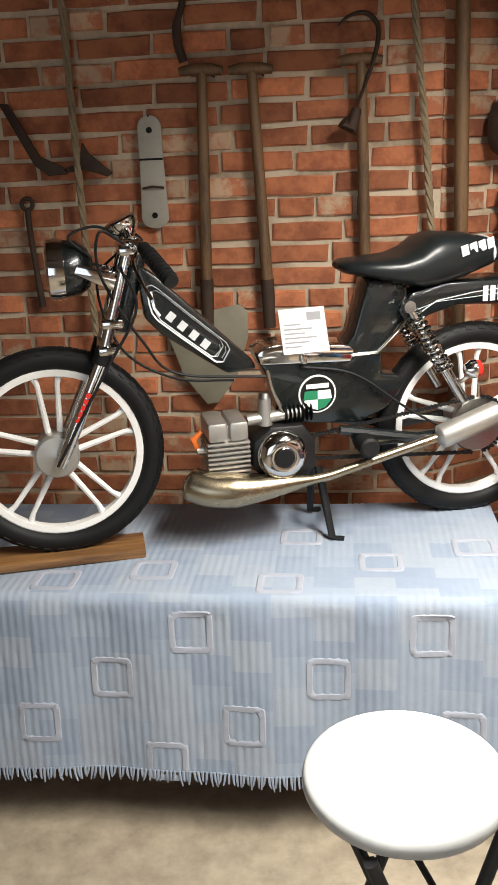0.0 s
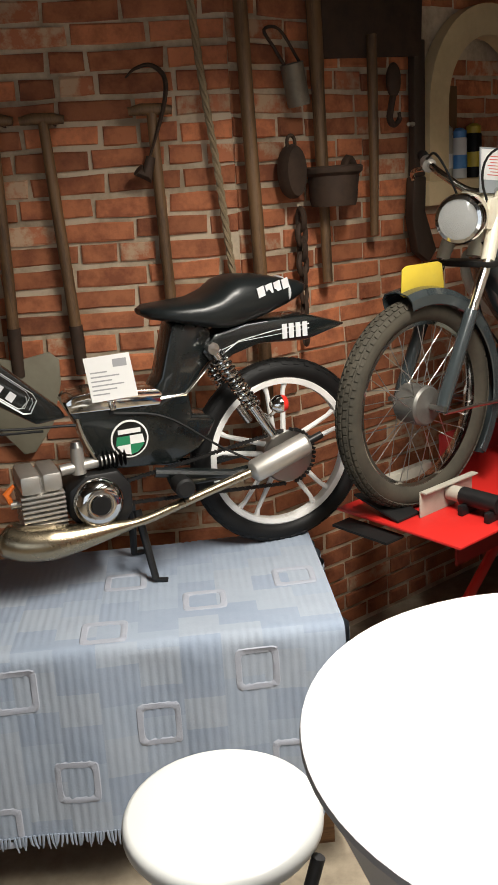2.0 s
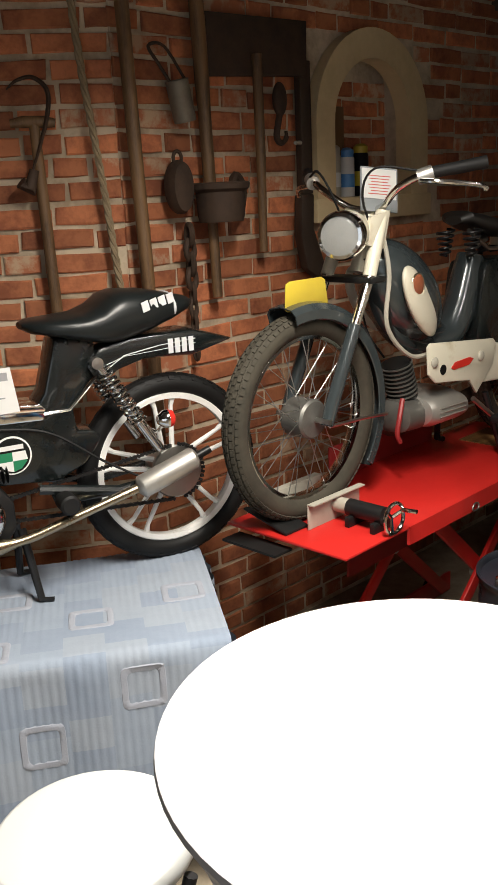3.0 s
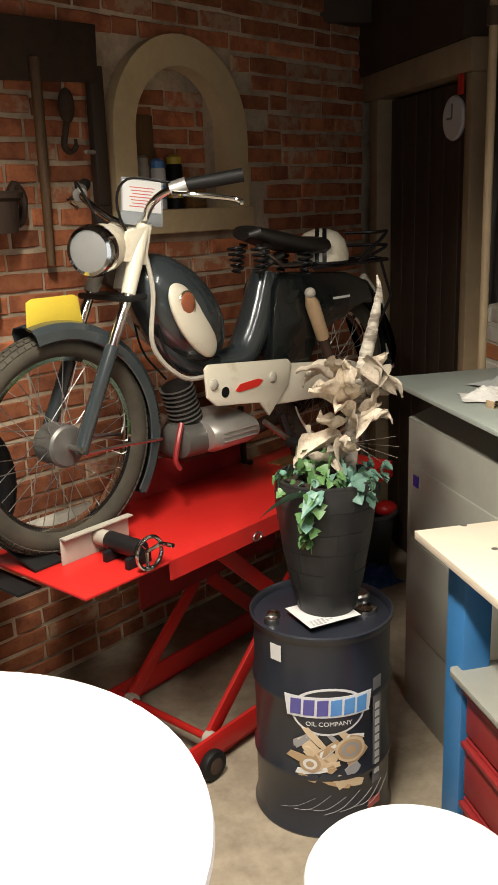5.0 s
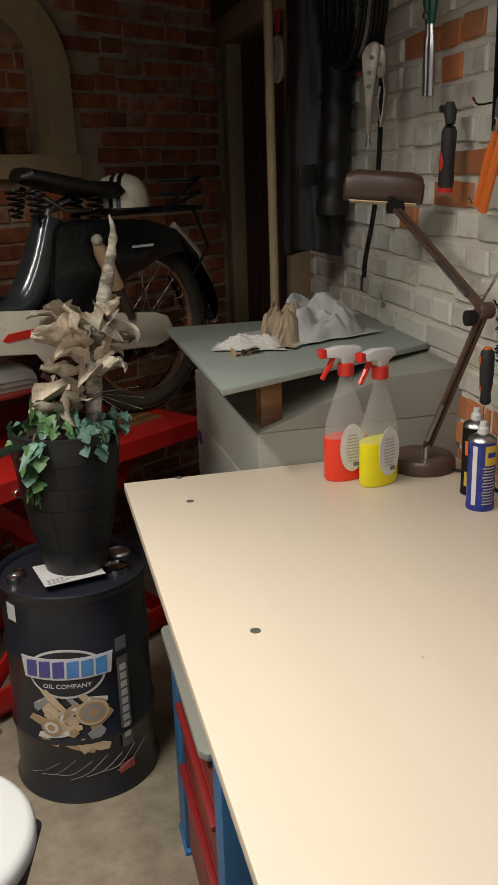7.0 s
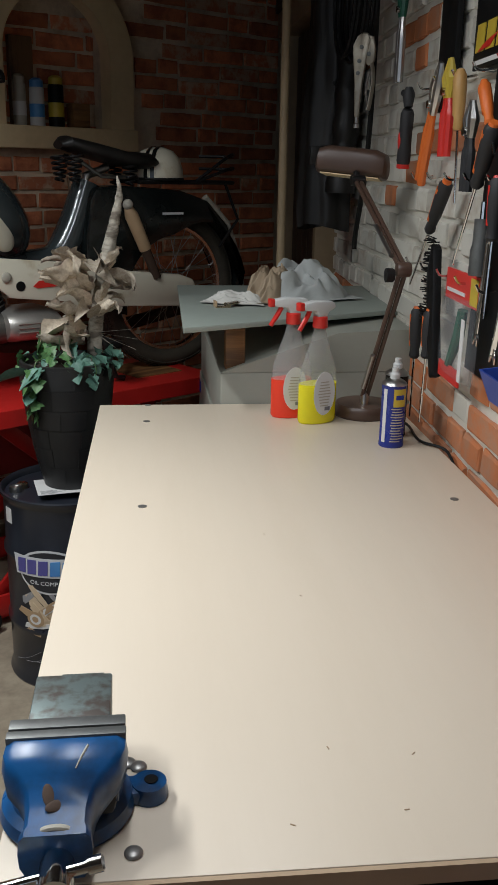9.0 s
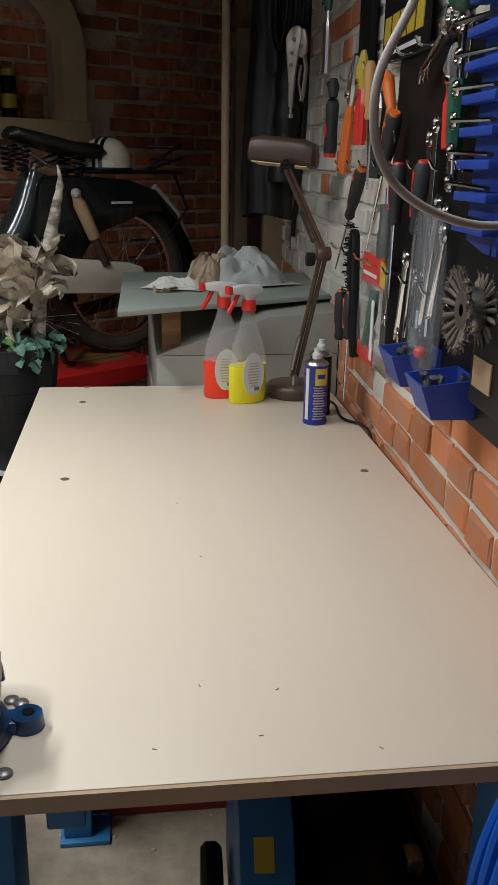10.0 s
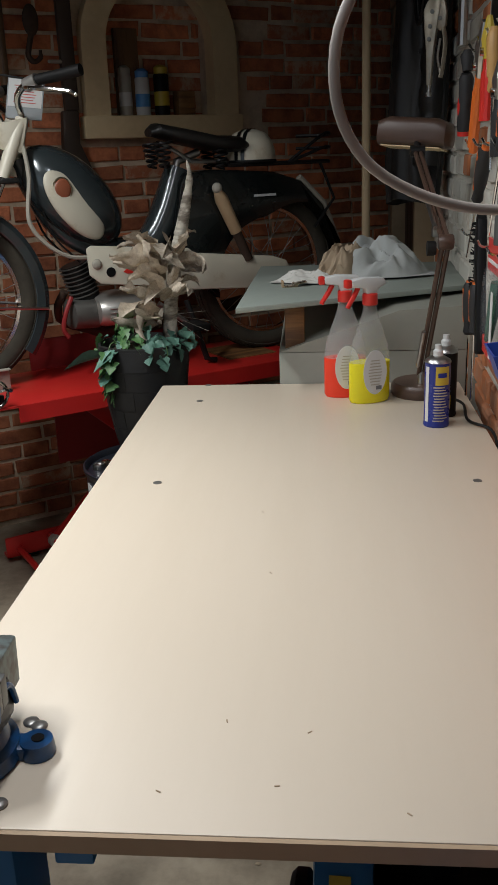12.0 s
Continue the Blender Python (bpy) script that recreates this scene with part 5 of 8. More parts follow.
for v in (0.06, 0.50):
    part("base_rail", boxm(0.31, v, 0.03, 1.32, v + 0.012, 0.11), "red_paint", lift, bevel=0.002)
    part("base_rail", boxm(0.31, v, 0.03, 1.32, v + 0.05, 0.042), "red_paint", lift, bevel=0.002)
for v in (0.09, 0.44):
    part("scissor_arm", slab([(0.46, 0.09), (0.50, 0.06), (1.16, 0.66), (1.14, 0.70)], v, v + 0.014), "red_paint", lift, bevel=0.002)
    part("scissor_arm", slab([(1.20, 0.06), (1.24, 0.09), (0.56, 0.71), (0.53, 0.67)], v + 0.022, v + 0.036), "red_paint", lift, bevel=0.002)
    part("pivot", lathe([(0, -0.02), (0.022, -0.02), (0.022, 0.02), (0, 0.02)], 16, Matrix.Translation((0.85, v + 0.02, 0.385)) @ AX), "steel", lift)
    part("roller", lathe([(0, -0.014), (0.024, -0.014), (0.024, 0.014), (0, 0.014)], 18, Matrix.Translation((0.48, v - 0.005, 0.085)) @ AX), "zinc", lift)
for u, z in ((0.36, 0.06), (0.48, 0.085), (0.54, 0.69), (1.15, 0.68)):
    part("cross_rod", tube([(u, 0.06, z), (u, 0.52, z)], 0.012, 10), "red_paint", lift)
part("back_plate", boxm(0.52, 0.40, 0.40, 1.2, 0.41, 0.74), "dark_red", lift)
part("wheel_guard", boxm(0.46, 0.424, DECK, 1.05, 0.431, DECK + 0.11), "dark_red", lift, "upright red plate along the far edge", bevel=0.002)
for u, v in ((0.43, 0.03), (1.25, 0.03), (0.43, 0.55), (1.25, 0.55)):
    cw = part("caster", lathe([(0, -0.014), (0.026, -0.014), (0.044, -0.013), (0.047, -0.006), (0.047, 0.006), (0.044, 0.013), (0.026, 0.014), (0, 0.014)], 24, Matrix.Translation((u, v, 0.047)) @ AX), "black_rubber", lift)
    part("caster_hub", lathe([(0, -0.018), (0.016, -0.018), (0.026, -0.015), (0.026, 0.015), (0.016, 0.018), (0, 0.018)], 16, Matrix.Translation((u, v, 0.047)) @ AX), "rust", cw)
part("flap", boxm(-0.05, 0.2, DECK - 0.035, 0.02, 0.40, DECK - 0.028, pose(0, 0, 0)), "black_rubber", lift, "black rubber flap at the front")
part("flap", slab([(0.0, 0.0), (0.09, 0.0), (0.09, 0.14), (0.0, 0.16)], 0.0, 0.006, m=Matrix(((1, 0, 0, 0.02), (0, 0, 1, 0.22), (0, 1, 0.25, DECK + 0.002), (0, 0, 0, 1)))), "black_rubber", lift)
# wheel clamp
for v, key in ((0.20, "zinc"), (0.345, "zinc")):
    part("clamp_jaw", slab([(0.09, DECK), (0.32, DECK), (0.32, DECK + 0.075), (0.09, DECK + 0.075)], v, v + 0.004), key, lift, "grey steel angle clamping the wheel", bevel=0.001)
    part("clamp_lip", boxm(0.09, v - (0.02 if v < 0.3 else -0.004), DECK + 0.072, 0.32, v + (0.0 if v < 0.3 else 0.024), DECK + 0.076), key, lift)
part("clamp_nose", tube([(0.21, 0.195, DECK + 0.045), (0.21, 0.15, DECK + 0.045)], 0.022, 16), "zinc", lift, "grey plastic nose")
part("clamp_body", tube([(0.21, 0.15, DECK + 0.045), (0.21, 0.03, DECK + 0.045)], 0.025, 20), "black_steel", lift, "black clamp cylinder")
for v in (0.13, 0.045):
    part("clamp_foot", boxm(0.17, v - 0.008, DECK, 0.25, v + 0.008, DECK + 0.03), "black_steel", lift, bevel=0.003)
hw = part("hand_wheel", tube([(0.21 + 0.042 * math.cos(a), 0.0, DECK + 0.045 + 0.042 * math.sin(a)) for a in [2 * math.pi * k / 28 for k in range(28)]], 0.0055, 8, closed=True), "chrome", lift, "chrome hand wheel")
for k in range(3):
    a = 2.1 * k + 0.3
    part("wheel_spoke", tube([(0.21, 0.01, DECK + 0.045), (0.21 + 0.042 * math.cos(a), 0.0, DECK + 0.045 + 0.042 * math.sin(a))], 0.005, 6), "chrome", hw)
part("crank_grip", tube([(0.245, 0.0, DECK + 0.06), (0.25, -0.045, DECK + 0.062)], 0.006, 8), "chrome", hw)


# ---- the old grey moped on the lift ----
B2 = DECK
old_moped = thing("old_moped", pose(0.98, 1.53, B2, 0, 0, 33.2), "old grey and cream moped with spoked wheels, on the red lift", "moped")


def op(name, bm, mat_name, label="", bevel=0.0, smooth=True, parent=None):
    bmesh.ops.translate(bm, verts=bm.verts, vec=(0, 0, -B2))
    return part(name, bm, mat_name, parent or old_moped, label, smooth, bevel)


wheel(old_moped, -0.01, 1.045, 0.293, 0.033, B2, "tyre_old", "chrome", 36, "hub_dark", 84)
wheel(old_moped, 1.15, 1.045, 0.293, 0.033, B2, "tyre_old", "chrome", 36, "hub_dark", 84)


def fender(cx, cz, r, a0, a1, width, n=40):
    """A rounded mudguard over the wheel, from angle a0 to a1."""
    bm = bmesh.new()
    cross = [(-width / 2, -0.045), (-width / 2, -0.02), (-width * 0.38, -0.004), (0, 0.004), (width * 0.38, -0.004), (width / 2, -0.02), (width / 2, -0.045)]
    rows = []
    for k in range(n + 1):
        a = radians(a0 + (a1 - a0) * k / n)
        rows.append([bm.verts.new((cx + (r + d) * math.cos(a), y, cz + (r + d) * math.sin(a))) for y, d in cross] + [bm.verts.new((cx + (r + d - 0.003) * math.cos(a), y * 0.95, cz + (r + d - 0.003) * math.sin(a))) for y, d in reversed(cross)])
    for a, b in zip(rows, rows[1:]):
        for i in range(len(a)):
            j = (i + 1) % len(a)
            bm.faces.new((a[i], a[j], b[j], b[i]))
    bm.faces.new(rows[0])
    bm.faces.new(list(reversed(rows[-1])))
    bmesh.ops.recalc_face_normals(bm, faces=bm.faces)
    return bm


op("front_mudguard", fender(-0.01, 1.045, 0.322, 104, -38, 0.105), "dark_grey_paint", "dark grey painted mudguard")
op("number_plate", slab([(-0.105, 1.376), (-0.095, 1.37), (0.055, 1.37), (0.065, 1.376), (0.055, 1.442), (0.04, 1.45), (-0.085, 1.45), (-0.10, 1.442)], -0.018, -0.014), "yellow", "plain yellow number plate", bevel=0.0015).location = (0.02, 0, -0.024)
for s in (-1, 1):
    y = 0.078 * s
    op("fork_leg", tube([(0.0, y, 1.03), (0.02, y, 1.08), (0.125, y, 1.29)], [0.018, 0.02, 0.019], 14), "dark_grey_paint")
    op("fork_tube", tube([(0.12, y, 1.28), (0.192, y, 1.42)], 0.015, 12), "chrome")
    op("fork_sleeve", tube([(0.19, y, 1.415), (0.225, y * 0.9, 1.49), (0.275, y * 0.75, 1.585)], [0.019, 0.021, 0.019], 14), "cream_paint")
    op("mudguard_stay", tube([(0.0, y + 0.01 * s, 1.03), (0.16, y, 1.02), (0.30, 0.052 * s, 1.0)], 0.005, 6), "steel")
op("fork_crown", boxm(0.165, -0.105, 1.398, 0.235, 0.105, 1.415), "black_steel", bevel=0.006)
nac = op("headlight", loft([(0.088, 1.53, 0.068, 0.068, 1), (0.11, 1.53, 0.073, 0.073, 1), (0.16, 1.535, 0.07, 0.07, 1), (0.22, 1.54, 0.055, 0.056, 1), (0.265, 1.545, 0.04, 0.044, 1), (0.28, 1.545, 0.02, 0.02, 1)], 30), "cream_paint", "cream headlight shell")
MH = Matrix.Translation((0.088, 0, 1.53 - B2)) @ Matrix.Rotation(radians(-90), 4, "Y")
part("rim", lathe([(0.06, 0.022), (0.07, 0.019), (0.0755, 0.006), (0.0755, -0.022), (0.072, -0.026)], 36, MH, cap=False), "chrome", nac)
part("lens", lathe([(0.062, 0.018), (0.045, 0.029), (0.022, 0.035), (0, 0.036)], 28, MH), "lens_frosted", nac, "clear round lens")
part("reflector", lathe([(0.062, 0.014), (0.05, 0.0), (0.02, -0.008), (0, -0.01)], 28, MH), "alu", nac)
HP = Vector((0.24, 0, 1.54 - B2))
nac.matrix_basis = Matrix.Translation(HP + Vector((-0.016, 0, 0.0))) @ Matrix.Rotation(radians(24), 4, "Z") @ Matrix.Scale(0.87, 4) @ Matrix.Translation(-HP)
op("headlight_ear", slab([(0.185, 1.50), (0.26, 1.485), (0.29, 1.59), (0.20, 1.575)], -0.078, -0.066), "cream_paint", bevel=0.004)
op("steering_column", tube([(0.235, 0, 1.42), (0.30, 0, 1.62)], 0.024, 14), "cream_paint")
for s in (-1, 1):
    op("handlebar", tube(curve_pts([(0.30, 0, 1.615), (0.275, 0.06 * s, 1.625), (0.25, 0.13 * s, 1.672), (0.275, 0.20 * s, 1.705), (0.37, 0.30 * s, 1.725)], 18), 0.0105, 10), "chrome").location.z = -0.026
    op("grip", tube([(0.285, 0.215 * s, 1.709), (0.335, 0.265 * s, 1.718), (0.385, 0.318 * s, 1.729)], [0.0155, 0.0165, 0.017], 12), "black_rubber").location.z = -0.026
    op("control_clamp", tube([(0.262, 0.185 * s, 1.697), (0.287, 0.217 * s, 1.709)], 0.0205, 12), "alu").location.z = -0.026
    op("brake_lever", tube(curve_pts([(0.255, 0.20 * s, 1.69), (0.27, 0.25 * s, 1.685), (0.34, 0.32 * s, 1.672), (0.362, 0.335 * s, 1.66)], 14), [0.007] * 8 + [0.0065] * 5 + [0.008, 0.006], 8), "chrome").location.z = -0.026
    op("cable", tube(curve_pts([(0.255, 0.19 * s, 1.69), (0.19, 0.10 * s, 1.70), (0.20, 0.05 * s, 1.62), (0.29, 0.05 * s, 1.45), (0.33, 0.05 * s, 1.25), (0.42, 0.05 * s, 1.14)], 26), 0.0035, 6), "black_rubber", "black control cable")
op("cable", tube(curve_pts([(0.262, -0.06, 1.56), (0.27, -0.085, 1.42), (0.26, -0.085, 1.27), (0.36, -0.09, 1.17), (0.50, -0.08, 1.155)], 26), 0.007, 7), "zinc", "thick pale grey cable sleeve")
op("tank", blob((0, 0, 0), (0.205, 0.108, 0.118), 36, 22, pose(0.425, 0, 1.345, 0, 44, 0)), "dark_grey_paint", "teardrop petrol tank in dark grey metallic paint")
op("tank_panel", blob((0.0, 0, 0.0), (0.135, 0.024, 0.062), 36, 22, pose(0.405, -0.094, 1.322, -10, 50, 5)), "cream_paint", "cream side panel")
op("tank_panel", blob((0.0, 0, 0.0), (0.135, 0.024, 0.062), 36, 22, pose(0.405, 0.094, 1.322, 10, 50, -5)), "cream_paint", "cream side panel")
op("tank_badge", blob((0, 0, 0), (0.028, 0.006, 0.036), 20, 10, pose(0.362, -0.117, 1.372, 0, 15, 0)), "badge_brown", "round reddish brown badge")
op("badge_ring", tube([(0.362 + 0.03 * math.cos(a), -0.1165, 1.372 + 0.038 * math.sin(a)) for a in [2 * math.pi * k / 28 for k in range(28)]], 0.0025, 6, closed=True), "bronze", "thin brass ring")
op("tank_cap", lathe([(0, 0.02), (0.026, 0.02), (0.03, 0.012), (0.03, 0), (0, 0)], 20, pose(0.40, 0, 1.465, 0, 20, 0)), "black_steel")
op("backbone", tube(curve_pts([(0.26, 0, 1.47), (0.36, 0, 1.27), (0.50, 0, 1.175), (0.66, 0, 1.165)], 16), 0.035, 14), "dark_grey_paint")
op("seat_tower", tube(curve_pts([(0.55, 0, 1.17), (0.665, 0, 1.175), (0.735, 0, 1.26), (0.80, 0, 1.42)], 18), [0.035 + 0.02 * math.sin(k / 18 * 2.6) for k in range(19)], 16), "dark_grey_paint", "curved grey steel seat tower").location.x = 0.018
rear = [(0.79, 1.40), (0.81, 1.435), (0.94, 1.44), (1.16, 1.425), (1.28, 1.39), (1.375, 1.30), (1.435, 1.17), (1.45, 1.06), (1.43, 1.06)] + [(1.15 + (0.305 if a < 60 else max(0.225, 0.305 - (a - 60) * 0.0025)) * math.cos(radians(a)), 1.045 + (0.305 if a < 60 else max(0.225, 0.305 - (a - 60) * 0.0025)) * math.sin(radians(a))) for a in range(14, 196, 9)] + [(0.80, 1.10), (0.765, 1.16), (0.765, 1.28)]
op("rear_body", slab(rear, -0.075, 0.075), "black_paint", "enclosed black rear mudguard", bevel=0.014).location.z = -0.028
op("mudguard_edge", tube([(1.28, -0.05, 1.40), (1.385, -0.05, 1.305), (1.445, -0.05, 1.17), (1.462, -0.05, 1.05)], 0.014, 8), "zinc", "worn pale rim of the mudguard").location.z = -0.028
op("name_bar", boxm(1.075, -0.0775, 1.314, 1.165, -0.0755, 1.322), "silver_line", "small silver lettering", smooth=False)
op("saddle", loft([(0.715, 1.565, 0.03, 0.014, 1), (0.74, 1.572, 0.06, 0.022, 0.8), (0.82, 1.553, 0.075, 0.026, 0.7), (0.95, 1.525, 0.095, 0.026, 0.7), (1.03, 1.52, 0.10, 0.028, 0.7), (1.06, 1.515, 0.08, 0.015, 0.9)], 24), "leather", "worn dark grey saddle").location.z = -0.026
for y in (-0.05, 0.05):
    for u, z0 in ((0.745, 1.45), (0.96, 1.44)):
        op("saddle_spring", tube([(u + (0.014 + 0.0003 * k) * math.cos(k * 0.6), y + (0.014 + 0.0003 * k) * math.sin(k * 0.6), z0 - 0.026 + 0.0016 * k) for k in range(54)], 0.0045, 6), "black_steel")
op("saddle_post", tube([(0.80, 0, 1.40), (0.815, 0, 1.47), (0.90, 0, 1.50)], 0.014, 10), "steel").location.z = -0.028
op("saddle_rail", tube([(0.74, -0.04, 1.535), (0.85, -0.045, 1.47), (0.99, -0.05, 1.465)], 0.007, 8), "steel").location.z = -0.028
car = op("luggage_rack", tube([(0.98, -0.07, 1.452), (1.40, -0.07, 1.452), (1.43, 0.0, 1.452), (1.40, 0.07, 1.452), (0.98, 0.07, 1.452)], 0.007, 8), "black_steel")
car.location.z = -0.028
for y in (-0.025, 0.025):
    part("rack_rod", tube([(0.98, y, 1.452 - B2), (1.42, y, 1.452 - B2)], 0.005, 6), "black_steel", car)
for z in (1.50, 1.545):
    part("rack_loop", tube(curve_pts([(1.22, -0.07, 1.452 - B2), (1.36, -0.09, z - B2), (1.44, 0.0, z - B2), (1.36, 0.09, z - B2)], 16), 0.006, 6), "black_steel", car)
part("rack_stay", tube([(1.36, -0.07, 1.452 - B2), (1.42, -0.075, 1.32 - B2), (1.33, -0.076, 1.22 - B2)], 0.006, 6), "black_steel", car)
side = [(0.425, 1.205), (0.44, 1.215), (0.79, 1.18), (0.805, 1.165), (0.79, 1.10), (0.695, 1.015), (0.655, 1.065), (0.465, 1.09), (0.43, 1.12)]
pn = op("side_panel", slab(side, -0.112, -0.102), "cream_paint", "cream side panel with rust along its edge", bevel=0.003)
pn.location.z = -0.02
part("panel_flash", slab([(0.545, 1.122 - B2), (0.565, 1.138 - B2), (0.645, 1.142 - B2), (0.668, 1.134 - B2), (0.645, 1.118 - B2), (0.56, 1.115 - B2)], -0.1145, -0.1122), "red_plastic", pn, "red insert")
# black disc on the uncut panel paints a hole's inner shade
part("panel_hole_disc", lathe([(0, 0), (0.016, 0), (0.016, 0.0015), (0, 0.0015)], 18, Matrix.Translation((0.502, -0.1122, 1.125 - B2)) @ AX), "board_black", pn)
for u, z in ((0.455, 1.155), (0.712, 1.135)):
    part("panel_knob", blob((u, -0.114, z - B2), (0.017, 0.007, 0.017), 16, 8), "zinc", pn)
op("engine_case", loft([(0.44, 0.985, 0.06, 0.03, 1), (0.452, 0.985, 0.10, 0.05, 0.8), (0.475, 0.985, 0.115, 0.056, 0.75), (0.60, 0.985, 0.115, 0.056, 0.75), (0.635, 0.98, 0.112, 0.046, 0.8), (0.655, 0.978, 0.06, 0.03, 1)], 32), "alu", "ribbed aluminium engine case").location = (0.012, 0, -0.014)
op("crankcase", loft([(0.37, 0.965, 0.03, 0.03, 1), (0.385, 0.965, 0.075, 0.05, 0.8), (0.47, 0.965, 0.08, 0.055, 0.8), (0.50, 0.965, 0.06, 0.04, 1)], 24), "hub_dark", "oily grey crankcase")
op("down_tube", tube(curve_pts([(0.40, -0.05, 1.0), (0.372, -0.06, 0.95), (0.36, -0.06, 0.90), (0.375, -0.06, 0.87)], 12), 0.008, 8), "dark_red", "dark red bent tube").location = (-0.02, 0, 0.028)
for k in range(3):
    op("case_rib", tube([(0.475, -0.1155, 0.998 - k * 0.014), (0.615, -0.1155, 0.996 - k * 0.014)], 0.0022, 5), "alu").location = (0.012, 0, -0.014)
cy2 = op("cylinder", tube([(0.395, 0, 1.13), (0.44, 0, 0.99)], 0.046, 20), "black_steel")
cy2.location.x = 0.018
for k in range(8):
    c = Vector((0.395, 0, 1.125)).lerp(Vector((0.425, 0, 1.03)), k / 7)
    part("fin", lathe([(0.035, -0.0018), (0.052, -0.0014), (0.052, 0.0014), (0.035, 0.0018)], 24, Matrix.Translation(c - Vector((0, 0, B2))) @ Matrix.Rotation(radians(163), 4, "Y"), cap=False), "hub_dark", cy2)
op("exhaust", tube(curve_pts([(0.38, 0.02, 1.04), (0.36, 0.05, 0.98), (0.40, 0.09, 0.92), (0.60, 0.105, 0.87), (1.0, 0.115, 0.90), (1.35, 0.12, 0.95)], 30), [0.014] * 12 + [0.017] * 4 + [0.025] * 15, 12), "rust")
op("chain_case", slab([(0.70, 1.10), (0.78, 1.145), (1.13, 1.105), (1.19, 1.085), (1.21, 1.045), (1.19, 1.005), (1.13, 0.99), (0.74, 1.02)], -0.105, -0.085), "cream_paint", "cream chain case", bevel=0.008)
op("shock_cover", tube([(0.915, -0.1, 1.345), (0.93, -0.1, 1.315), (0.985, -0.1, 1.2)], [0.014, 0.024, 0.022], 14), "tan", "beige shock absorber cover")
op("shock_rod", tube([(0.985, -0.1, 1.2), (1.03, -0.1, 1.1)], 0.017, 12), "rust")
op("shock_bolt", blob((0.913, -0.105, 1.352), (0.018, 0.018, 0.018)), "zinc")
op("swing_arm", tube([(0.72, -0.075, 1.03), (1.15, -0.08, 1.045)], 0.016, 10), "cream_paint")
op("crank", tube([(0.66, -0.12, 0.985), (0.765, -0.135, 0.905)], 0.009, 8), "steel")
op("pedal", boxm(0.73, -0.235, 0.893, 0.80, -0.14, 0.918), "black_rubber", bevel=0.006)
op("centre_stand", tube([(0.78, -0.09, 0.98), (0.83, -0.13, 0.772), (0.865, -0.13, 0.762)], 0.011, 8), "black_steel")
op("centre_stand", tube([(0.78, 0.09, 0.98), (0.83, 0.13, 0.772), (0.865, 0.13, 0.762)], 0.011, 8), "black_steel")

helm = thing("open_helmet", pose(0.985 + 0.837 * 1.10, 1.53 + 0.547 * 1.10, 1.431, 0, 0, -20) @ Matrix.Diagonal((0.76, 0.76, 0.88, 1)), "cream half helmet with two black stripes, on the luggage rack", "helmet")
part("shell", lathe([(0.118, 0.0), (0.122, 0.012), (0.12, 0.04), (0.106, 0.082), (0.075, 0.112), (0.035, 0.125), (0, 0.128)], 40, cap=False), "cream_paint", helm)
part("edge", tube([(0.12 * math.cos(2 * math.pi * k / 40), 0.12 * math.sin(2 * math.pi * k / 40), 0.004) for k in range(40)], 0.006, 8, closed=True), "black_rubber", helm, "black rubber edge")
for o in (-0.016, 0.016):
    bm = bmesh.new()
    arc = [(0.1235, 0.004), (0.1245, 0.014), (0.1225, 0.041), (0.1085, 0.0835), (0.077, 0.114), (0.036, 0.1275), (0.0, 0.1305)]
    arc = arc + [(-r, z) for r, z in reversed(arc[:-1])]
    rows = [[bm.verts.new((o + w, math.copysign(math.sqrt(max(0.0, r * r - (o + w) ** 2)), r), z)) for w in (-0.009, 0, 0.009)] for r, z in arc]
    for a, b in zip(rows, rows[1:]):
        bm.faces.new((a[0], a[1], b[1], b[0]))
        bm.faces.new((a[1], a[2], b[2], b[1]))
    part("stripe", bm, "black_paint", helm, "black stripe")
card2 = thing("handlebar_card", pose(0.98 + 0.837 * 0.285 + 0.022, 1.53 + 0.547 * 0.285 - 0.03, 1.585, -16, 7, 4), "white printed card on a grey holder at the handlebar", "card")
part("holder", boxm(-0.056, -0.002, 0.0, 0.056, 0.002, 0.125), "grey_card", card2, "grey plastic holder", smooth=False)
part("paper", boxm(-0.052, -0.0035, 0.036, 0.052, -0.0025, 0.12), "paper", card2, smooth=False)
for k in range(7):
    w = 0.034 - 0.012 * ((k * 5) % 3) / 3
    part("print_line", boxm(-w, -0.0042, 0.048 + k * 0.0085, w, -0.0036, 0.0505 + k * 0.0085), "red_ink", card2, smooth=False)


# ---- old tools on the brick walls ----
def wall_pt(wall_m, u, off, z):
    return wall_m @ Vector((u, -off, z))


def hung(name, wall_m, u, z, label, category, group=""):
    return thing(name, wall_m @ pose(u, 0, z), label, category, group)


W1 = WALL_1 @ pose(3.0, 0, 0)      # its x is the world's x
strap = hung("hinge_strap", W1, -0.313, 1.43, "pale zinc grey iron hinge strap hung on the brick wall", "hinge")
o = [(0.036 * math.cos(a), 0.292 + 0.036 * math.sin(a)) for a in [math.pi * k / 10 for k in range(11)]] + [(-0.036, 0.20), (-0.042, 0.03)] + [(-0.04 * math.cos(a), 0.03 - 0.03 * math.sin(a)) for a in [math.pi * k / 8 for k in range(1, 8)]] + [(0.042, 0.03), (0.036, 0.20)]
part("plate", slab([(-x, z) for x, z in o], -0.028, -0.016), "zinc", strap, bevel=0.003)
# no openings are cut: black discs and strip paint their inner shade
for z in (0.285, 0.04):
    part("bolt_hole_disc", lathe([(0, 0), (0.009, 0), (0.009, 0.0015), (0, 0.0015)], 14, Matrix.Translation((0, -0.028, z)) @ AX), "board_black", strap)
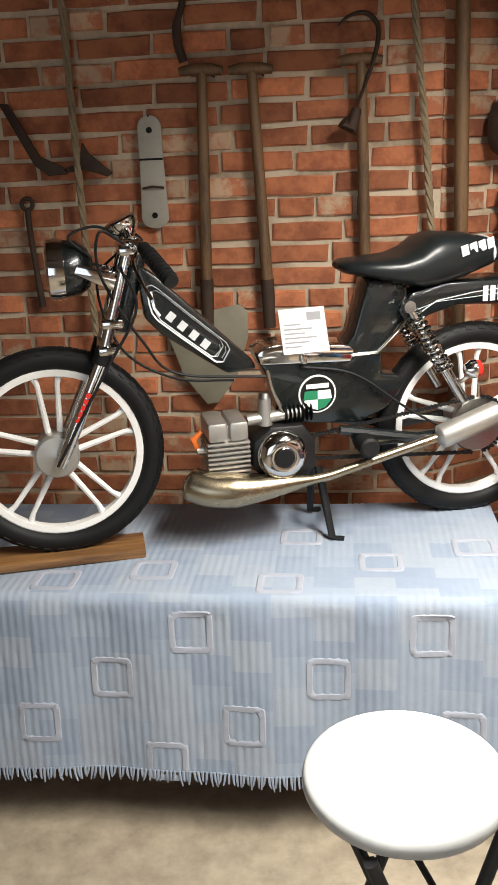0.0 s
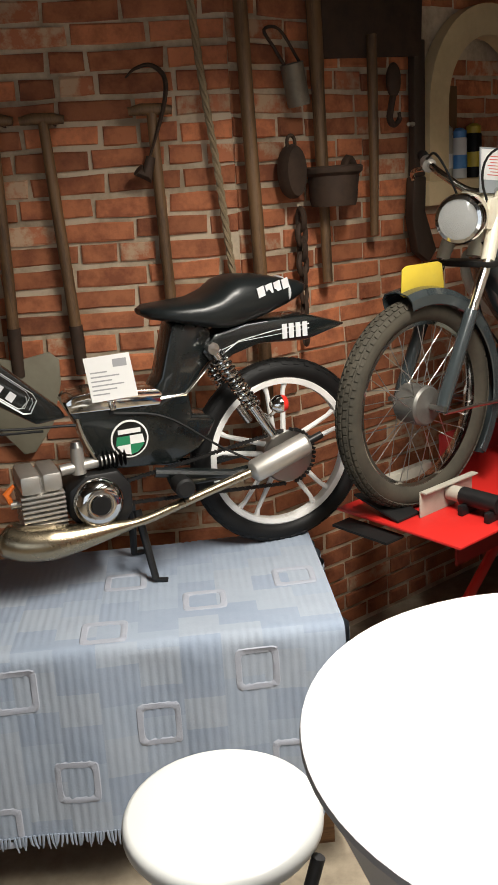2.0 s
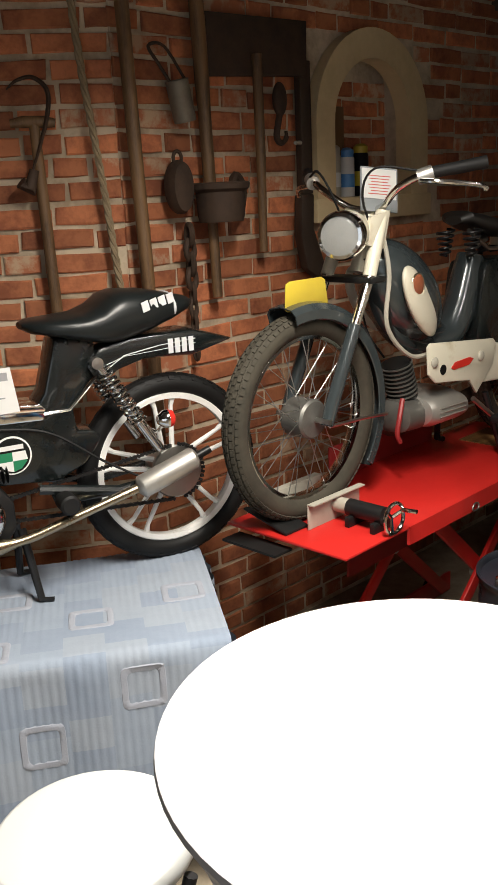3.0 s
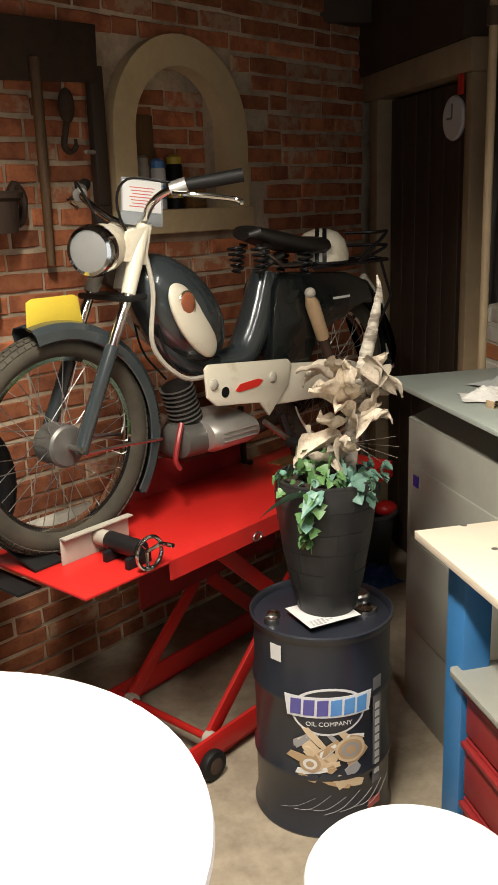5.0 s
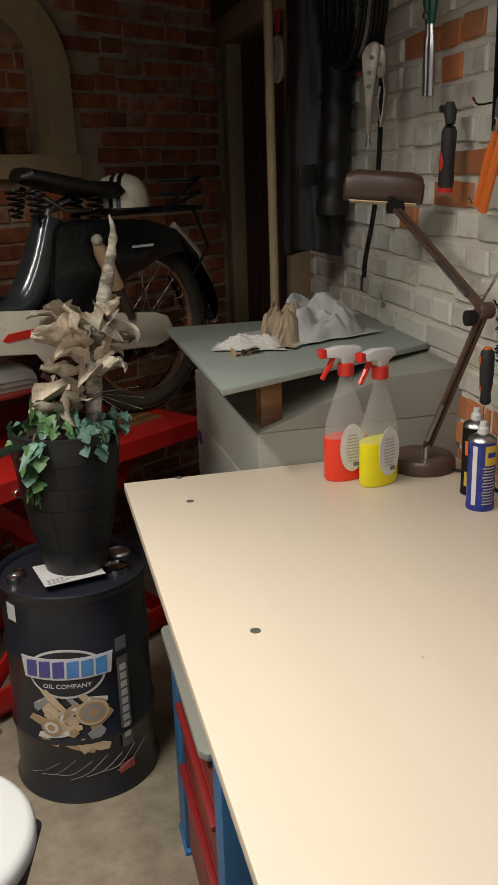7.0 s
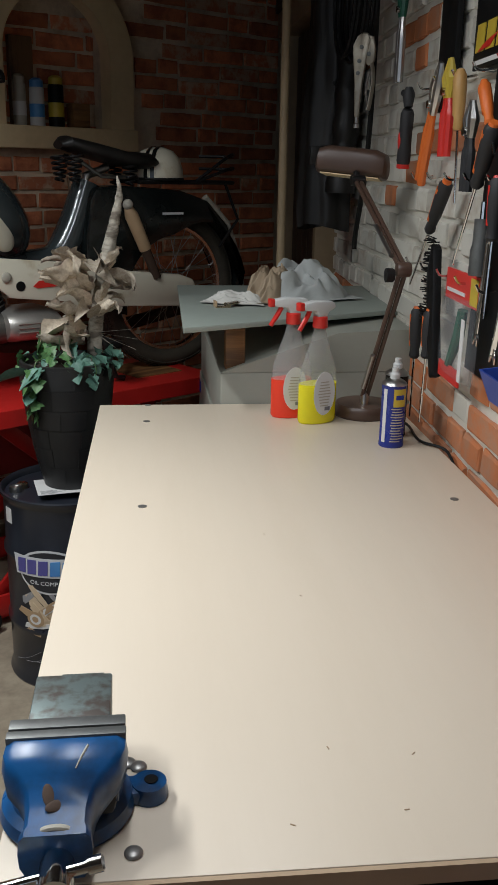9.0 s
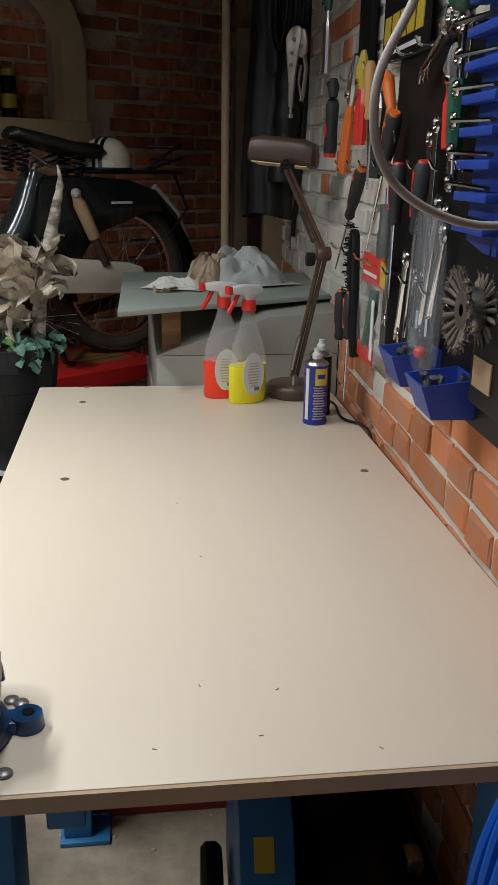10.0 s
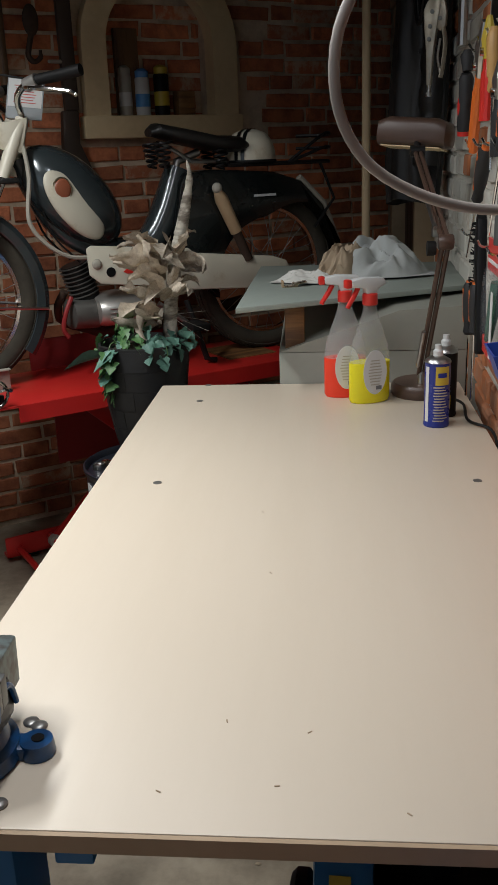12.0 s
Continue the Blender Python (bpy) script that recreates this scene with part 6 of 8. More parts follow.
part("slot_strip", boxm(-0.036, -0.0296, 0.20, 0.036, -0.028, 0.206), "board_black", strap)
part("latch", tube([(-0.03, -0.032, 0.12), (0.0, -0.04, 0.125), (0.035, -0.032, 0.12)], 0.004, 6), "rust", strap)
part("nail", tube([(0, 0, 0.325), (0, -0.03, 0.325)], 0.003, 6), "rust", strap)


def t_spade(x, z_top, z_end, lean, label, blade=True):
    sp = hung("old_spade", W1, x, z_top, label, "spade", "old farm tools")
    ln = z_end - z_top
    part("crosspiece", tube([(-0.066, -0.045, 0.002), (-0.03, -0.045, 0.006), (0.03, -0.045, 0.004), (0.06, -0.045, 0.0)], [0.012, 0.017, 0.017, 0.012], 10), "handle_wood", sp)
    part("shaft", tube([(0, -0.045, 0), (lean * 0.3, -0.045, ln * 0.3), (lean, -0.04, ln)], [0.015, 0.017, 0.018], 12), "handle_wood", sp)
    part("socket", tube([(lean * 0.97, -0.04, ln + 0.02), (lean * 1.1, -0.038, ln - 0.13)], [0.021, 0.019], 12), "rust", sp)
    if blade:
        o = [(0.0, -0.08), (0.10, -0.06), (0.128, -0.085), (0.125, -0.16), (0.085, -0.29), (0.02, -0.375), (-0.015, -0.38), (-0.085, -0.29), (-0.128, -0.16), (-0.128, -0.085), (-0.10, -0.06)]
        part("blade", slab([(lean * 1.15 + a, ln + b) for a, b in o], -0.042, -0.036), "blade_old", sp, "worn olive grey steel blade", bevel=0.001)
    part("nail", tube([(0.03, 0, -0.012), (0.03, -0.05, -0.012)], 0.003, 6), "rust", sp)
    return sp


t_spade(-0.144, 1.866, 1.255, -0.02, "old spade with a wooden T handle and pale blade")
t_spade(0.0, 1.862, 1.25, 0.025, "old wooden T handled spade hung on the wall", False)
t_spade(0.311, 1.871, 1.20, 0.012, "old wooden T handled tool hung on the wall", False)
hk = hung("sickle_hook", W1, 0.311, 1.70, "rusty curved iron hook with a socket, hung on the wall", "hook", "old farm tools")
part("blade", tube(curve_pts([(-0.065, -0.06, 0.262), (-0.035, -0.06, 0.285), (0.01, -0.06, 0.292), (0.045, -0.06, 0.26), (0.042, -0.06, 0.20), (0.015, -0.06, 0.12), (-0.018, -0.06, 0.04)], 30), [0.004 + 0.010 * math.sin(math.pi * k / 34 + 0.1) for k in range(31)], 8, flat=0.5), "rust", hk)
part("socket", tube([(-0.012, -0.06, 0.045), (-0.03, -0.065, -0.01), (-0.052, -0.075, 0.012)], [0.014, 0.021, 0.019], 12), "rust", hk)


def rope(m, pts, r, label):
    rp = thing("hanging_rope", m, label, "rope", "ropes on the wall")
    c = curve_pts(pts, 90)
    for s in range(3):
        strand = []
        for k, p in enumerate(c):
            a = k * 0.75 + s * 2 * math.pi / 3
            strand.append(p + Vector((math.cos(a), math.sin(a), 0)) * r * 0.55)
        part("strand", tube(strand, r * 0.62, 6), "rope", rp)
    return rp


rope(W1, [(-0.54, -0.03, 2.45), (-0.537, -0.04, 2.08), (-0.533, -0.05, 1.6), (-0.53, -0.05, 1.3), (-0.515, -0.06, 1.05), (-0.45, -0.08, 0.92)], 0.0105, "twisted hemp rope hanging down the brick wall")
rope(W1, [(0.43, -0.03, 2.45), (0.457, -0.04, 2.02), (0.49, -0.05, 1.7), (0.515, -0.05, 1.4), (0.535, -0.05, 1.2)], 0.0105, "twisted hemp rope hanging from the ceiling")
pl = hung("long_pole", W1, 0.59, 0.75, "long dark wooden pole leaning on the wall", "pole", "old farm tools")
part("shaft", tube(curve_pts([(0.005, -0.05, 0.0), (0.01, -0.05, 0.6), (0.0, -0.05, 1.1), (-0.008, -0.04, 1.7)], 16), 0.021, 12), "handle_wood", pl)
br = hung("iron_bracket", W1, -0.2, 1.895, "bent rusty iron bar hung on the wall", "iron bar", "old farm tools")
part("bar", tube(curve_pts([(0.003, -0.03, 0.0), (-0.01, -0.035, 0.05), (-0.008, -0.04, 0.10), (0.012, -0.04, 0.16), (0.01, -0.02, 0.22)], 16), [0.013] * 9 + [0.010] * 8, 8), "rust", br)
an = hung("plough_iron", W1, -0.6, 1.6, "rusty plough iron hung on the wall", "plough part", "old farm tools")
part("blade", slab([(-0.16, 0.21), (-0.13, 0.205), (-0.05, 0.055), (0.02, 0.02), (0.03, 0.0), (-0.03, -0.002), (-0.07, 0.03)], -0.045, -0.03), "rust", an, bevel=0.003)
part("wing", slab([(0.085, 0.09), (0.10, 0.06), (0.17, 0.0), (0.155, -0.012), (0.09, 0.01), (0.03, 0.005), (0.03, 0.02), (0.07, 0.03)], -0.05, -0.036), "rust", an, bevel=0.003)
rd = hung("iron_rod", W1, -0.707, 1.20, "rusty iron rod with an eye, hung on the wall", "iron rod", "old farm tools")
part("rod", tube(curve_pts([(0.01, -0.03, 0.0), (0.004, -0.03, 0.1), (-0.004, -0.03, 0.24), (-0.003, -0.03, 0.30)], 12), [0.012] * 4 + [0.010] * 9, 8), "rust", rd)
part("eye", tube([(-0.003 + 0.017 * math.cos(a), -0.03, 0.317 + 0.017 * math.sin(a)) for a in [2 * math.pi * k / 18 for k in range(18)]], 0.007, 8, closed=True), "rust", rd)

W2 = WALL_2
cn = hung("milk_can", W2, 0.19, 1.87, "small dented grey tin can hung on the wall", "can")
part("body", lathe([(0, 0), (0.033, 0), (0.035, 0.006), (0.035, 0.115), (0.037, 0.12), (0.033, 0.122), (0.032, 0.01)], 24, pose(0.02, -0.06, 0, 0, -12, 0)), "tin_old", cn)
part("handle", tube(curve_pts([(-0.03, -0.06, 0.11), (-0.06, -0.05, 0.16), (-0.088, -0.04, 0.21), (-0.02, -0.03, 0.215), (0.03, -0.06, 0.12)], 20), 0.005, 6), "rust", cn)
p4 = hung("timber_beam_tool", W2, 0.294, 1.33, "dark wooden beam of an old tool, hung on the wall", "wooden tool", "old farm tools")
part("shaft", tube(curve_pts([(0.008, -0.06, 0.0), (0.002, -0.06, 0.3), (-0.006, -0.06, 0.6), (-0.01, -0.05, 1.05)], 14), [0.017] * 5 + [0.021] * 5 + [0.024] * 5, 10), "handle_wood", p4)
pb = hung("pulley_block", W2, 0.16, 1.60, "dark iron pulley block hung on the wall", "pulley")
part("cheek", lathe([(0, -0.03), (0.045, -0.026), (0.05, -0.01), (0.05, 0.01), (0.045, 0.026), (0, 0.03)], 26, Matrix.Translation((0, -0.07, 0.08)) @ Matrix.Diagonal((0.85, 1, 1.6, 1)) @ AX), "rust", pb)
part("eye", tube([(0.0 + 0.016 * math.cos(a), -0.07, 0.165 + 0.02 * math.sin(a)) for a in [2 * math.pi * k / 16 for k in range(16)]], 0.006, 6, closed=True), "rust", pb)
rg = hung("iron_hub", W2, 0.292, 1.57, "rusty flanged iron hub hung on the wall", "iron hub")
part("ring", lathe([(0.05, 0.0), (0.07, 0.0), (0.075, 0.02), (0.078, 0.09), (0.092, 0.1), (0.094, 0.115), (0.088, 0.12), (0.07, 0.115), (0.062, 0.02)], 30, pose(0, -0.11, 0), cap=False), "rust", rg)
part("hook", tube(curve_pts([(0.11, -0.06, 0.04), (0.09, -0.06, 0.08), (0.115, -0.06, 0.14), (0.145, -0.06, 0.10), (0.13, -0.06, 0.03), (0.10, -0.06, 0.03)], 20), 0.014, 8), "rust", rg)
part("peg", tube([(0, 0, 0.09), (0, -0.1, 0.1)], 0.008, 8), "rust", rg)
chn = hung("iron_chain", W2, 0.205, 1.18, "rusty iron chain with a swivel, hanging on the wall", "chain")
for k in range(9):
    z = 0.355 - k * 0.046
    big = 2.0 if k < 4 else 1.45
    pts = []
    for q in range(16):
        a = 2 * math.pi * q / 16
        s, c = 0.011 * big * math.cos(a), 0.032 * math.sin(a)
        pts.append((s if k % 2 else 0.3 * s, -0.05 + (0.3 * s if k % 2 else s), z + c))
    part("link", tube(pts, 0.0048 * big, 6, closed=True), "rust", chn)
sv = hung("peat_shovel", W2, 0.513, 1.46, "wide dark flat shovel hung upside down on the wall", "shovel", "old farm tools")
part("blade", slab([(-0.205, 0.545), (0.235, 0.565), (0.25, 0.60), (0.255, 0.74), (-0.2, 0.73)], -0.062, -0.05), "rust", sv, bevel=0.002)
part("shaft", tube([(0.0, -0.07, 0.0), (0.0, -0.075, 0.3), (0.002, -0.072, 0.62)], [0.014, 0.017, 0.018], 10), "handle_wood", sv)
h2 = hung("block_hook", W2, 0.637, 1.81, "dark iron hook block hung on the wall", "hook")
part("body", blob((0, -0.05, 0.14), (0.03, 0.02, 0.055)), "rust", h2)
part("hook", tube(curve_pts([(0.0, -0.05, 0.10), (-0.012, -0.05, 0.06), (-0.02, -0.05, 0.02), (0.0, -0.05, 0.0), (0.025, -0.05, 0.015), (0.026, -0.05, 0.04)], 20), [0.011] * 12 + [0.009] * 6 + [0.006] * 3, 8), "rust", h2)
wt = hung("wooden_plane", W2, 0.745, 1.36, "dark wooden carpenter's tool with a dark upright strip, beside the arch", "wooden tool", "old farm tools")
part("body", slab([(-0.02, 0.28), (0.045, 0.28), (0.04, 0.16), (0.10, 0.02), (0.06, -0.02), (0.0, 0.02), (-0.03, 0.14)], -0.06, -0.02), "dark_wood", wt, bevel=0.008)
# dark upright strip above the tool, left of the arch frame
part("dark_strip", boxm(-0.005, -0.05, 0.28, 0.05, -0.02, 0.72), "dark_wood", wt, bevel=0.004)
part("screw", tube([(-0.06, -0.07, 0.45), (0.0, -0.04, 0.452)], [0.006, 0.008], 8), "zinc", wt)

# spray cans in the niche
for u, h, r, key, cap, lab in ((1.03, 0.15, 0.026, "zinc", "zinc", "grey aerosol can on the niche sill"), (1.105, 0.14, 0.03, "paper", "sky_blue", "blue and white aerosol can on the niche sill"), (1.19, 0.155, 0.031, "board_black", "yellow", "black aerosol can with a yellow cap on the sill")):
    c = thing("spray_can", WALL_2 @ pose(u, 0.055, 1.621), lab, "aerosol can", "cans in the niche")
    part("body", lathe([(0, 0), (r, 0), (r, h), (r * 0.8, h + 0.012), (0, h + 0.014)], 22), key, c)
    part("cap", lathe([(r * 0.9, h + 0.004), (r * 0.92, h + 0.03), (r * 0.5, h + 0.04), (0, h + 0.042)], 20), cap, c)
    part("band", lathe([(r + 0.0006, h * 0.25), (r + 0.0006, h * 0.6)], 22, cap=False), cap if key != "zinc" else "paper", c)
bx = thing("small_carton", WALL_2 @ pose(1.29, 0.06, 1.621), "small brown carton on the niche sill", "box")
part("carton", boxm(-0.035, -0.03, 0, 0.04, 0.03, 0.095), "plank", bx, bevel=0.002)

# ---- door corner: pipe, jacket, hose, clock, bucket ----
pipe = thing("standing_pipe", pose(2.292, 1.73, 0), "old yellowed steel pipe standing before the wall", "pipe")
part("pipe", tube([(0, 0, 0), (0.004, 0, 1.2), (0.0, 0, 2.36)], 0.0135, 12), "door_frame", pipe)
part("coupling", tube([(0, 0, 2.1), (0, 0, 2.15)], 0.019, 12), "rust", pipe)
jk = thing("leather_jacket", pose(2.475, 1.86, 1.29), "long black leather coat hanging on the wall", "coat")
bm = bmesh.new()
g = []
for i in range(65):
    a = math.pi * 2 * i / 64
    col = []
    for k in range(45):
        t = k / 44
        w = 0.098 - 0.022 * t + 0.006 * math.sin(9 * t) - 0.03 * max(0, t - 0.85) / 0.15
        d = 0.07 - 0.03 * max(0, t - 0.8) / 0.2
        fold = 1 + 0.07 * math.sin(7 * a + 3 * t) * (1 - 0.5 * t) + 0.14 * noise.noise(Vector((math.cos(a) * 2.2, math.sin(a) * 2.2, t * 3))) + 0.05 * noise.noise(Vector((math.cos(a) * 7, math.sin(a) * 7, t * 16)))
        col.append(bm.verts.new((min(w * math.cos(a) * fold, 0.062), d * math.sin(a) * fold, 1.02 * t + 0.012 * math.sin(2 * a))))
    g.append(col)
for a, b in zip(g, g[1:]):
    for k in range(44):
        bm.faces.new((a[k], b[k], b[k + 1], a[k + 1]))
part("body", bm, "leather", jk)
sl = curve_pts([(0.02, -0.05, 0.97), (0.038, -0.085, 0.7), (0.03, -0.095, 0.4), (0.02, -0.095, 0.15)], 46)
part("sleeve", tube(sl, [0.042 + 0.004 * math.sin(k * 1.1) + 0.005 * noise.noise(Vector((k * 0.37, 1, 2))) for k in range(47)], 18), "leather", jk)
part("cuff", tube([(0.02, -0.095, 0.165), (0.018, -0.095, 0.145), (0.017, -0.095, 0.115)], [0.046, 0.05, 0.049], 18), "leather", jk)
part("pocket_flap", slab([(-0.085, 0.20), (-0.025, 0.205), (-0.028, 0.262), (-0.082, 0.258)], -0.083, -0.072), "leather", jk, bevel=0.003)
for k in range(4):
    part("button", lathe([(0, 0), (0.008, 0), (0.008, 0.003), (0, 0.004)], 12, Matrix.Translation((-0.012, -0.079, 0.30 + 0.15 * k)) @ AX), "black_steel", jk)
coil = thing("hose_coil", pose(2.50, 1.48, 1.80), "coil of dark cable hanging on the limewashed wall", "cable coil")
for k in range(6):
    r = 0.13 + 0.006 * ((k * 5) % 4)
    part("loop", tube([(-0.02 - 0.011 * k, r * math.cos(a) + 0.006 * k, 0.14 + 1.15 * r * math.sin(a)) for a in [2 * math.pi * q / 30 for q in range(30)]], 0.0055, 6, closed=True), "black_rubber", coil)
strp = thing("hanging_strap", pose(2.52, 1.42, 1.24), "dark belt hanging on the limewashed wall", "belt")
part("belt", tube(curve_pts([(-0.03, -0.01, 0.95), (-0.03, -0.02, 0.5), (-0.035, -0.01, 0.24), (-0.04, 0.05, 0.06), (-0.04, 0.06, 0.0)], 24), 0.011, 8, flat=0.5), "black_rubber", strp)
part("tip", boxm(-0.048, 0.045, -0.03, -0.03, 0.07, 0.01), "steel", strp, bevel=0.003)
clk = thing("round_clock", pose(2.53, 2.40, 1.83), "small white round wall clock", "clock")
part("face", lathe([(0, 0), (0.075, 0), (0.08, 0.01), (0.075, 0.018), (0, 0.018)], 32, pose(0, 0, 0.08, 0, -90, 0)), "paper", clk)
part("clock_hand", boxm(-0.0215, -0.004, 0.08, -0.019, 0.004, 0.13), "ink", clk)
part("clock_hand", boxm(-0.0215, 0.0, 0.076, -0.019, 0.04, 0.083), "ink", clk)
rs = thing("red_sign", pose(2.50, 2.30, 1.98), "small red tag hung by the door", "tag")
part("tag", boxm(-0.012, -0.02, 0, -0.004, 0.02, 0.07), "red_plastic", rs, bevel=0.003)
bk = thing("rubber_bucket", pose(2.36, 2.80, 0), "dark grey plastic bucket with a red rag over its rim", "bucket")
part("body", lathe([(0, 0), (0.085, 0), (0.112, 0.25), (0.122, 0.254), (0.122, 0.268), (0.108, 0.268), (0.08, 0.015), (0, 0.015)], 32), "bucket_grey", bk)
part("rag", blob((0.075, 0.0, 0.265), (0.055, 0.05, 0.035), 20, 10), "red_paint", bk, "red rag")

# ---- rags on the cabinet lid ----
def rag(at, size, key, seed, label, turn=0):
    rr = random.Random(seed)
    off = Vector((rr.uniform(0, 50), rr.uniform(0, 50), 0))
    bm = bmesh.new()
    bmesh.ops.create_grid(bm, x_segments=90, y_segments=76, size=1)
    for v in bm.verts:
        x, y = v.co.x, v.co.y
        rad = min(1.0, math.hypot(x, y))
        edge = 1 + 0.14 * noise.noise(Vector((x * 2.2, y * 2.2, 3)) + off)
        n1 = noise.noise(Vector((x * 1.8 + 0.6 * y, y * 2.2, 0)) + off)
        n2 = 0.5 - abs(noise.noise(Vector((x * 2.6, y * 4.2 + x, 5)) + off)) * 1.6 + 0.3 * noise.noise(Vector((x * 9, y * 8, 2)) + off)
        q = Vector((x * 1.1 + 0.5 * n1, y * 1.5 + 0.5 * n1, 5)) + off
        f1 = math.exp(-12 * noise.noise(q) ** 2)
        f2 = math.exp(-14 * noise.noise(q * 2.3) ** 2)
        h = (1 - rad ** 2.4) * (0.42 + 0.45 * n1) + (0.27 * f1 + 0.16 * f2 + 0.10 * noise.noise(q * 5)) * (1 - rad ** 4) + 0.05
        v.co = Vector((x * size[0] * edge, y * size[1] * edge, max(0.004, h * size[2])))
    ob = tagged(part("cleaning_rag", bm, key), label, "rag", "rags on the cabinet")
    ob.matrix_world = pose(*at, 0, 0, turn)
    return ob


rag((2.305, 1.42, 1.1125), (0.15, 0.12, 0.12), "rag_grey", 3, "crumpled pale grey cleaning cloth on the cabinet lid", 20)
rag((2.215, 1.37, 1.1125), (0.12, 0.065, 0.115), "rag_tan", 8, "crumpled stained tan cloth on the cabinet lid", 55)
rag((2.105, 1.31, 1.1125), (0.09, 0.055, 0.04), "rag_white", 5, "crumpled off white cloth on the cabinet lid", -20)
rag((2.31, 2.60, 0.0), (0.10, 0.07, 0.09), "blue_rag", 14, "crumpled blue cloth lying on the floor", 15)["group"] = ""
tp = thing("hinge_piece", pose(2.045, 1.21, 1.1122, 0, 0, 10), "small tarnished metal hinge lying on the cabinet lid", "hinge")
for k, x in enumerate((0.0, 0.034)):
    part("leaf_plate", boxm(x, 0, 0, x + 0.03, 0.03, 0.004, pose(0, 0, 0, 0, -10 * k, 0)), "bronze", tp, bevel=0.001)
part("knuckle", tube([(0.032, -0.002, 0.005), (0.032, 0.032, 0.005)], 0.006, 12), "bronze", tp)
part("upright", boxm(-0.004, 0, 0, 0.0, 0.03, 0.018), "tan", tp, bevel=0.001)

# ---- on the bench ----
def spray_bottle(x, y, turn, liquid, label):
    b = thing("spray_bottle", pose(x, y, 0.9, 0, 0, turn), label, "spray bottle", "spray bottles")
    D = Matrix.Diagonal((1.12, 0.62, 1, 1))
    part("bottle", lathe([(0, 0.001), (0.041, 0.001), (0.0445, 0.008), (0.0445, 0.10), (0.041, 0.13), (0.03, 0.165), (0.019, 0.20), (0.0145, 0.218), (0.0145, 0.232)], 32, D, cap=False), "clear_bottle", b, "translucent plastic bottle").visible_shadow = False
    part("liquid", lathe([(0, 0.0008), (0.0412, 0.0008), (0.0449, 0.008), (0.0449, 0.095), (0, 0.095)], 32, D), liquid, b)
    bm = slab([(0.029 * math.cos(a), 0.075 + 0.052 * math.sin(a)) for a in [2 * math.pi * k / 28 for k in range(28)]], -0.0305, -0.0292)
    lb = part("label", bm, "paper", b, "white oval label")
    for k in range(9):
        w = 0.017 - 0.006 * abs(k - 4) / 4
        part("print_line", boxm(-w, -0.0312, 0.045 + k * 0.007, w, -0.0306, 0.0475 + k * 0.007), "zinc", lb, smooth=False)
    part("barcode", boxm(0.002, -0.0312, 0.034, 0.016, -0.0306, 0.043), "ink", lb, smooth=False)
    part("collar", lathe([(0.0165, 0.226), (0.0175, 0.228), (0.0175, 0.25), (0.015, 0.253), (0, 0.253)], 22), "red_plastic", b, "red screw collar")
    part("spray_head", slab([(-0.048, 0.268), (-0.05, 0.284), (-0.02, 0.289), (0.03, 0.286), (0.036, 0.272), (0.016, 0.262), (0.012, 0.25), (-0.012, 0.25), (-0.016, 0.265)], -0.0125, 0.0125), "white_plastic", b, "white trigger head", bevel=0.004)
    part("nozzle", boxm(-0.062, -0.01, 0.267, -0.048, 0.01, 0.286), "red_plastic", b, bevel=0.003)
    part("trigger", tube(curve_pts([(-0.03, 0, 0.266), (-0.038, 0, 0.25), (-0.05, 0, 0.232), (-0.056, 0, 0.222)], 10), [0.006] * 6 + [0.0055] * 5, 8), "red_plastic", b)
    return b


spray_bottle(2.196, 0.875, 8, "red_liquid", "clear spray bottle with red liquid, on the workbench")
spray_bottle(2.25, 0.822, 22, "yellow_liquid", "clear spray bottle with yellow liquid, on the workbench")

wd = thing("lubricant_can", pose(2.378, 0.625, 0.9), "blue lubricant spray can with a white nozzle", "aerosol can")
part("body", lathe([(0, 0), (0.0265, 0), (0.0275, 0.003), (0.0275, 0.006), (0.0265, 0.009), (0.0265, 0.134), (0.0275, 0.137)], 32), "blue_label", wd)
part("shoulder", lathe([(0.0275, 0.137), (0.0255, 0.142), (0.016, 0.148), (0.0125, 0.15), (0, 0.15)], 28), "steel", wd)
part("nozzle", lathe([(0, 0.149), (0.0105, 0.149), (0.0105, 0.16), (0.007, 0.164), (0.007, 0.173), (0, 0.174)], 18), "white_plastic", wd, "white nozzle")


def can_patch(a0, a1, z0, z1, r):
    bm = bmesh.new()
    rows = [[bm.verts.new((r * math.cos(a0 + (a1 - a0) * k / 10), r * math.sin(a0 + (a1 - a0) * k / 10), z)) for z in (z0, z1)] for k in range(11)]
    for a, b in zip(rows, rows[1:]):
        bm.faces.new((a[0], b[0], b[1], a[1]))
    return bm


part("shield", can_patch(-1.85, -0.7, 0.092, 0.131, 0.0271), "yellow", wd, "yellow panel")
part("shield_bars", can_patch(-1.66, -0.95, 0.108, 0.118, 0.0275), "blue_label", wd)
part("stripe", can_patch(-2.75, -2.4, 0.012, 0.13, 0.0271), "paper", wd, "white stripe")
for k in range(13):
    part("print_line", can_patch(-2.0 + 0.05 * (k % 3), -1.1 + 0.1 * ((k * 3) % 4), 0.014 + k * 0.006, 0.0165 + k * 0.006, 0.0271), "zinc", wd)
sc = thing("spray_can", pose(2.405, 0.70, 0.9), "black aerosol can with orange print and a white nozzle", "aerosol can")
part("body", lathe([(0, 0), (0.0255, 0), (0.0265, 0.003), (0.0265, 0.006), (0.0255, 0.009), (0.0255, 0.138), (0.0265, 0.141)], 28), "board_black", sc)
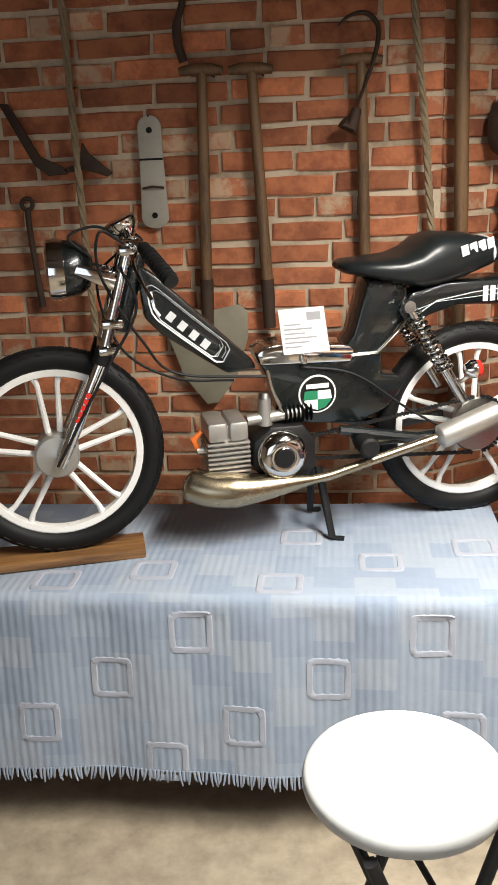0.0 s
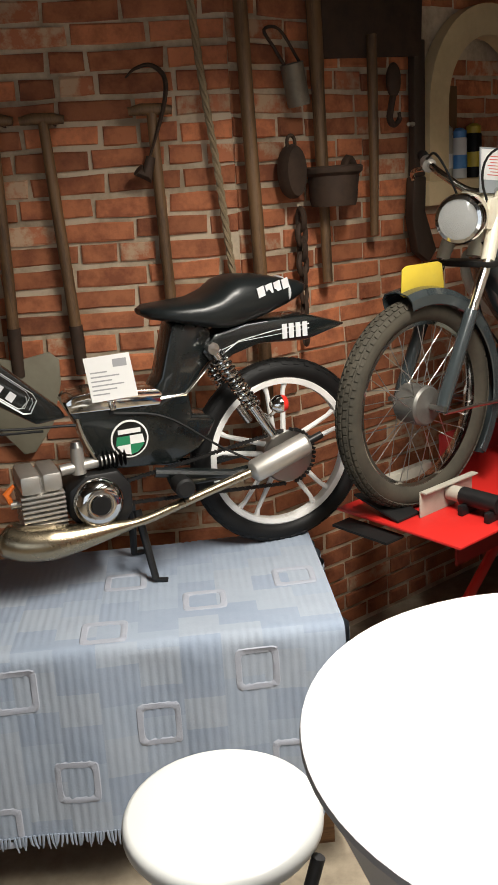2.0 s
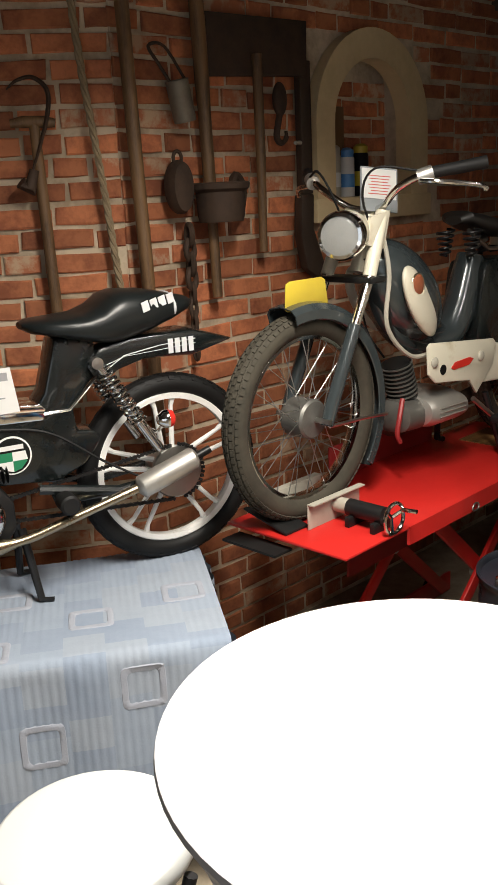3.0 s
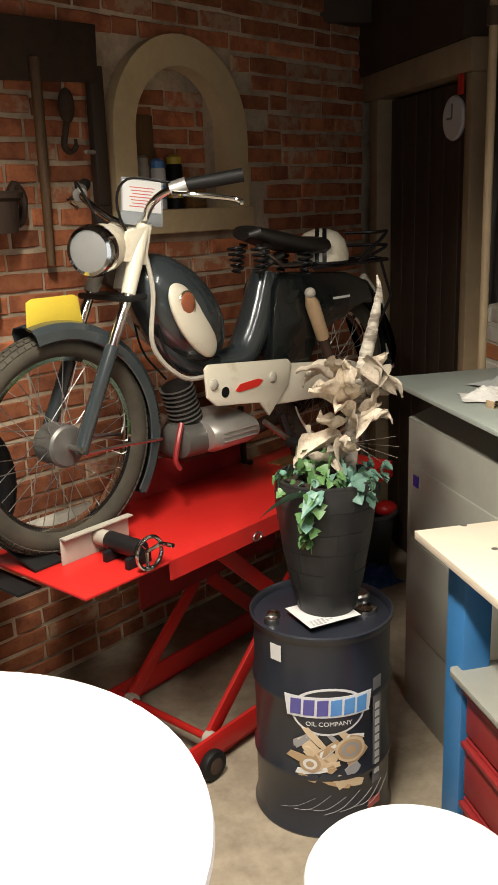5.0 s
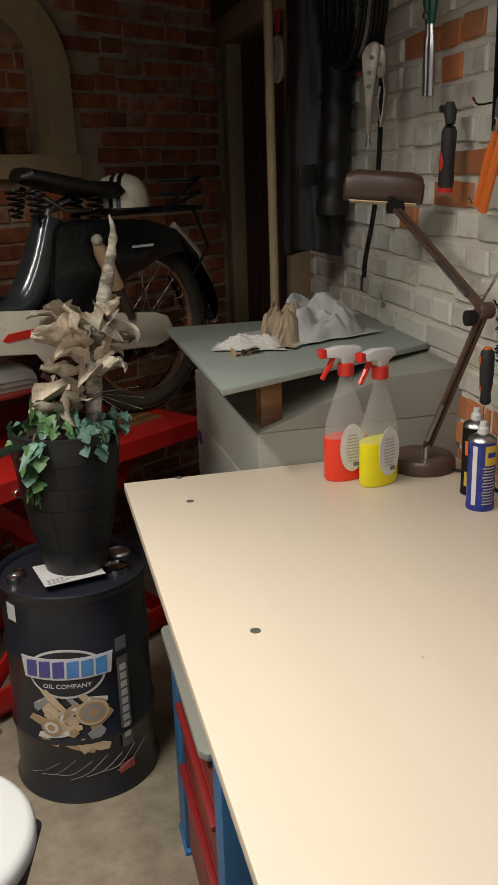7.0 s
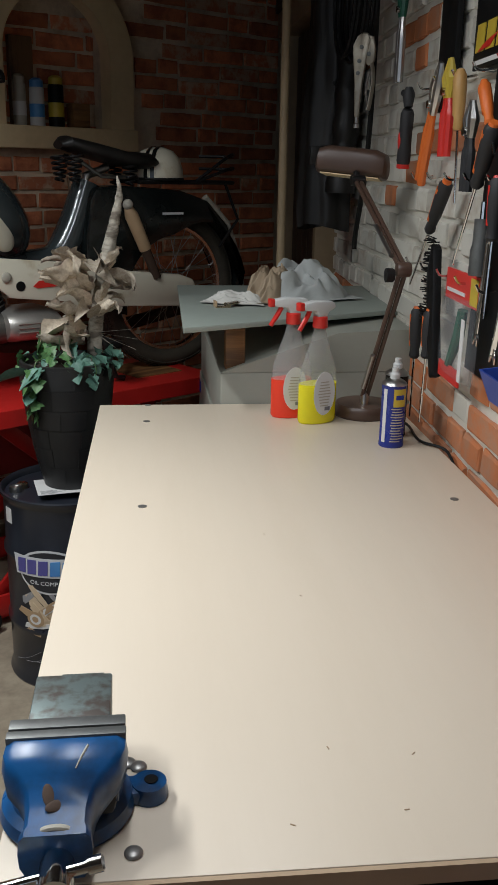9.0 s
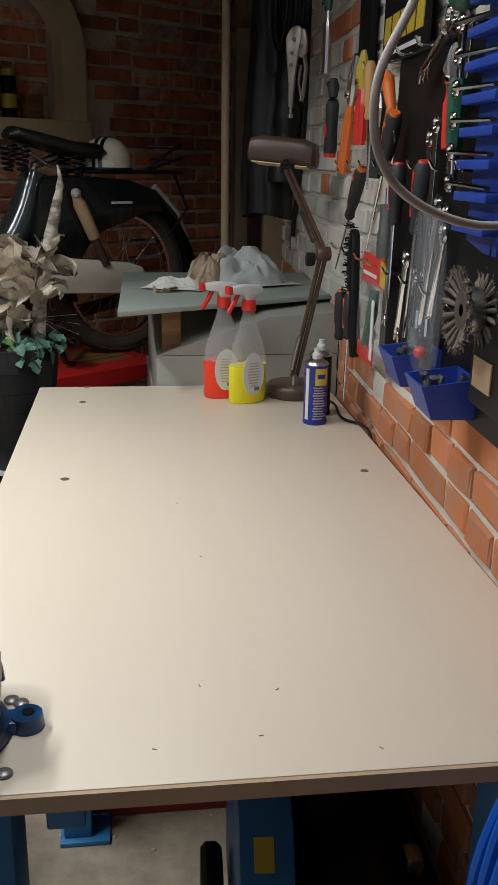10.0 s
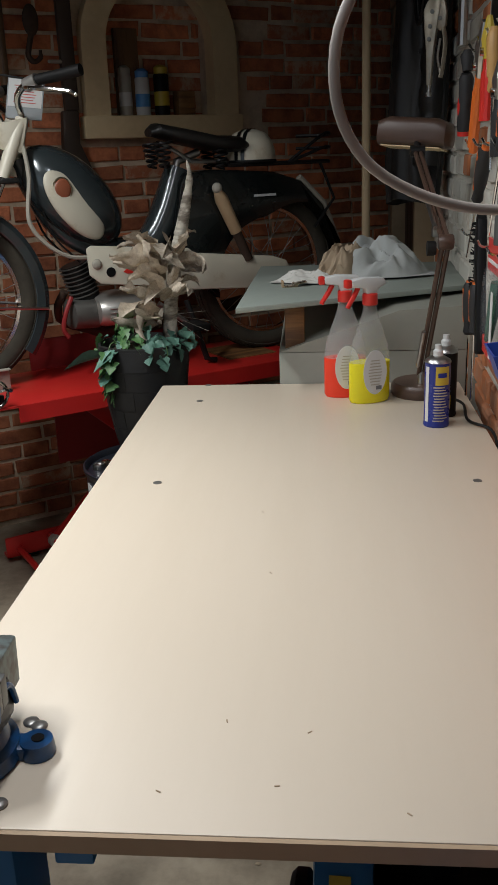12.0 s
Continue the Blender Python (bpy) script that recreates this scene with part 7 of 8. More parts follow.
part("shoulder", lathe([(0.0265, 0.141), (0.0245, 0.147), (0.016, 0.153), (0.0125, 0.155), (0, 0.155)], 28), "steel", sc)
part("nozzle", lathe([(0, 0.154), (0.0105, 0.154), (0.0105, 0.165), (0.007, 0.169), (0.007, 0.178), (0, 0.179)], 16), "white_plastic", sc, "white nozzle")
part("band", can_patch(-2.9, -1.7, 0.085, 0.115, 0.0261), "orange", sc, "orange printed band")
part("band", can_patch(-2.9, -1.2, 0.02, 0.05, 0.0261), "yellow", sc)

dl = thing("desk_lamp", pose(2.378, 0.88, 0.9), "brown articulated desk lamp standing on the workbench", "desk lamp")
part("base", lathe([(0, 0), (0.07, 0), (0.073, 0.005), (0.072, 0.024), (0.066, 0.031), (0.02, 0.034), (0, 0.034)], 44), "brown_lamp", dl)
FOOT, ELBOW, TOP = Vector((-0.005, -0.03, 0.055)), Vector((0.014, -0.215, 0.376)), Vector((-0.004, 0.16, 0.552))
part("pivot", lathe([(0, 0.03), (0.010, 0.03), (0.010, 0.06), (0.006, 0.066), (0, 0.066)], 14, pose(-0.005, -0.03, 0)), "steel", dl)
for o in (-0.006, 0.006):
    sd = Vector((o, 0, 0))
    part("lower_arm", tube([FOOT + sd, ELBOW + sd], 0.0055, 8), "brown_lamp", dl)
    part("upper_arm", tube([ELBOW + sd, TOP + sd], 0.0055, 8), "brown_lamp", dl)
for a, b, t0, t1 in ((FOOT, ELBOW, 0.08, 0.36), (ELBOW, TOP, 0.14, 0.46)):
    base = Vector((-0.014, -0.012, 0))
    part("spring", tube([a.lerp(b, t0 + (t1 - t0) * k / 60) + base for k in range(61)], [0.0046 if k % 2 else 0.0054 for k in range(61)], 8), "steel", dl, "bright tension spring")
part("elbow", lathe([(0, -0.015), (0.014, -0.015), (0.016, -0.012), (0.016, 0.012), (0.014, 0.015), (0, 0.015)], 20, Matrix.Translation(ELBOW) @ Matrix.Rotation(radians(90), 4, "Y")), "brown_lamp", dl)
part("knob", lathe([(0, 0), (0.013, 0), (0.015, 0.004), (0.015, 0.018), (0, 0.02)], 14, Matrix.Translation(ELBOW + Vector((-0.02, 0.0, -0.012))) @ Matrix.Rotation(radians(-90), 4, "Y")), "black_rubber", dl)
HEAD = pose(0.0, 0.235, 0.590, -6, 5, -24)
shade = loft([(-0.09, -0.006, 0.03, 0.02, 0.8), (-0.084, 0.0, 0.046, 0.030, 0.6), (-0.06, 0.004, 0.052, 0.034, 0.5), (0.06, 0.004, 0.052, 0.034, 0.5), (0.084, 0.0, 0.046, 0.030, 0.6), (0.09, -0.006, 0.03, 0.02, 0.8)], 32)
shade.transform(HEAD)
part("shade", shade, "brown_lamp", dl, "brown oblong lamp head")
part("tube_window", boxm(-0.074, -0.04, -0.032, 0.074, 0.04, -0.0295, HEAD), "frame_cream", dl, "unlit lamp opening")
part("joint", lathe([(0, -0.017), (0.013, -0.017), (0.013, 0.017), (0, 0.017)], 16, Matrix.Translation(TOP) @ Matrix.Rotation(radians(90), 4, "Y")), "black_steel", dl)
part("bracket", tube([TOP, TOP + Vector((0.002, 0.03, 0.02)), TOP + Vector((0.004, 0.06, 0.03))], 0.008, 10), "black_steel", dl)
part("cord", tube(curve_pts([(0.05, -0.05, 0.006), (0.08, -0.11, 0.004), (0.07, -0.24, 0.004), (0.105, -0.31, 0.004), (0.108, -0.38, -0.02)], 24), 0.0032, 6), "black_rubber", dl, "black cord")

# bench vise
VISE = pose(1.766, -0.455, 0.9) @ Matrix.Scale(0.82, 4)
vise = thing("bench_vise", VISE, "worn blue cast iron bench vise bolted to the workbench", "vise")
part("base", lathe([(0, 0), (0.072, 0), (0.075, 0.006), (0.072, 0.02), (0.062, 0.026), (0.057, 0.04), (0.052, 0.046), (0, 0.046)], 40, pose(-0.004, -0.022, 0)), "vise_blue", vise)
for a in (2, 108):
    ar = radians(a)
    lg = part("lug", lathe([(0, 0), (0.021, 0), (0.022, 0.004), (0.020, 0.02), (0, 0.022)], 22, pose(0.088 * math.cos(ar), -0.012 + 0.088 * math.sin(ar), 0)), "vise_blue", vise)
    part("lug_web", boxm(0.04, -0.017, 0, 0.08, 0.017, 0.018, pose(0, -0.012, 0, 0, 0, a)), "vise_blue", vise, bevel=0.004)
    # black disc paints the shade inside the bolt hole
    part("bolt_hole_disc", lathe([(0, 0.0222), (0.008, 0.0222), (0.008, 0.0228), (0, 0.0228)], 16, pose(0.09 * math.cos(ar), -0.012 + 0.09 * math.sin(ar), 0)), "board_black", lg)
for x, y in ((0.062, 0.05), (0.075, 0.042), (0.07, -0.10)):
    part("carriage_bolt", blob((x, y, 0.002), (0.0105, 0.0105, 0.0042), 16, 8), "screw", vise, "round steel bolt head")
part("anvil", slab([(-0.048, 0.046), (0.044, 0.046), (0.046, 0.112), (-0.044, 0.112)], -0.012, 0.078), "anvil_patina", vise, "anvil with a mottled teal and brown patina", bevel=0.003)
part("anvil_step", boxm(-0.016, 0.078, 0.05, 0.036, 0.094, 0.103), "anvil_patina", vise, bevel=0.002)
part("rear_jaw", slab([(-0.062, 0.075), (0.062, 0.075), (0.063, 0.114), (-0.063, 0.114)], -0.03, -0.012), "worn_steel", vise, bevel=0.0015)
part("front_jaw", slab([(-0.063, 0.075), (0.063, 0.075), (0.064, 0.114), (-0.064, 0.114)], -0.047, -0.033), "worn_steel", vise, bevel=0.0015)
# black strip puts the shade of the slit into colour
part("jaw_gap_shade", boxm(-0.06, -0.034, 0.076, 0.06, -0.029, 0.1105), "board_black", vise, "black strip drawn as the shaded slit between the jaws")
bm = bmesh.new()
rows = []
for y, w, z0, z1 in ((-0.047, 0.066, 0.055, 0.111), (-0.062, 0.066, 0.05, 0.110), (-0.076, 0.060, 0.045, 0.104), (-0.086, 0.047, 0.036, 0.096), (-0.098, 0.038, 0.026, 0.088), (-0.115, 0.034, 0.018, 0.078), (-0.128, 0.034, 0.014, 0.070), (-0.134, 0.037, 0.012, 0.069), (-0.14, 0.037, 0.012, 0.066)):
    rows.append([bm.verts.new((sx * w * wx - 0.006 * (-y - 0.047) / 0.09, y, z0 + (z1 - z0) * t)) for sx, wx, t in ((-1, 0.75, 0), (-1, 0.97, 0.3), (-1, 1, 0.6), (-1, 0.96, 0.9), (-1, 0.82, 1), (1, 0.82, 1), (1, 0.96, 0.9), (1, 1, 0.6), (1, 0.97, 0.3), (1, 0.75, 0))])
for a, b in zip(rows, rows[1:]):
    for k in range(10):
        bm.faces.new((a[k], a[(k + 1) % 10], b[(k + 1) % 10], b[k]))
bm.faces.new(rows[0])
bm.faces.new(list(reversed(rows[-1])))
bmesh.ops.recalc_face_normals(bm, faces=bm.faces)
part("sliding_body", bm, "vise_blue", vise, "blue painted front body with chipped paint")
part("rust_chip", blob((0, 0, 0), (0.0065, 0.013, 0.0014), 16, 8, pose(-0.014, -0.104, 0.0843, 31, 0, 14)), "rust", vise, "bare rusty chip")
part("rust_chip", blob((0, 0, 0), (0.012, 0.006, 0.0013), 16, 8, pose(-0.006, -0.113, 0.0790, 31, 0, 25)), "rust", vise, "bare rusty chip")
part("scratch", tube([(0.024, -0.06, 0.1105), (0.018, -0.072, 0.1065), (0.012, -0.083, 0.0995)], [0.0016, 0.0012, 0.0008], 6), "zinc", vise, "pale scratch in the paint")
part("worn_band", tube([(0.031 * math.cos(a) - 0.006, -0.133, 0.040 + 0.029 * math.sin(a)) for a in [math.pi * (0.08 + 0.84 * k / 14) for k in range(15)]], 0.0036, 8), "zinc", vise, "worn pale rim")
# black here stands in for shaded slots at the vise's right side
part("swivel_body", slab([(-0.03, 0.03), (0.05, 0.03), (0.054, 0.05), (0.05, 0.085), (-0.03, 0.085)], -0.075, 0.03), "black_steel", vise, "swivel body coloured black for the shade beneath the jaw", bevel=0.006)
part("casting_rib", tube(curve_pts([(0.051, -0.07, 0.045), (0.0525, -0.04, 0.083), (0.0545, 0.01, 0.083), (0.056, 0.025, 0.05)], 16), 0.004, 8), "vise_blue", vise)
part("slide", boxm(-0.03, -0.138, 0.02, 0.022, 0.02, 0.06), "black_steel", vise, bevel=0.004)
part("neck", lathe([(0.05, 0.04), (0.044, 0.07), (0, 0.07)], 24), "vise_blue", vise)
part("screw_head", tube([(-0.004, -0.138, 0.036), (-0.004, -0.145, 0.036), (-0.004, -0.185, 0.034)], [0.014, 0.017, 0.019], 20), "chrome", vise)
part("handle", tube([(0.034, -0.165, 0.05), (-0.13, -0.165, 0.012)], 0.0062, 12), "chrome", vise, "steel tommy bar")
part("handle_end", tube([(0.028, -0.165, 0.0486), (0.042, -0.165, 0.052)], [0.0085, 0.0085], 14), "chrome", vise)

# ---- tool board on the limewashed wall ----
W3 = WALL_3 @ pose(2.3, 0, 0)       # x = -y of the world, so tools use u = -y


def on_board(name, y, z, label, category, group="tools on the board", off=0.0):
    return thing(name, W3 @ pose(-y, -off, z), label, category, group)


tb = thing("tool_board", W3 @ pose(0, 0, 0), "black perforated tool board on the wall", "tool board")
part("panel", slab([(-0.50, 1.10), (1.2, 1.10), (1.2, 1.655), (-0.47, 1.655)], -0.018, -0.006), "board_black", tb, bevel=0.002)
part("top_rail", boxm(-0.52, -0.024, 1.652, 1.2, -0.006, 1.662), "black_steel", tb, bevel=0.001)
part("side_strip", boxm(-0.86, -0.02, 1.60, -0.74, -0.006, 2.2), "board_black", tb, bevel=0.002)
for k in range(9):
    for j in range(3):
        part("hook", tube(curve_pts([(-0.86 + k * 0.13, -0.012, 1.655 - j * 0.19), (-0.86 + k * 0.13, -0.05, 1.65 - j * 0.19), (-0.86 + k * 0.13, -0.062, 1.664 - j * 0.19)], 6), 0.0028, 5), "chrome", tb, "wire tool hook")
sg = on_board("shop_sign", 0.43, 1.66, "black sign with yellow and red print on the tool board", "sign")
part("plate", boxm(-0.16, -0.026, 0, 0.16, -0.02, 0.13), "board_black", sg, bevel=0.001)
for k in range(5):
    part("yellow_block", slab([(-0.145 + k * 0.058, 0.03), (-0.10 + k * 0.058, 0.03), (-0.094 + k * 0.058, 0.078), (-0.139 + k * 0.058, 0.078)], -0.028, -0.0262), "yellow", sg, smooth=False)
part("red_flash", slab([(-0.13, 0.03), (-0.06, 0.034), (-0.02, 0.052), (-0.08, 0.044)], -0.0295, -0.0282), "red_plastic", sg, smooth=False)
part("white_bar", boxm(-0.14, -0.028, 0.008, 0.12, -0.0262, 0.016), "paper", sg, smooth=False)


def screwdriver(y, z, dy, ln_h, ln_b, r, key, key2, label):
    """Hangs from (y, z); leans by dy over its whole length."""
    s = on_board("screwdriver", y, z, label, "screwdriver")
    tot = ln_h + ln_b
    d = lambda t: (-dy * t / tot, -0.05, -t)
    part("handle", tube([d(0), d(ln_h * 0.06), d(ln_h * 0.3), d(ln_h * 0.62), d(ln_h * 0.82), d(ln_h * 0.95), d(ln_h)], [r * 0.7, r, r * 1.05, r * 0.95, r * 0.72, r * 0.85, r * 0.6], 12), key, s)
    part("grip_inlay", tube([(d(ln_h * 0.12)[0] - 0.003, -0.05 - r * 0.45, -ln_h * 0.12), (d(ln_h * 0.75)[0] - 0.003, -0.05 - r * 0.35, -ln_h * 0.75)], [r * 0.66, r * 0.55], 10), key2, s)
    part("end_cap", tube([d(-0.004), d(0.004)], [r * 0.6, r * 0.8], 12), key2, s)
    part("blade", tube([d(ln_h * 0.98), d(tot)], [0.0032, 0.0026], 8), "chrome", s)
    return s


screwdriver(0.615, 1.456, 0.235, 0.105, 0.128, 0.0145, "grip_grey", "orange", "black and orange screwdriver hanging askew on the tool board")
screwdriver(0.36, 1.553, 0.17, 0.103, 0.15, 0.0155, "grip_grey", "orange", "large black and orange screwdriver on the tool board")
screwdriver(0.31, 1.467, 0.01, 0.105, 0.135, 0.0145, "grip_grey", "red_plastic", "black screwdriver with red cap on the tool board")
screwdriver(0.151, 1.470, 0.047, 0.113, 0.18, 0.0145, "grip_grey", "red_plastic", "black screwdriver with red cap on the tool board")
screwdriver(0.767, 1.178, 0.0, 0.115, 0.14, 0.0145, "grip_grey", "orange", "black and orange screwdriver low on the wall")
screwdriver(0.66, 1.189, 0.02, 0.105, 0.15, 0.0145, "grip_grey", "orange", "black and orange screwdriver low on the wall")
screwdriver(0.583, 1.659, -0.03, 0.107, 0.136, 0.0125, "file_wood", "file_wood", "file with a wooden handle on the tool board")
screwdriver(0.434, 1.625, -0.086, 0.07, 0.05, 0.011, "orange", "orange", "orange handled tool on the tool board")
ratchet = on_board("torque_handle", 0.99, 1.66, "black ratchet handle with a red inlay on the wall", "ratchet")
part("head", tube([(0, -0.05, 0.005), (0, -0.05, -0.012), (0.004, -0.05, -0.04)], [0.008, 0.015, 0.010], 12), "grip_grey", ratchet)
part("side_drive", tube([(0.0, -0.05, -0.012), (-0.03, -0.055, -0.006)], 0.008, 10), "grip_grey", ratchet)
part("grip", tube([(0.004, -0.05, -0.045), (0.0, -0.05, -0.055), (-0.006, -0.05, -0.11), (-0.01, -0.05, -0.16), (-0.011, -0.05, -0.172)], [0.012, 0.0165, 0.0155, 0.017, 0.014], 16), "grip_grey", ratchet, "black moulded grip")
part("inlay", blob((-0.006, -0.061, -0.115), (0.008, 0.007, 0.027), 16, 10), "red_plastic", ratchet, "red oval inlay")
part("end_cap", tube([(-0.011, -0.05, -0.168), (-0.012, -0.05, -0.178)], 0.0155, 14), "red_plastic", ratchet)
driver = on_board("nut_driver", -0.03, 1.58, "green handled nut driver with a steel shaft on the board", "nut driver")
part("handle", tube([(0, -0.06, 0.0), (0, -0.06, -0.012), (0, -0.06, -0.05), (0, -0.06, -0.09)], [0.012, 0.0155, 0.0145, 0.0125], 8), "green_dark", driver)
part("socket", tube([(0, -0.06, -0.088), (0.0, -0.06, -0.115), (0.002, -0.06, -0.15)], [0.0085, 0.0085, 0.007], 12), "chrome", driver)
part("shaft", tube([(0, -0.06, 0.0), (-0.004, -0.06, 0.09)], 0.0055, 10), "chrome", driver)
part("knob", blob((-0.004, -0.06, 0.105), (0.030, 0.024, 0.022), 20, 12), "green_dark", driver, "dark green ball knob")
for y, z, h, r in ((0.39, 1.395, 0.10, 0.017), (0.085, 1.20, 0.05, 0.014), (0.14, 1.205, 0.045, 0.012)):
    sk = on_board("steel_socket", y, z - h, "dull steel socket hanging on the tool board", "socket")
    part("barrel", lathe([(r * 0.6, 0.004), (r, 0), (r, h * 0.45), (r * 0.82, h * 0.55), (r * 0.82, h), (r * 0.5, h)], 20, pose(0, -0.045, 0), cap=False), "worn_steel", sk)
    part("drive", tube([(0, -0.045, h * 0.98), (0, -0.045, h + 0.03)], 0.005, 8), "chrome", sk)


def pliers(y, z, ln, key, label, steel="steel", spread=0.02, lean=0.0, off=0.0):
    p = thing("pliers", W3 @ pose(-y, -off, z, 0, lean, 0), label, "pliers", "tools on the board")
    f = -1
    for s in (-1, 1):
        part("handle", tube(curve_pts([(s * 0.008, -0.05, f * ln * 0.38), (s * spread, -0.05, f * ln * 0.6), (s * spread * 0.9, -0.05, f * ln)], 10), [0.007] * 4 + [0.0095] * 7, 8), key, p)
        part("jaw", tube([(s * 0.004, -0.05, 0), (s * 0.015, -0.05, f * ln * 0.2), (s * 0.008, -0.05, f * ln * 0.4)], [0.005, 0.012, 0.008], 8), steel, p)
    part("rivet", lathe([(0, 0), (0.008, 0), (0.008, 0.02), (0, 0.02)], 12, Matrix.Translation((0, -0.045, f * ln * 0.33)) @ AX), "chrome", p)
    return p


pliers(1.11, 1.93, 0.245, "steel", "slip joint pliers with green grips on the wall", "green_dark", 0.012)
pliers(0.725, 1.69, 0.26, "orange", "orange handled long nose pliers on the wall", "steel", 0.014, 24)
pliers(0.655, 1.69, 0.185, "red_plastic", "red and yellow insulated pliers on the tool board", "yellow", 0.018)
pliers(0.035, 1.63, 0.14, "red_plastic", "red handled pliers on the tool board", "steel", 0.015, -6)
pliers(0.49, 1.60, 0.16, "grip_grey", "dark handled pliers on the tool board", "steel", 0.013)
# locking pliers on a nail: curved upper jaw, rivets, adjusting screw and release lever
lp = thing("locking_pliers", W3 @ pose(-1.34, -0.09, 1.615, 0, 0, 68) @ Matrix.Scale(0.86, 4), "tarnished chrome locking pliers hanging before the limewashed wall", "pliers", "tools on the board")
part("upper_handle", slab([(-0.028, 0.235), (-0.012, 0.248), (0.006, 0.246), (0.014, 0.225), (0.004, 0.17), (-0.006, 0.10), (-0.012, 0.0), (-0.026, 0.0), (-0.03, 0.10), (-0.038, 0.17), (-0.04, 0.21)], -0.012, 0.006), "tin_bright", lp, bevel=0.003)
part("lower_jaw", slab([(0.006, 0.24), (0.024, 0.236), (0.032, 0.20), (0.03, 0.165), (0.012, 0.15), (0.0, 0.16), (0.008, 0.20)], -0.010, 0.004), "tin_bright", lp, bevel=0.003)
part("lower_handle", tube(curve_pts([(0.018, -0.004, 0.17), (0.028, -0.004, 0.12), (0.022, -0.004, 0.05), (0.016, -0.004, 0.02)], 14), 0.0075, 10, flat=0.6), "tin_bright", lp)
part("release_lever", tube(curve_pts([(0.012, -0.004, 0.13), (0.006, -0.004, 0.08), (0.014, -0.004, 0.035)], 10), 0.004, 8), "steel", lp)
part("adjusting_screw", tube([(-0.019, -0.003, 0.004), (-0.019, -0.003, -0.018), (-0.019, -0.003, -0.02), (-0.019, -0.003, -0.032)], [0.006, 0.006, 0.0095, 0.0095], 14), "steel", lp)
for u, z in ((-0.012, 0.205), (0.012, 0.185), (-0.018, 0.165), (-0.02, 0.13)):
    part("rivet", lathe([(0, 0), (0.0065, 0), (0.0065, 0.003), (0, 0.0035)], 14, Matrix.Translation((u, -0.012, z)) @ AX), "worn_steel", lp)
part("nail", tube([(-0.01, 0.09, 0.255), (-0.012, -0.015, 0.245)], 0.0025, 6), "rust", lp)


def wrench(y, z, dy, ln, w, label):
    s = on_board("spanner", y, z, label, "spanner")
    part("shank", tube([(0, -0.04, 0), (-dy, -0.04, -ln)], 0.0055 * w, 8, flat=0.6), "chrome", s)
    part("ring", tube([(0.011 * w * math.cos(a), -0.04, 0.008 + 0.011 * w * math.sin(a)) for a in [2 * math.pi * k / 16 for k in range(16)]], 0.004 * w, 6, closed=True), "chrome", s)
    part("jaw", slab([(-dy + c * 0.012 * w, -ln + e * 0.012 * w) for c, e in ((-0.6, 0.8), (-1.1, 0), (-0.9, -1.1), (-0.35, -0.3), (0.35, -0.3), (0.9, -1.1), (1.1, 0), (0.6, 0.8))], -0.043, -0.037), "chrome", s, bevel=0.001)
    return s


for y, z, dy, ln, w in ((0.06, 1.665, 0.15, 0.05, 1.3), (0.10, 1.67, 0.13, 0.06, 1.2), (0.16, 1.50, -0.02, 0.2, 1.0), (0.13, 1.52, 0.0, 0.22, 1.0), (0.25, 1.30, 0.03, 0.13, 1.2), (0.05, 1.36, 0.06, 0.2, 1.2), (0.09, 1.40, 0.05, 0.2, 1.1), (0.19, 1.28, 0.0, 0.12, 1.0), (0.03, 1.74, 0.02, 0.2, 1.1), (0.0, 1.70, 0.015, 0.18, 1.0), (0.36, 1.36, 0.02, 0.18, 1.0)):
    wrench(y, z, dy, ln, w, "chrome spanner hanging on the tool board")
rk = on_board("spanner_rack", -0.115, 1.37, "blue plastic rack holding a row of chrome spanners", "spanner rack")
part("rack", slab([(-0.02, 0.0), (0.10, -0.02), (0.12, 0.40), (0.0, 0.42)], -0.055, -0.035), "blue_bin", rk, bevel=0.003)
for k in range(10):
    part("slot_rib", boxm(-0.025, -0.075, 0.012 + k * 0.04, 0.10, -0.05, 0.024 + k * 0.04), "blue_bin", rk, bevel=0.002)
    part("spanner", tube([(-0.045, -0.075, 0.034 + k * 0.04), (0.09, -0.07, 0.03 + k * 0.04)], [0.006 + 0.0004 * k, 0.005], 8, flat=0.6), "chrome", rk, "chrome spanner in the rack")
    part("spanner_ring", tube([(-0.052 + 0.009 * math.cos(a), -0.075, 0.034 + k * 0.04 + 0.009 * math.sin(a)) for a in [2 * math.pi * q / 12 for q in range(12)]], 0.0035, 6, closed=True), "chrome", rk)


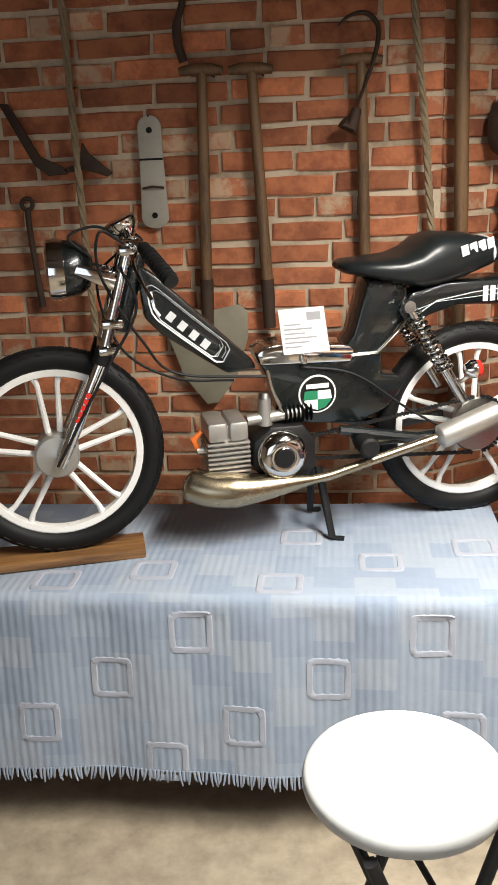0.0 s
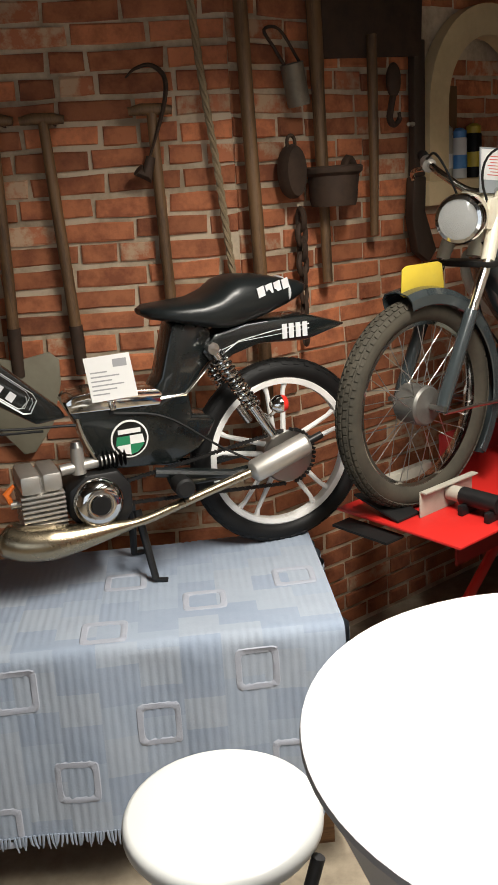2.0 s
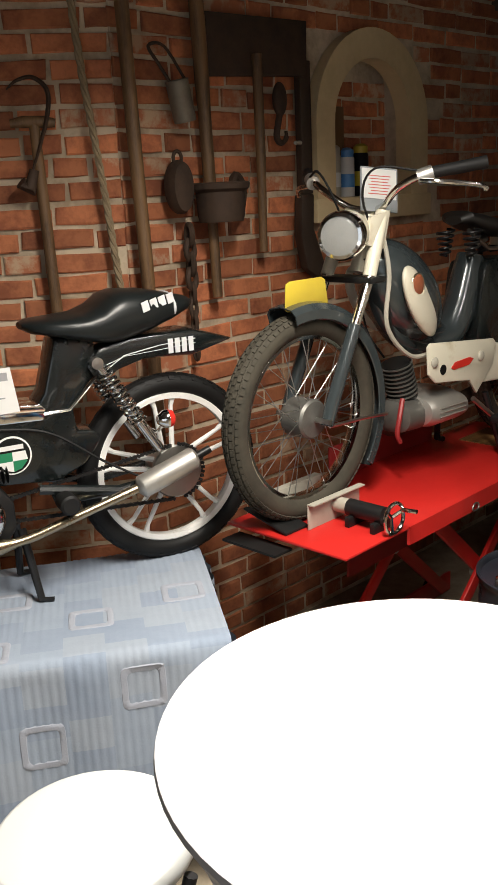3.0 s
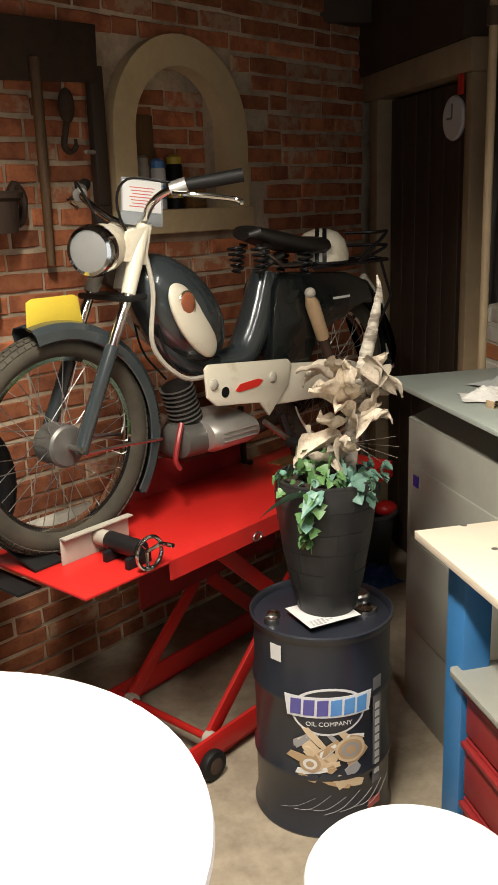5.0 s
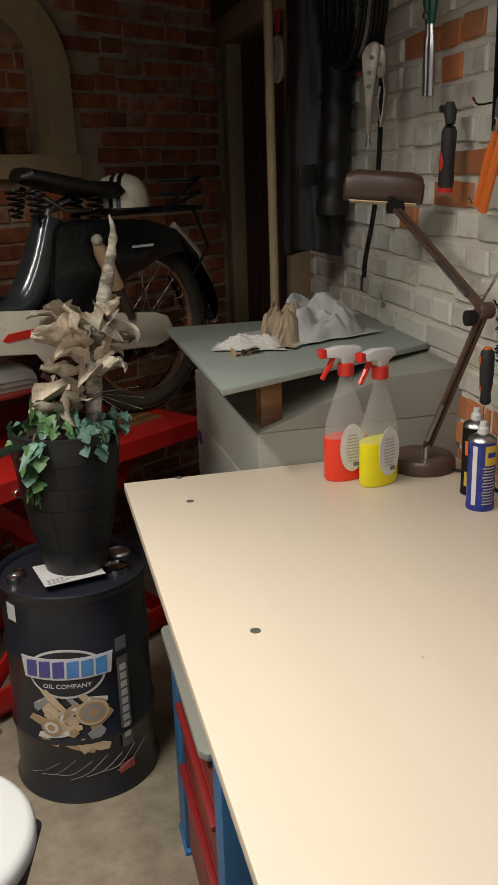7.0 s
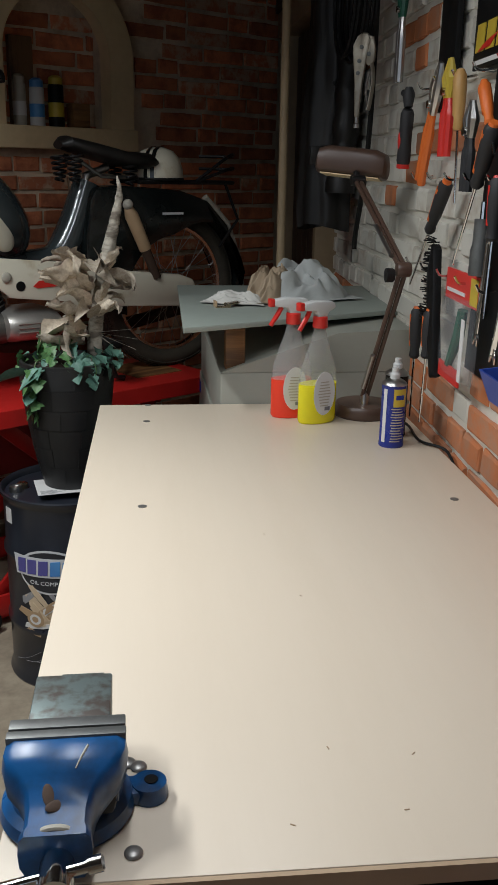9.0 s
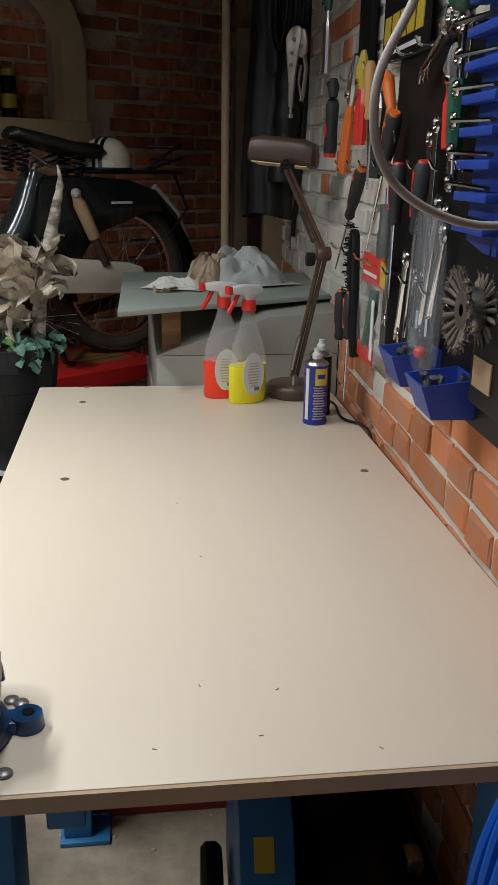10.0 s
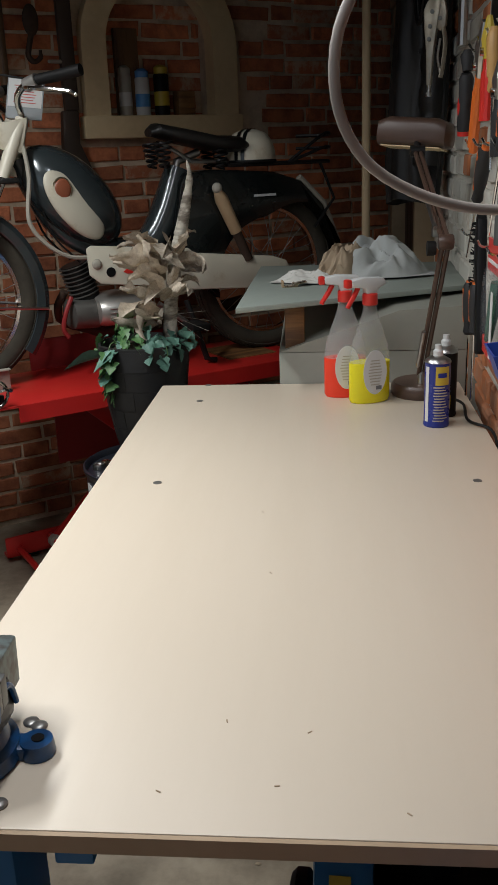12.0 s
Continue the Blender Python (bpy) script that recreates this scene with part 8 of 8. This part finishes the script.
def bin_box(y, z, label):
    b = on_board("storage_bin", y, z, label, "storage bin", "blue bins")
    b.matrix_world = b.matrix_world @ Matrix.Diagonal((0.85, 0.78, 0.85, 1))
    bm = bmesh.new()
    o = [[bm.verts.new(p) for p in ring] for ring in (
        [(-0.05, -0.02, 0), (0.05, -0.02, 0), (0.05, -0.105, 0), (-0.05, -0.105, 0)],
        [(-0.056, -0.02, 0.072), (0.056, -0.02, 0.072), (0.056, -0.13, 0.06), (-0.056, -0.13, 0.06)],
        [(-0.052, -0.024, 0.072), (0.052, -0.024, 0.072), (0.052, -0.126, 0.06), (-0.052, -0.126, 0.06)],
        [(-0.046, -0.024, 0.004), (0.046, -0.024, 0.004), (0.046, -0.10, 0.004), (-0.046, -0.10, 0.004)])]
    bm.faces.new(o[0])
    for a, c in zip(o, o[1:]):
        for k in range(4):
            bm.faces.new((a[k], a[(k + 1) % 4], c[(k + 1) % 4], c[k]))
    bm.faces.new(o[3])
    bmesh.ops.recalc_face_normals(bm, faces=bm.faces)
    part("box", bm, "blue_bin", b, smooth=False)
    rr = random.Random(int(y * 100))
    for k in range(6):
        x, yy = rr.uniform(-0.03, 0.03), rr.uniform(-0.1, -0.04)
        part("fitting", tube([(x, yy, 0.02), (x + rr.uniform(-0.03, 0.03), yy + rr.uniform(-0.015, 0.02), 0.072)], rr.uniform(0.005, 0.010), 10), "steel", b, "loose steel fitting")
    return b


bin_box(-0.055, 1.112, "blue plastic storage bin with loose fittings on the tool board")
bin_box(0.122, 1.118, "blue plastic storage bin with a socket wrench on the tool board")
pk = on_board("blister_pack", 0.49, 1.08, "blister pack with a red and yellow header card", "tool package")
pk.matrix_world = pk.matrix_world @ Matrix.Diagonal((1.3, 1, 1, 1))
part("header", boxm(-0.08, -0.04, 0.15, 0.08, -0.036, 0.21), "red_plastic", pk, "red header card", smooth=False)
part("header_patch", boxm(0.045, -0.0415, 0.155, 0.078, -0.0402, 0.205), "yellow", pk, smooth=False)
part("white_bar", boxm(-0.07, -0.0415, 0.165, 0.02, -0.0402, 0.172), "paper", pk, smooth=False)
part("bag", loft([(-0.08, 0.08, 0.006, 0.075, 0.6), (-0.05, 0.08, 0.016, 0.08, 0.6), (0.05, 0.08, 0.016, 0.08, 0.6), (0.08, 0.08, 0.006, 0.075, 0.6)], 16), "clear_bag", pk, "clear plastic bag").location = (0, -0.04, 0)
part("tool", tube([(-0.03, -0.042, 0.02), (0.01, -0.042, 0.09), (0.02, -0.042, 0.14)], [0.008, 0.012, 0.01], 8), "green_dark", pk)
part("side_print", boxm(0.055, -0.058, 0.01, 0.07, -0.0565, 0.13), "paper", pk, smooth=False)
part("foot_card", boxm(-0.075, -0.045, -0.012, 0.03, -0.041, 0.02), "red_plastic", pk, smooth=False)
bag = on_board("plastic_bag", 0.06, 1.16, "clear plastic bag with small parts on the tool board", "plastic bag")
part("bag", loft([(-0.07, 0.13, 0.004, 0.1, 0.7), (-0.03, 0.12, 0.018, 0.13, 0.7), (0.04, 0.11, 0.02, 0.13, 0.7), (0.08, 0.12, 0.004, 0.1, 0.7)], 18), "clear_bag", bag).location = (0, -0.06, 0)
part("part", blob((0.0, -0.06, 0.02), (0.012, 0.01, 0.01)), "red_plastic", bag)
hb = on_board("hand_brush", 0.68, 1.06, "black hand brush hanging on the wall", "brush")
part("back", slab([(0.0, 0.27), (0.02, 0.26), (0.05, 0.12), (0.09, 0.0), (0.06, -0.01), (0.01, 0.09), (-0.02, 0.2)], -0.055, -0.035), "board_black", hb, bevel=0.004)
bm = bmesh.new()
rb = random.Random(2)
for k in range(110):
    z = rb.uniform(0.1, 0.28)
    tube([(-0.005 + rb.uniform(-0.004, 0.004), -0.045 + rb.uniform(-0.01, 0.01), z), (-0.035 + rb.uniform(-0.006, 0.006), -0.05 + rb.uniform(-0.012, 0.012), z + rb.uniform(-0.006, 0.006))], 0.0014, 4, bm)
part("bristles", bm, "board_black", hb)["kind"] = "stuff"
wb = on_board("wire_brush", -0.205, 1.235, "round knotted steel wire brush hanging on the tool board", "wire brush")
part("core", lathe([(0.008, -0.014), (0.026, -0.014), (0.030, -0.008), (0.030, 0.008), (0.026, 0.014), (0.008, 0.014)], 26, Matrix.Translation((0, -0.075, 0.055)) @ AX, cap=False), "steel", wb, "bright steel hub plate")
for row in (-1, 1):
    for q in range(18):
        a = 2 * math.pi * (q + 0.25 * row + rb.uniform(-0.22, 0.22)) / 18
        c, s_ = math.cos(a), math.sin(a)
        yy = -0.075 + row * 0.012
        bm = tube([(c * 0.026, yy, 0.055 + s_ * 0.026), (c * 0.040, yy + row * 0.004, 0.055 + s_ * 0.040), (c * 0.050, yy + row * 0.008, 0.055 + s_ * 0.050)], [0.0026, 0.0038, 0.0045], 7)
        for w in range(16):
            e = rb.uniform(-0.22, 0.22)
            ln = rb.uniform(0.046, 0.058)
            tube([(c * 0.044, yy + row * 0.005, 0.055 + s_ * 0.044), (math.cos(a + e) * ln, yy + row * rb.uniform(0.002, 0.014), 0.055 + math.sin(a + e) * ln)], 0.0009, 3, bm)
        part("wire_knot", bm, "bristle", wb)
part("hanger", tube([(0, -0.06, 0.07), (-0.01, -0.05, 0.16), (-0.01, -0.01, 0.17)], 0.003, 5), "chrome", wb)
case = on_board("tool_case", -0.2, 1.16, "black plastic case with an orange label on the wall", "case")
part("case", boxm(-0.03, -0.06, 0, 0.4, -0.02, 0.2), "board_black", case, bevel=0.01)
part("label", boxm(-0.005, -0.0625, 0.03, 0.06, -0.0605, 0.07), "tan", case, smooth=False)

loop = thing("hose_loop", pose(2.2, -0.58, 1.4), "pale grey hose hanging in a loop from the ceiling", "hose")
part("hose", tube(curve_pts([(0.06, 0.02, 1.08), (0.01, 0.0, 0.45), (-0.028, -0.02, 0.22), (-0.068, -0.03, 0.12), (-0.05, -0.02, 0.055), (0.02, 0.0, 0.022), (0.09, 0.02, 0.03), (0.15, 0.05, 0.09), (0.18, 0.08, 0.22), (0.19, 0.1, 0.5), (0.2, 0.12, 1.08)], 80), 0.0036, 10), "hose_pale", loop)
hh = thing("blue_air_hose", pose(2.365, -0.66, 0.60), "hank of blue air hose hanging at the bench end", "hose")
for k in range(5):
    w, h = 0.055 + 0.008 * k, 0.17 + 0.012 * ((k * 3) % 5)
    part("turn", tube([(-0.03 + w * math.cos(a) + 0.004 * k, 0.012 * (k - 2) + 0.01 * math.sin(a * 2), 0.20 + h * math.sin(a)) for a in [2 * math.pi * q / 36 for q in range(36)]], 0.0062, 8, closed=True), "blue_hose", hh)
part("fitting", tube([(-0.09, -0.02, 0.03), (-0.095, -0.02, 0.0)], 0.008, 10), "bronze", hh, "brass hose end")
part("hanger", tube([(0.0, 0.0, 0.37), (0.0, 0.05, 0.39), (0.0, 0.085, 0.27)], 0.005, 6), "steel", hh)

# ---- bricks, laid last ----
def brick_mesh(name, w, mat_name, seed):
    r = random.Random(seed)
    bm = bmesh.new()
    h, c = 0.0535, 0.005
    j = lambda: r.uniform(-0.0028, 0.0028)
    f = [bm.verts.new((x + j(), j() * 0.7, z + j())) for x, z in ((c, c), (w / 2, c), (w - c, c), (w - c, h - c), (w / 2, h - c), (c, h - c))]
    g = [bm.verts.new((x + j(), 0.004, z + j())) for x, z in ((0, 0), (w / 2, 0), (w, 0), (w, h), (w / 2, h), (0, h))]
    k = [bm.verts.new((v.co.x, 0.05, v.co.z)) for v in g]
    bm.faces.new((f[0], f[1], f[4], f[5]))
    bm.faces.new((f[1], f[2], f[3], f[4]))
    for a, b in ((f, g), (g, k)):
        for i in range(6):
            q = (i + 1) % 6
            bm.faces.new((a[i], b[i], b[q], a[q]))
    bmesh.ops.recalc_face_normals(bm, faces=bm.faces)
    me = bpy.data.meshes.new(name)
    bm.to_mesh(me)
    bm.free()
    me.materials.append(M[mat_name])
    return me


COURSE = 0.068
BRICKS = {}
for nm in ("brick", "brick_pale", "brick_orange", "limewash"):
    BRICKS[nm] = [(w, brick_mesh("brick", w, nm, i * 7 + 3)) for i, w in enumerate((0.212, 0.214, 0.210, 0.213, 0.102, 0.104))]


def lay(wall, length, z_from, z_to, near, pick, skip, seed, back=0.0, x_from=0.0, limit=300, headers=0.3):
    """Lays a wild bond: single bricks within `near` (x0, x1, z0, z1), the rest joined."""
    r = random.Random(seed)
    rest = collections.defaultdict(list)
    made = 0
    for row in range(int(z_from / COURSE), int(z_to / COURSE)):
        z = 0.02 + row * COURSE
        x = x_from + (0.0 if row % 2 else -0.11) - r.uniform(0, 0.06)
        while x < length:
            short = r.random() < headers
            kind = pick(r, x, z)
            w, me = r.choice(BRICKS[kind][4:] if short else BRICKS[kind][:4])
            lo, hi = max(x, x_from), min(x + w, length)
            if hi - lo > 0.025 and not skip(x, z, w):
                cut = (hi - lo) / w
                dz, dy = r.uniform(-0.004, 0.004), back + r.uniform(-0.004, 0.003)
                if near[0] < x < near[1] and near[2] < z < near[3] and made < limit:
                    ob = new("brick", me)
                    ob.parent = wall
                    ob.matrix_basis = pose(lo, dy, z + dz) @ Matrix.Diagonal((cut, 1, 1, 1))
                    made += 1
                else:
                    rest[kind].append((me, lo, dy, z + dz, cut))
            x += w + 0.013
    for kind, items in rest.items():
        verts, faces, n = [], [], 0
        for me, x, y, z, cut in items:
            verts += [(v.co.x * cut + x, v.co.y + y, v.co.z + z) for v in me.vertices]
            faces += [tuple(i + n for i in p.vertices) for p in me.polygons]
            n += len(me.vertices)
        me = bpy.data.meshes.new("brickwork")
        me.from_pydata(verts, [], faces)
        me.materials.append(M[kind])
        ob = new("brickwork", me)
        ob.parent = wall
        ob["kind"] = "stuff"


old = lambda r, x, z: "brick_pale" if r.random() < 0.18 else "brick"
lay(wall_1, 3.545, 0, 2.48, (2.05, 3.56, 0.85, 2.1), old, lambda x, z, w: False, 5)
lay(wall_2, 2.33, 0, 2.48, (0.0, 2.3, 1.0, 2.2), old, lambda x, z, w: x + w > 0.86 and x < 1.46 and 1.49 < z < 2.14, 6)
lay(wall_2, NICHE[1], 1.62, 2.1, (0, 3, 0, 3), old, lambda x, z, w: False, 8, back=0.09, x_from=NICHE[0], limit=60)


def lime(r, x, z):
    if z > (1.0 if x < 1.75 else 1.13) + 0.07 * math.sin(x * 2.3) and x < 2.9:
        return "limewash" if r.random() < 0.92 else "brick_orange"
    return "limewash" if r.random() < 0.07 else "brick_orange"


lay(wall_3, 5.4, 0, 2.4, (0.1, 3.1, 0.86, 1.75), lime, lambda x, z, w: False, 7, headers=0.72)
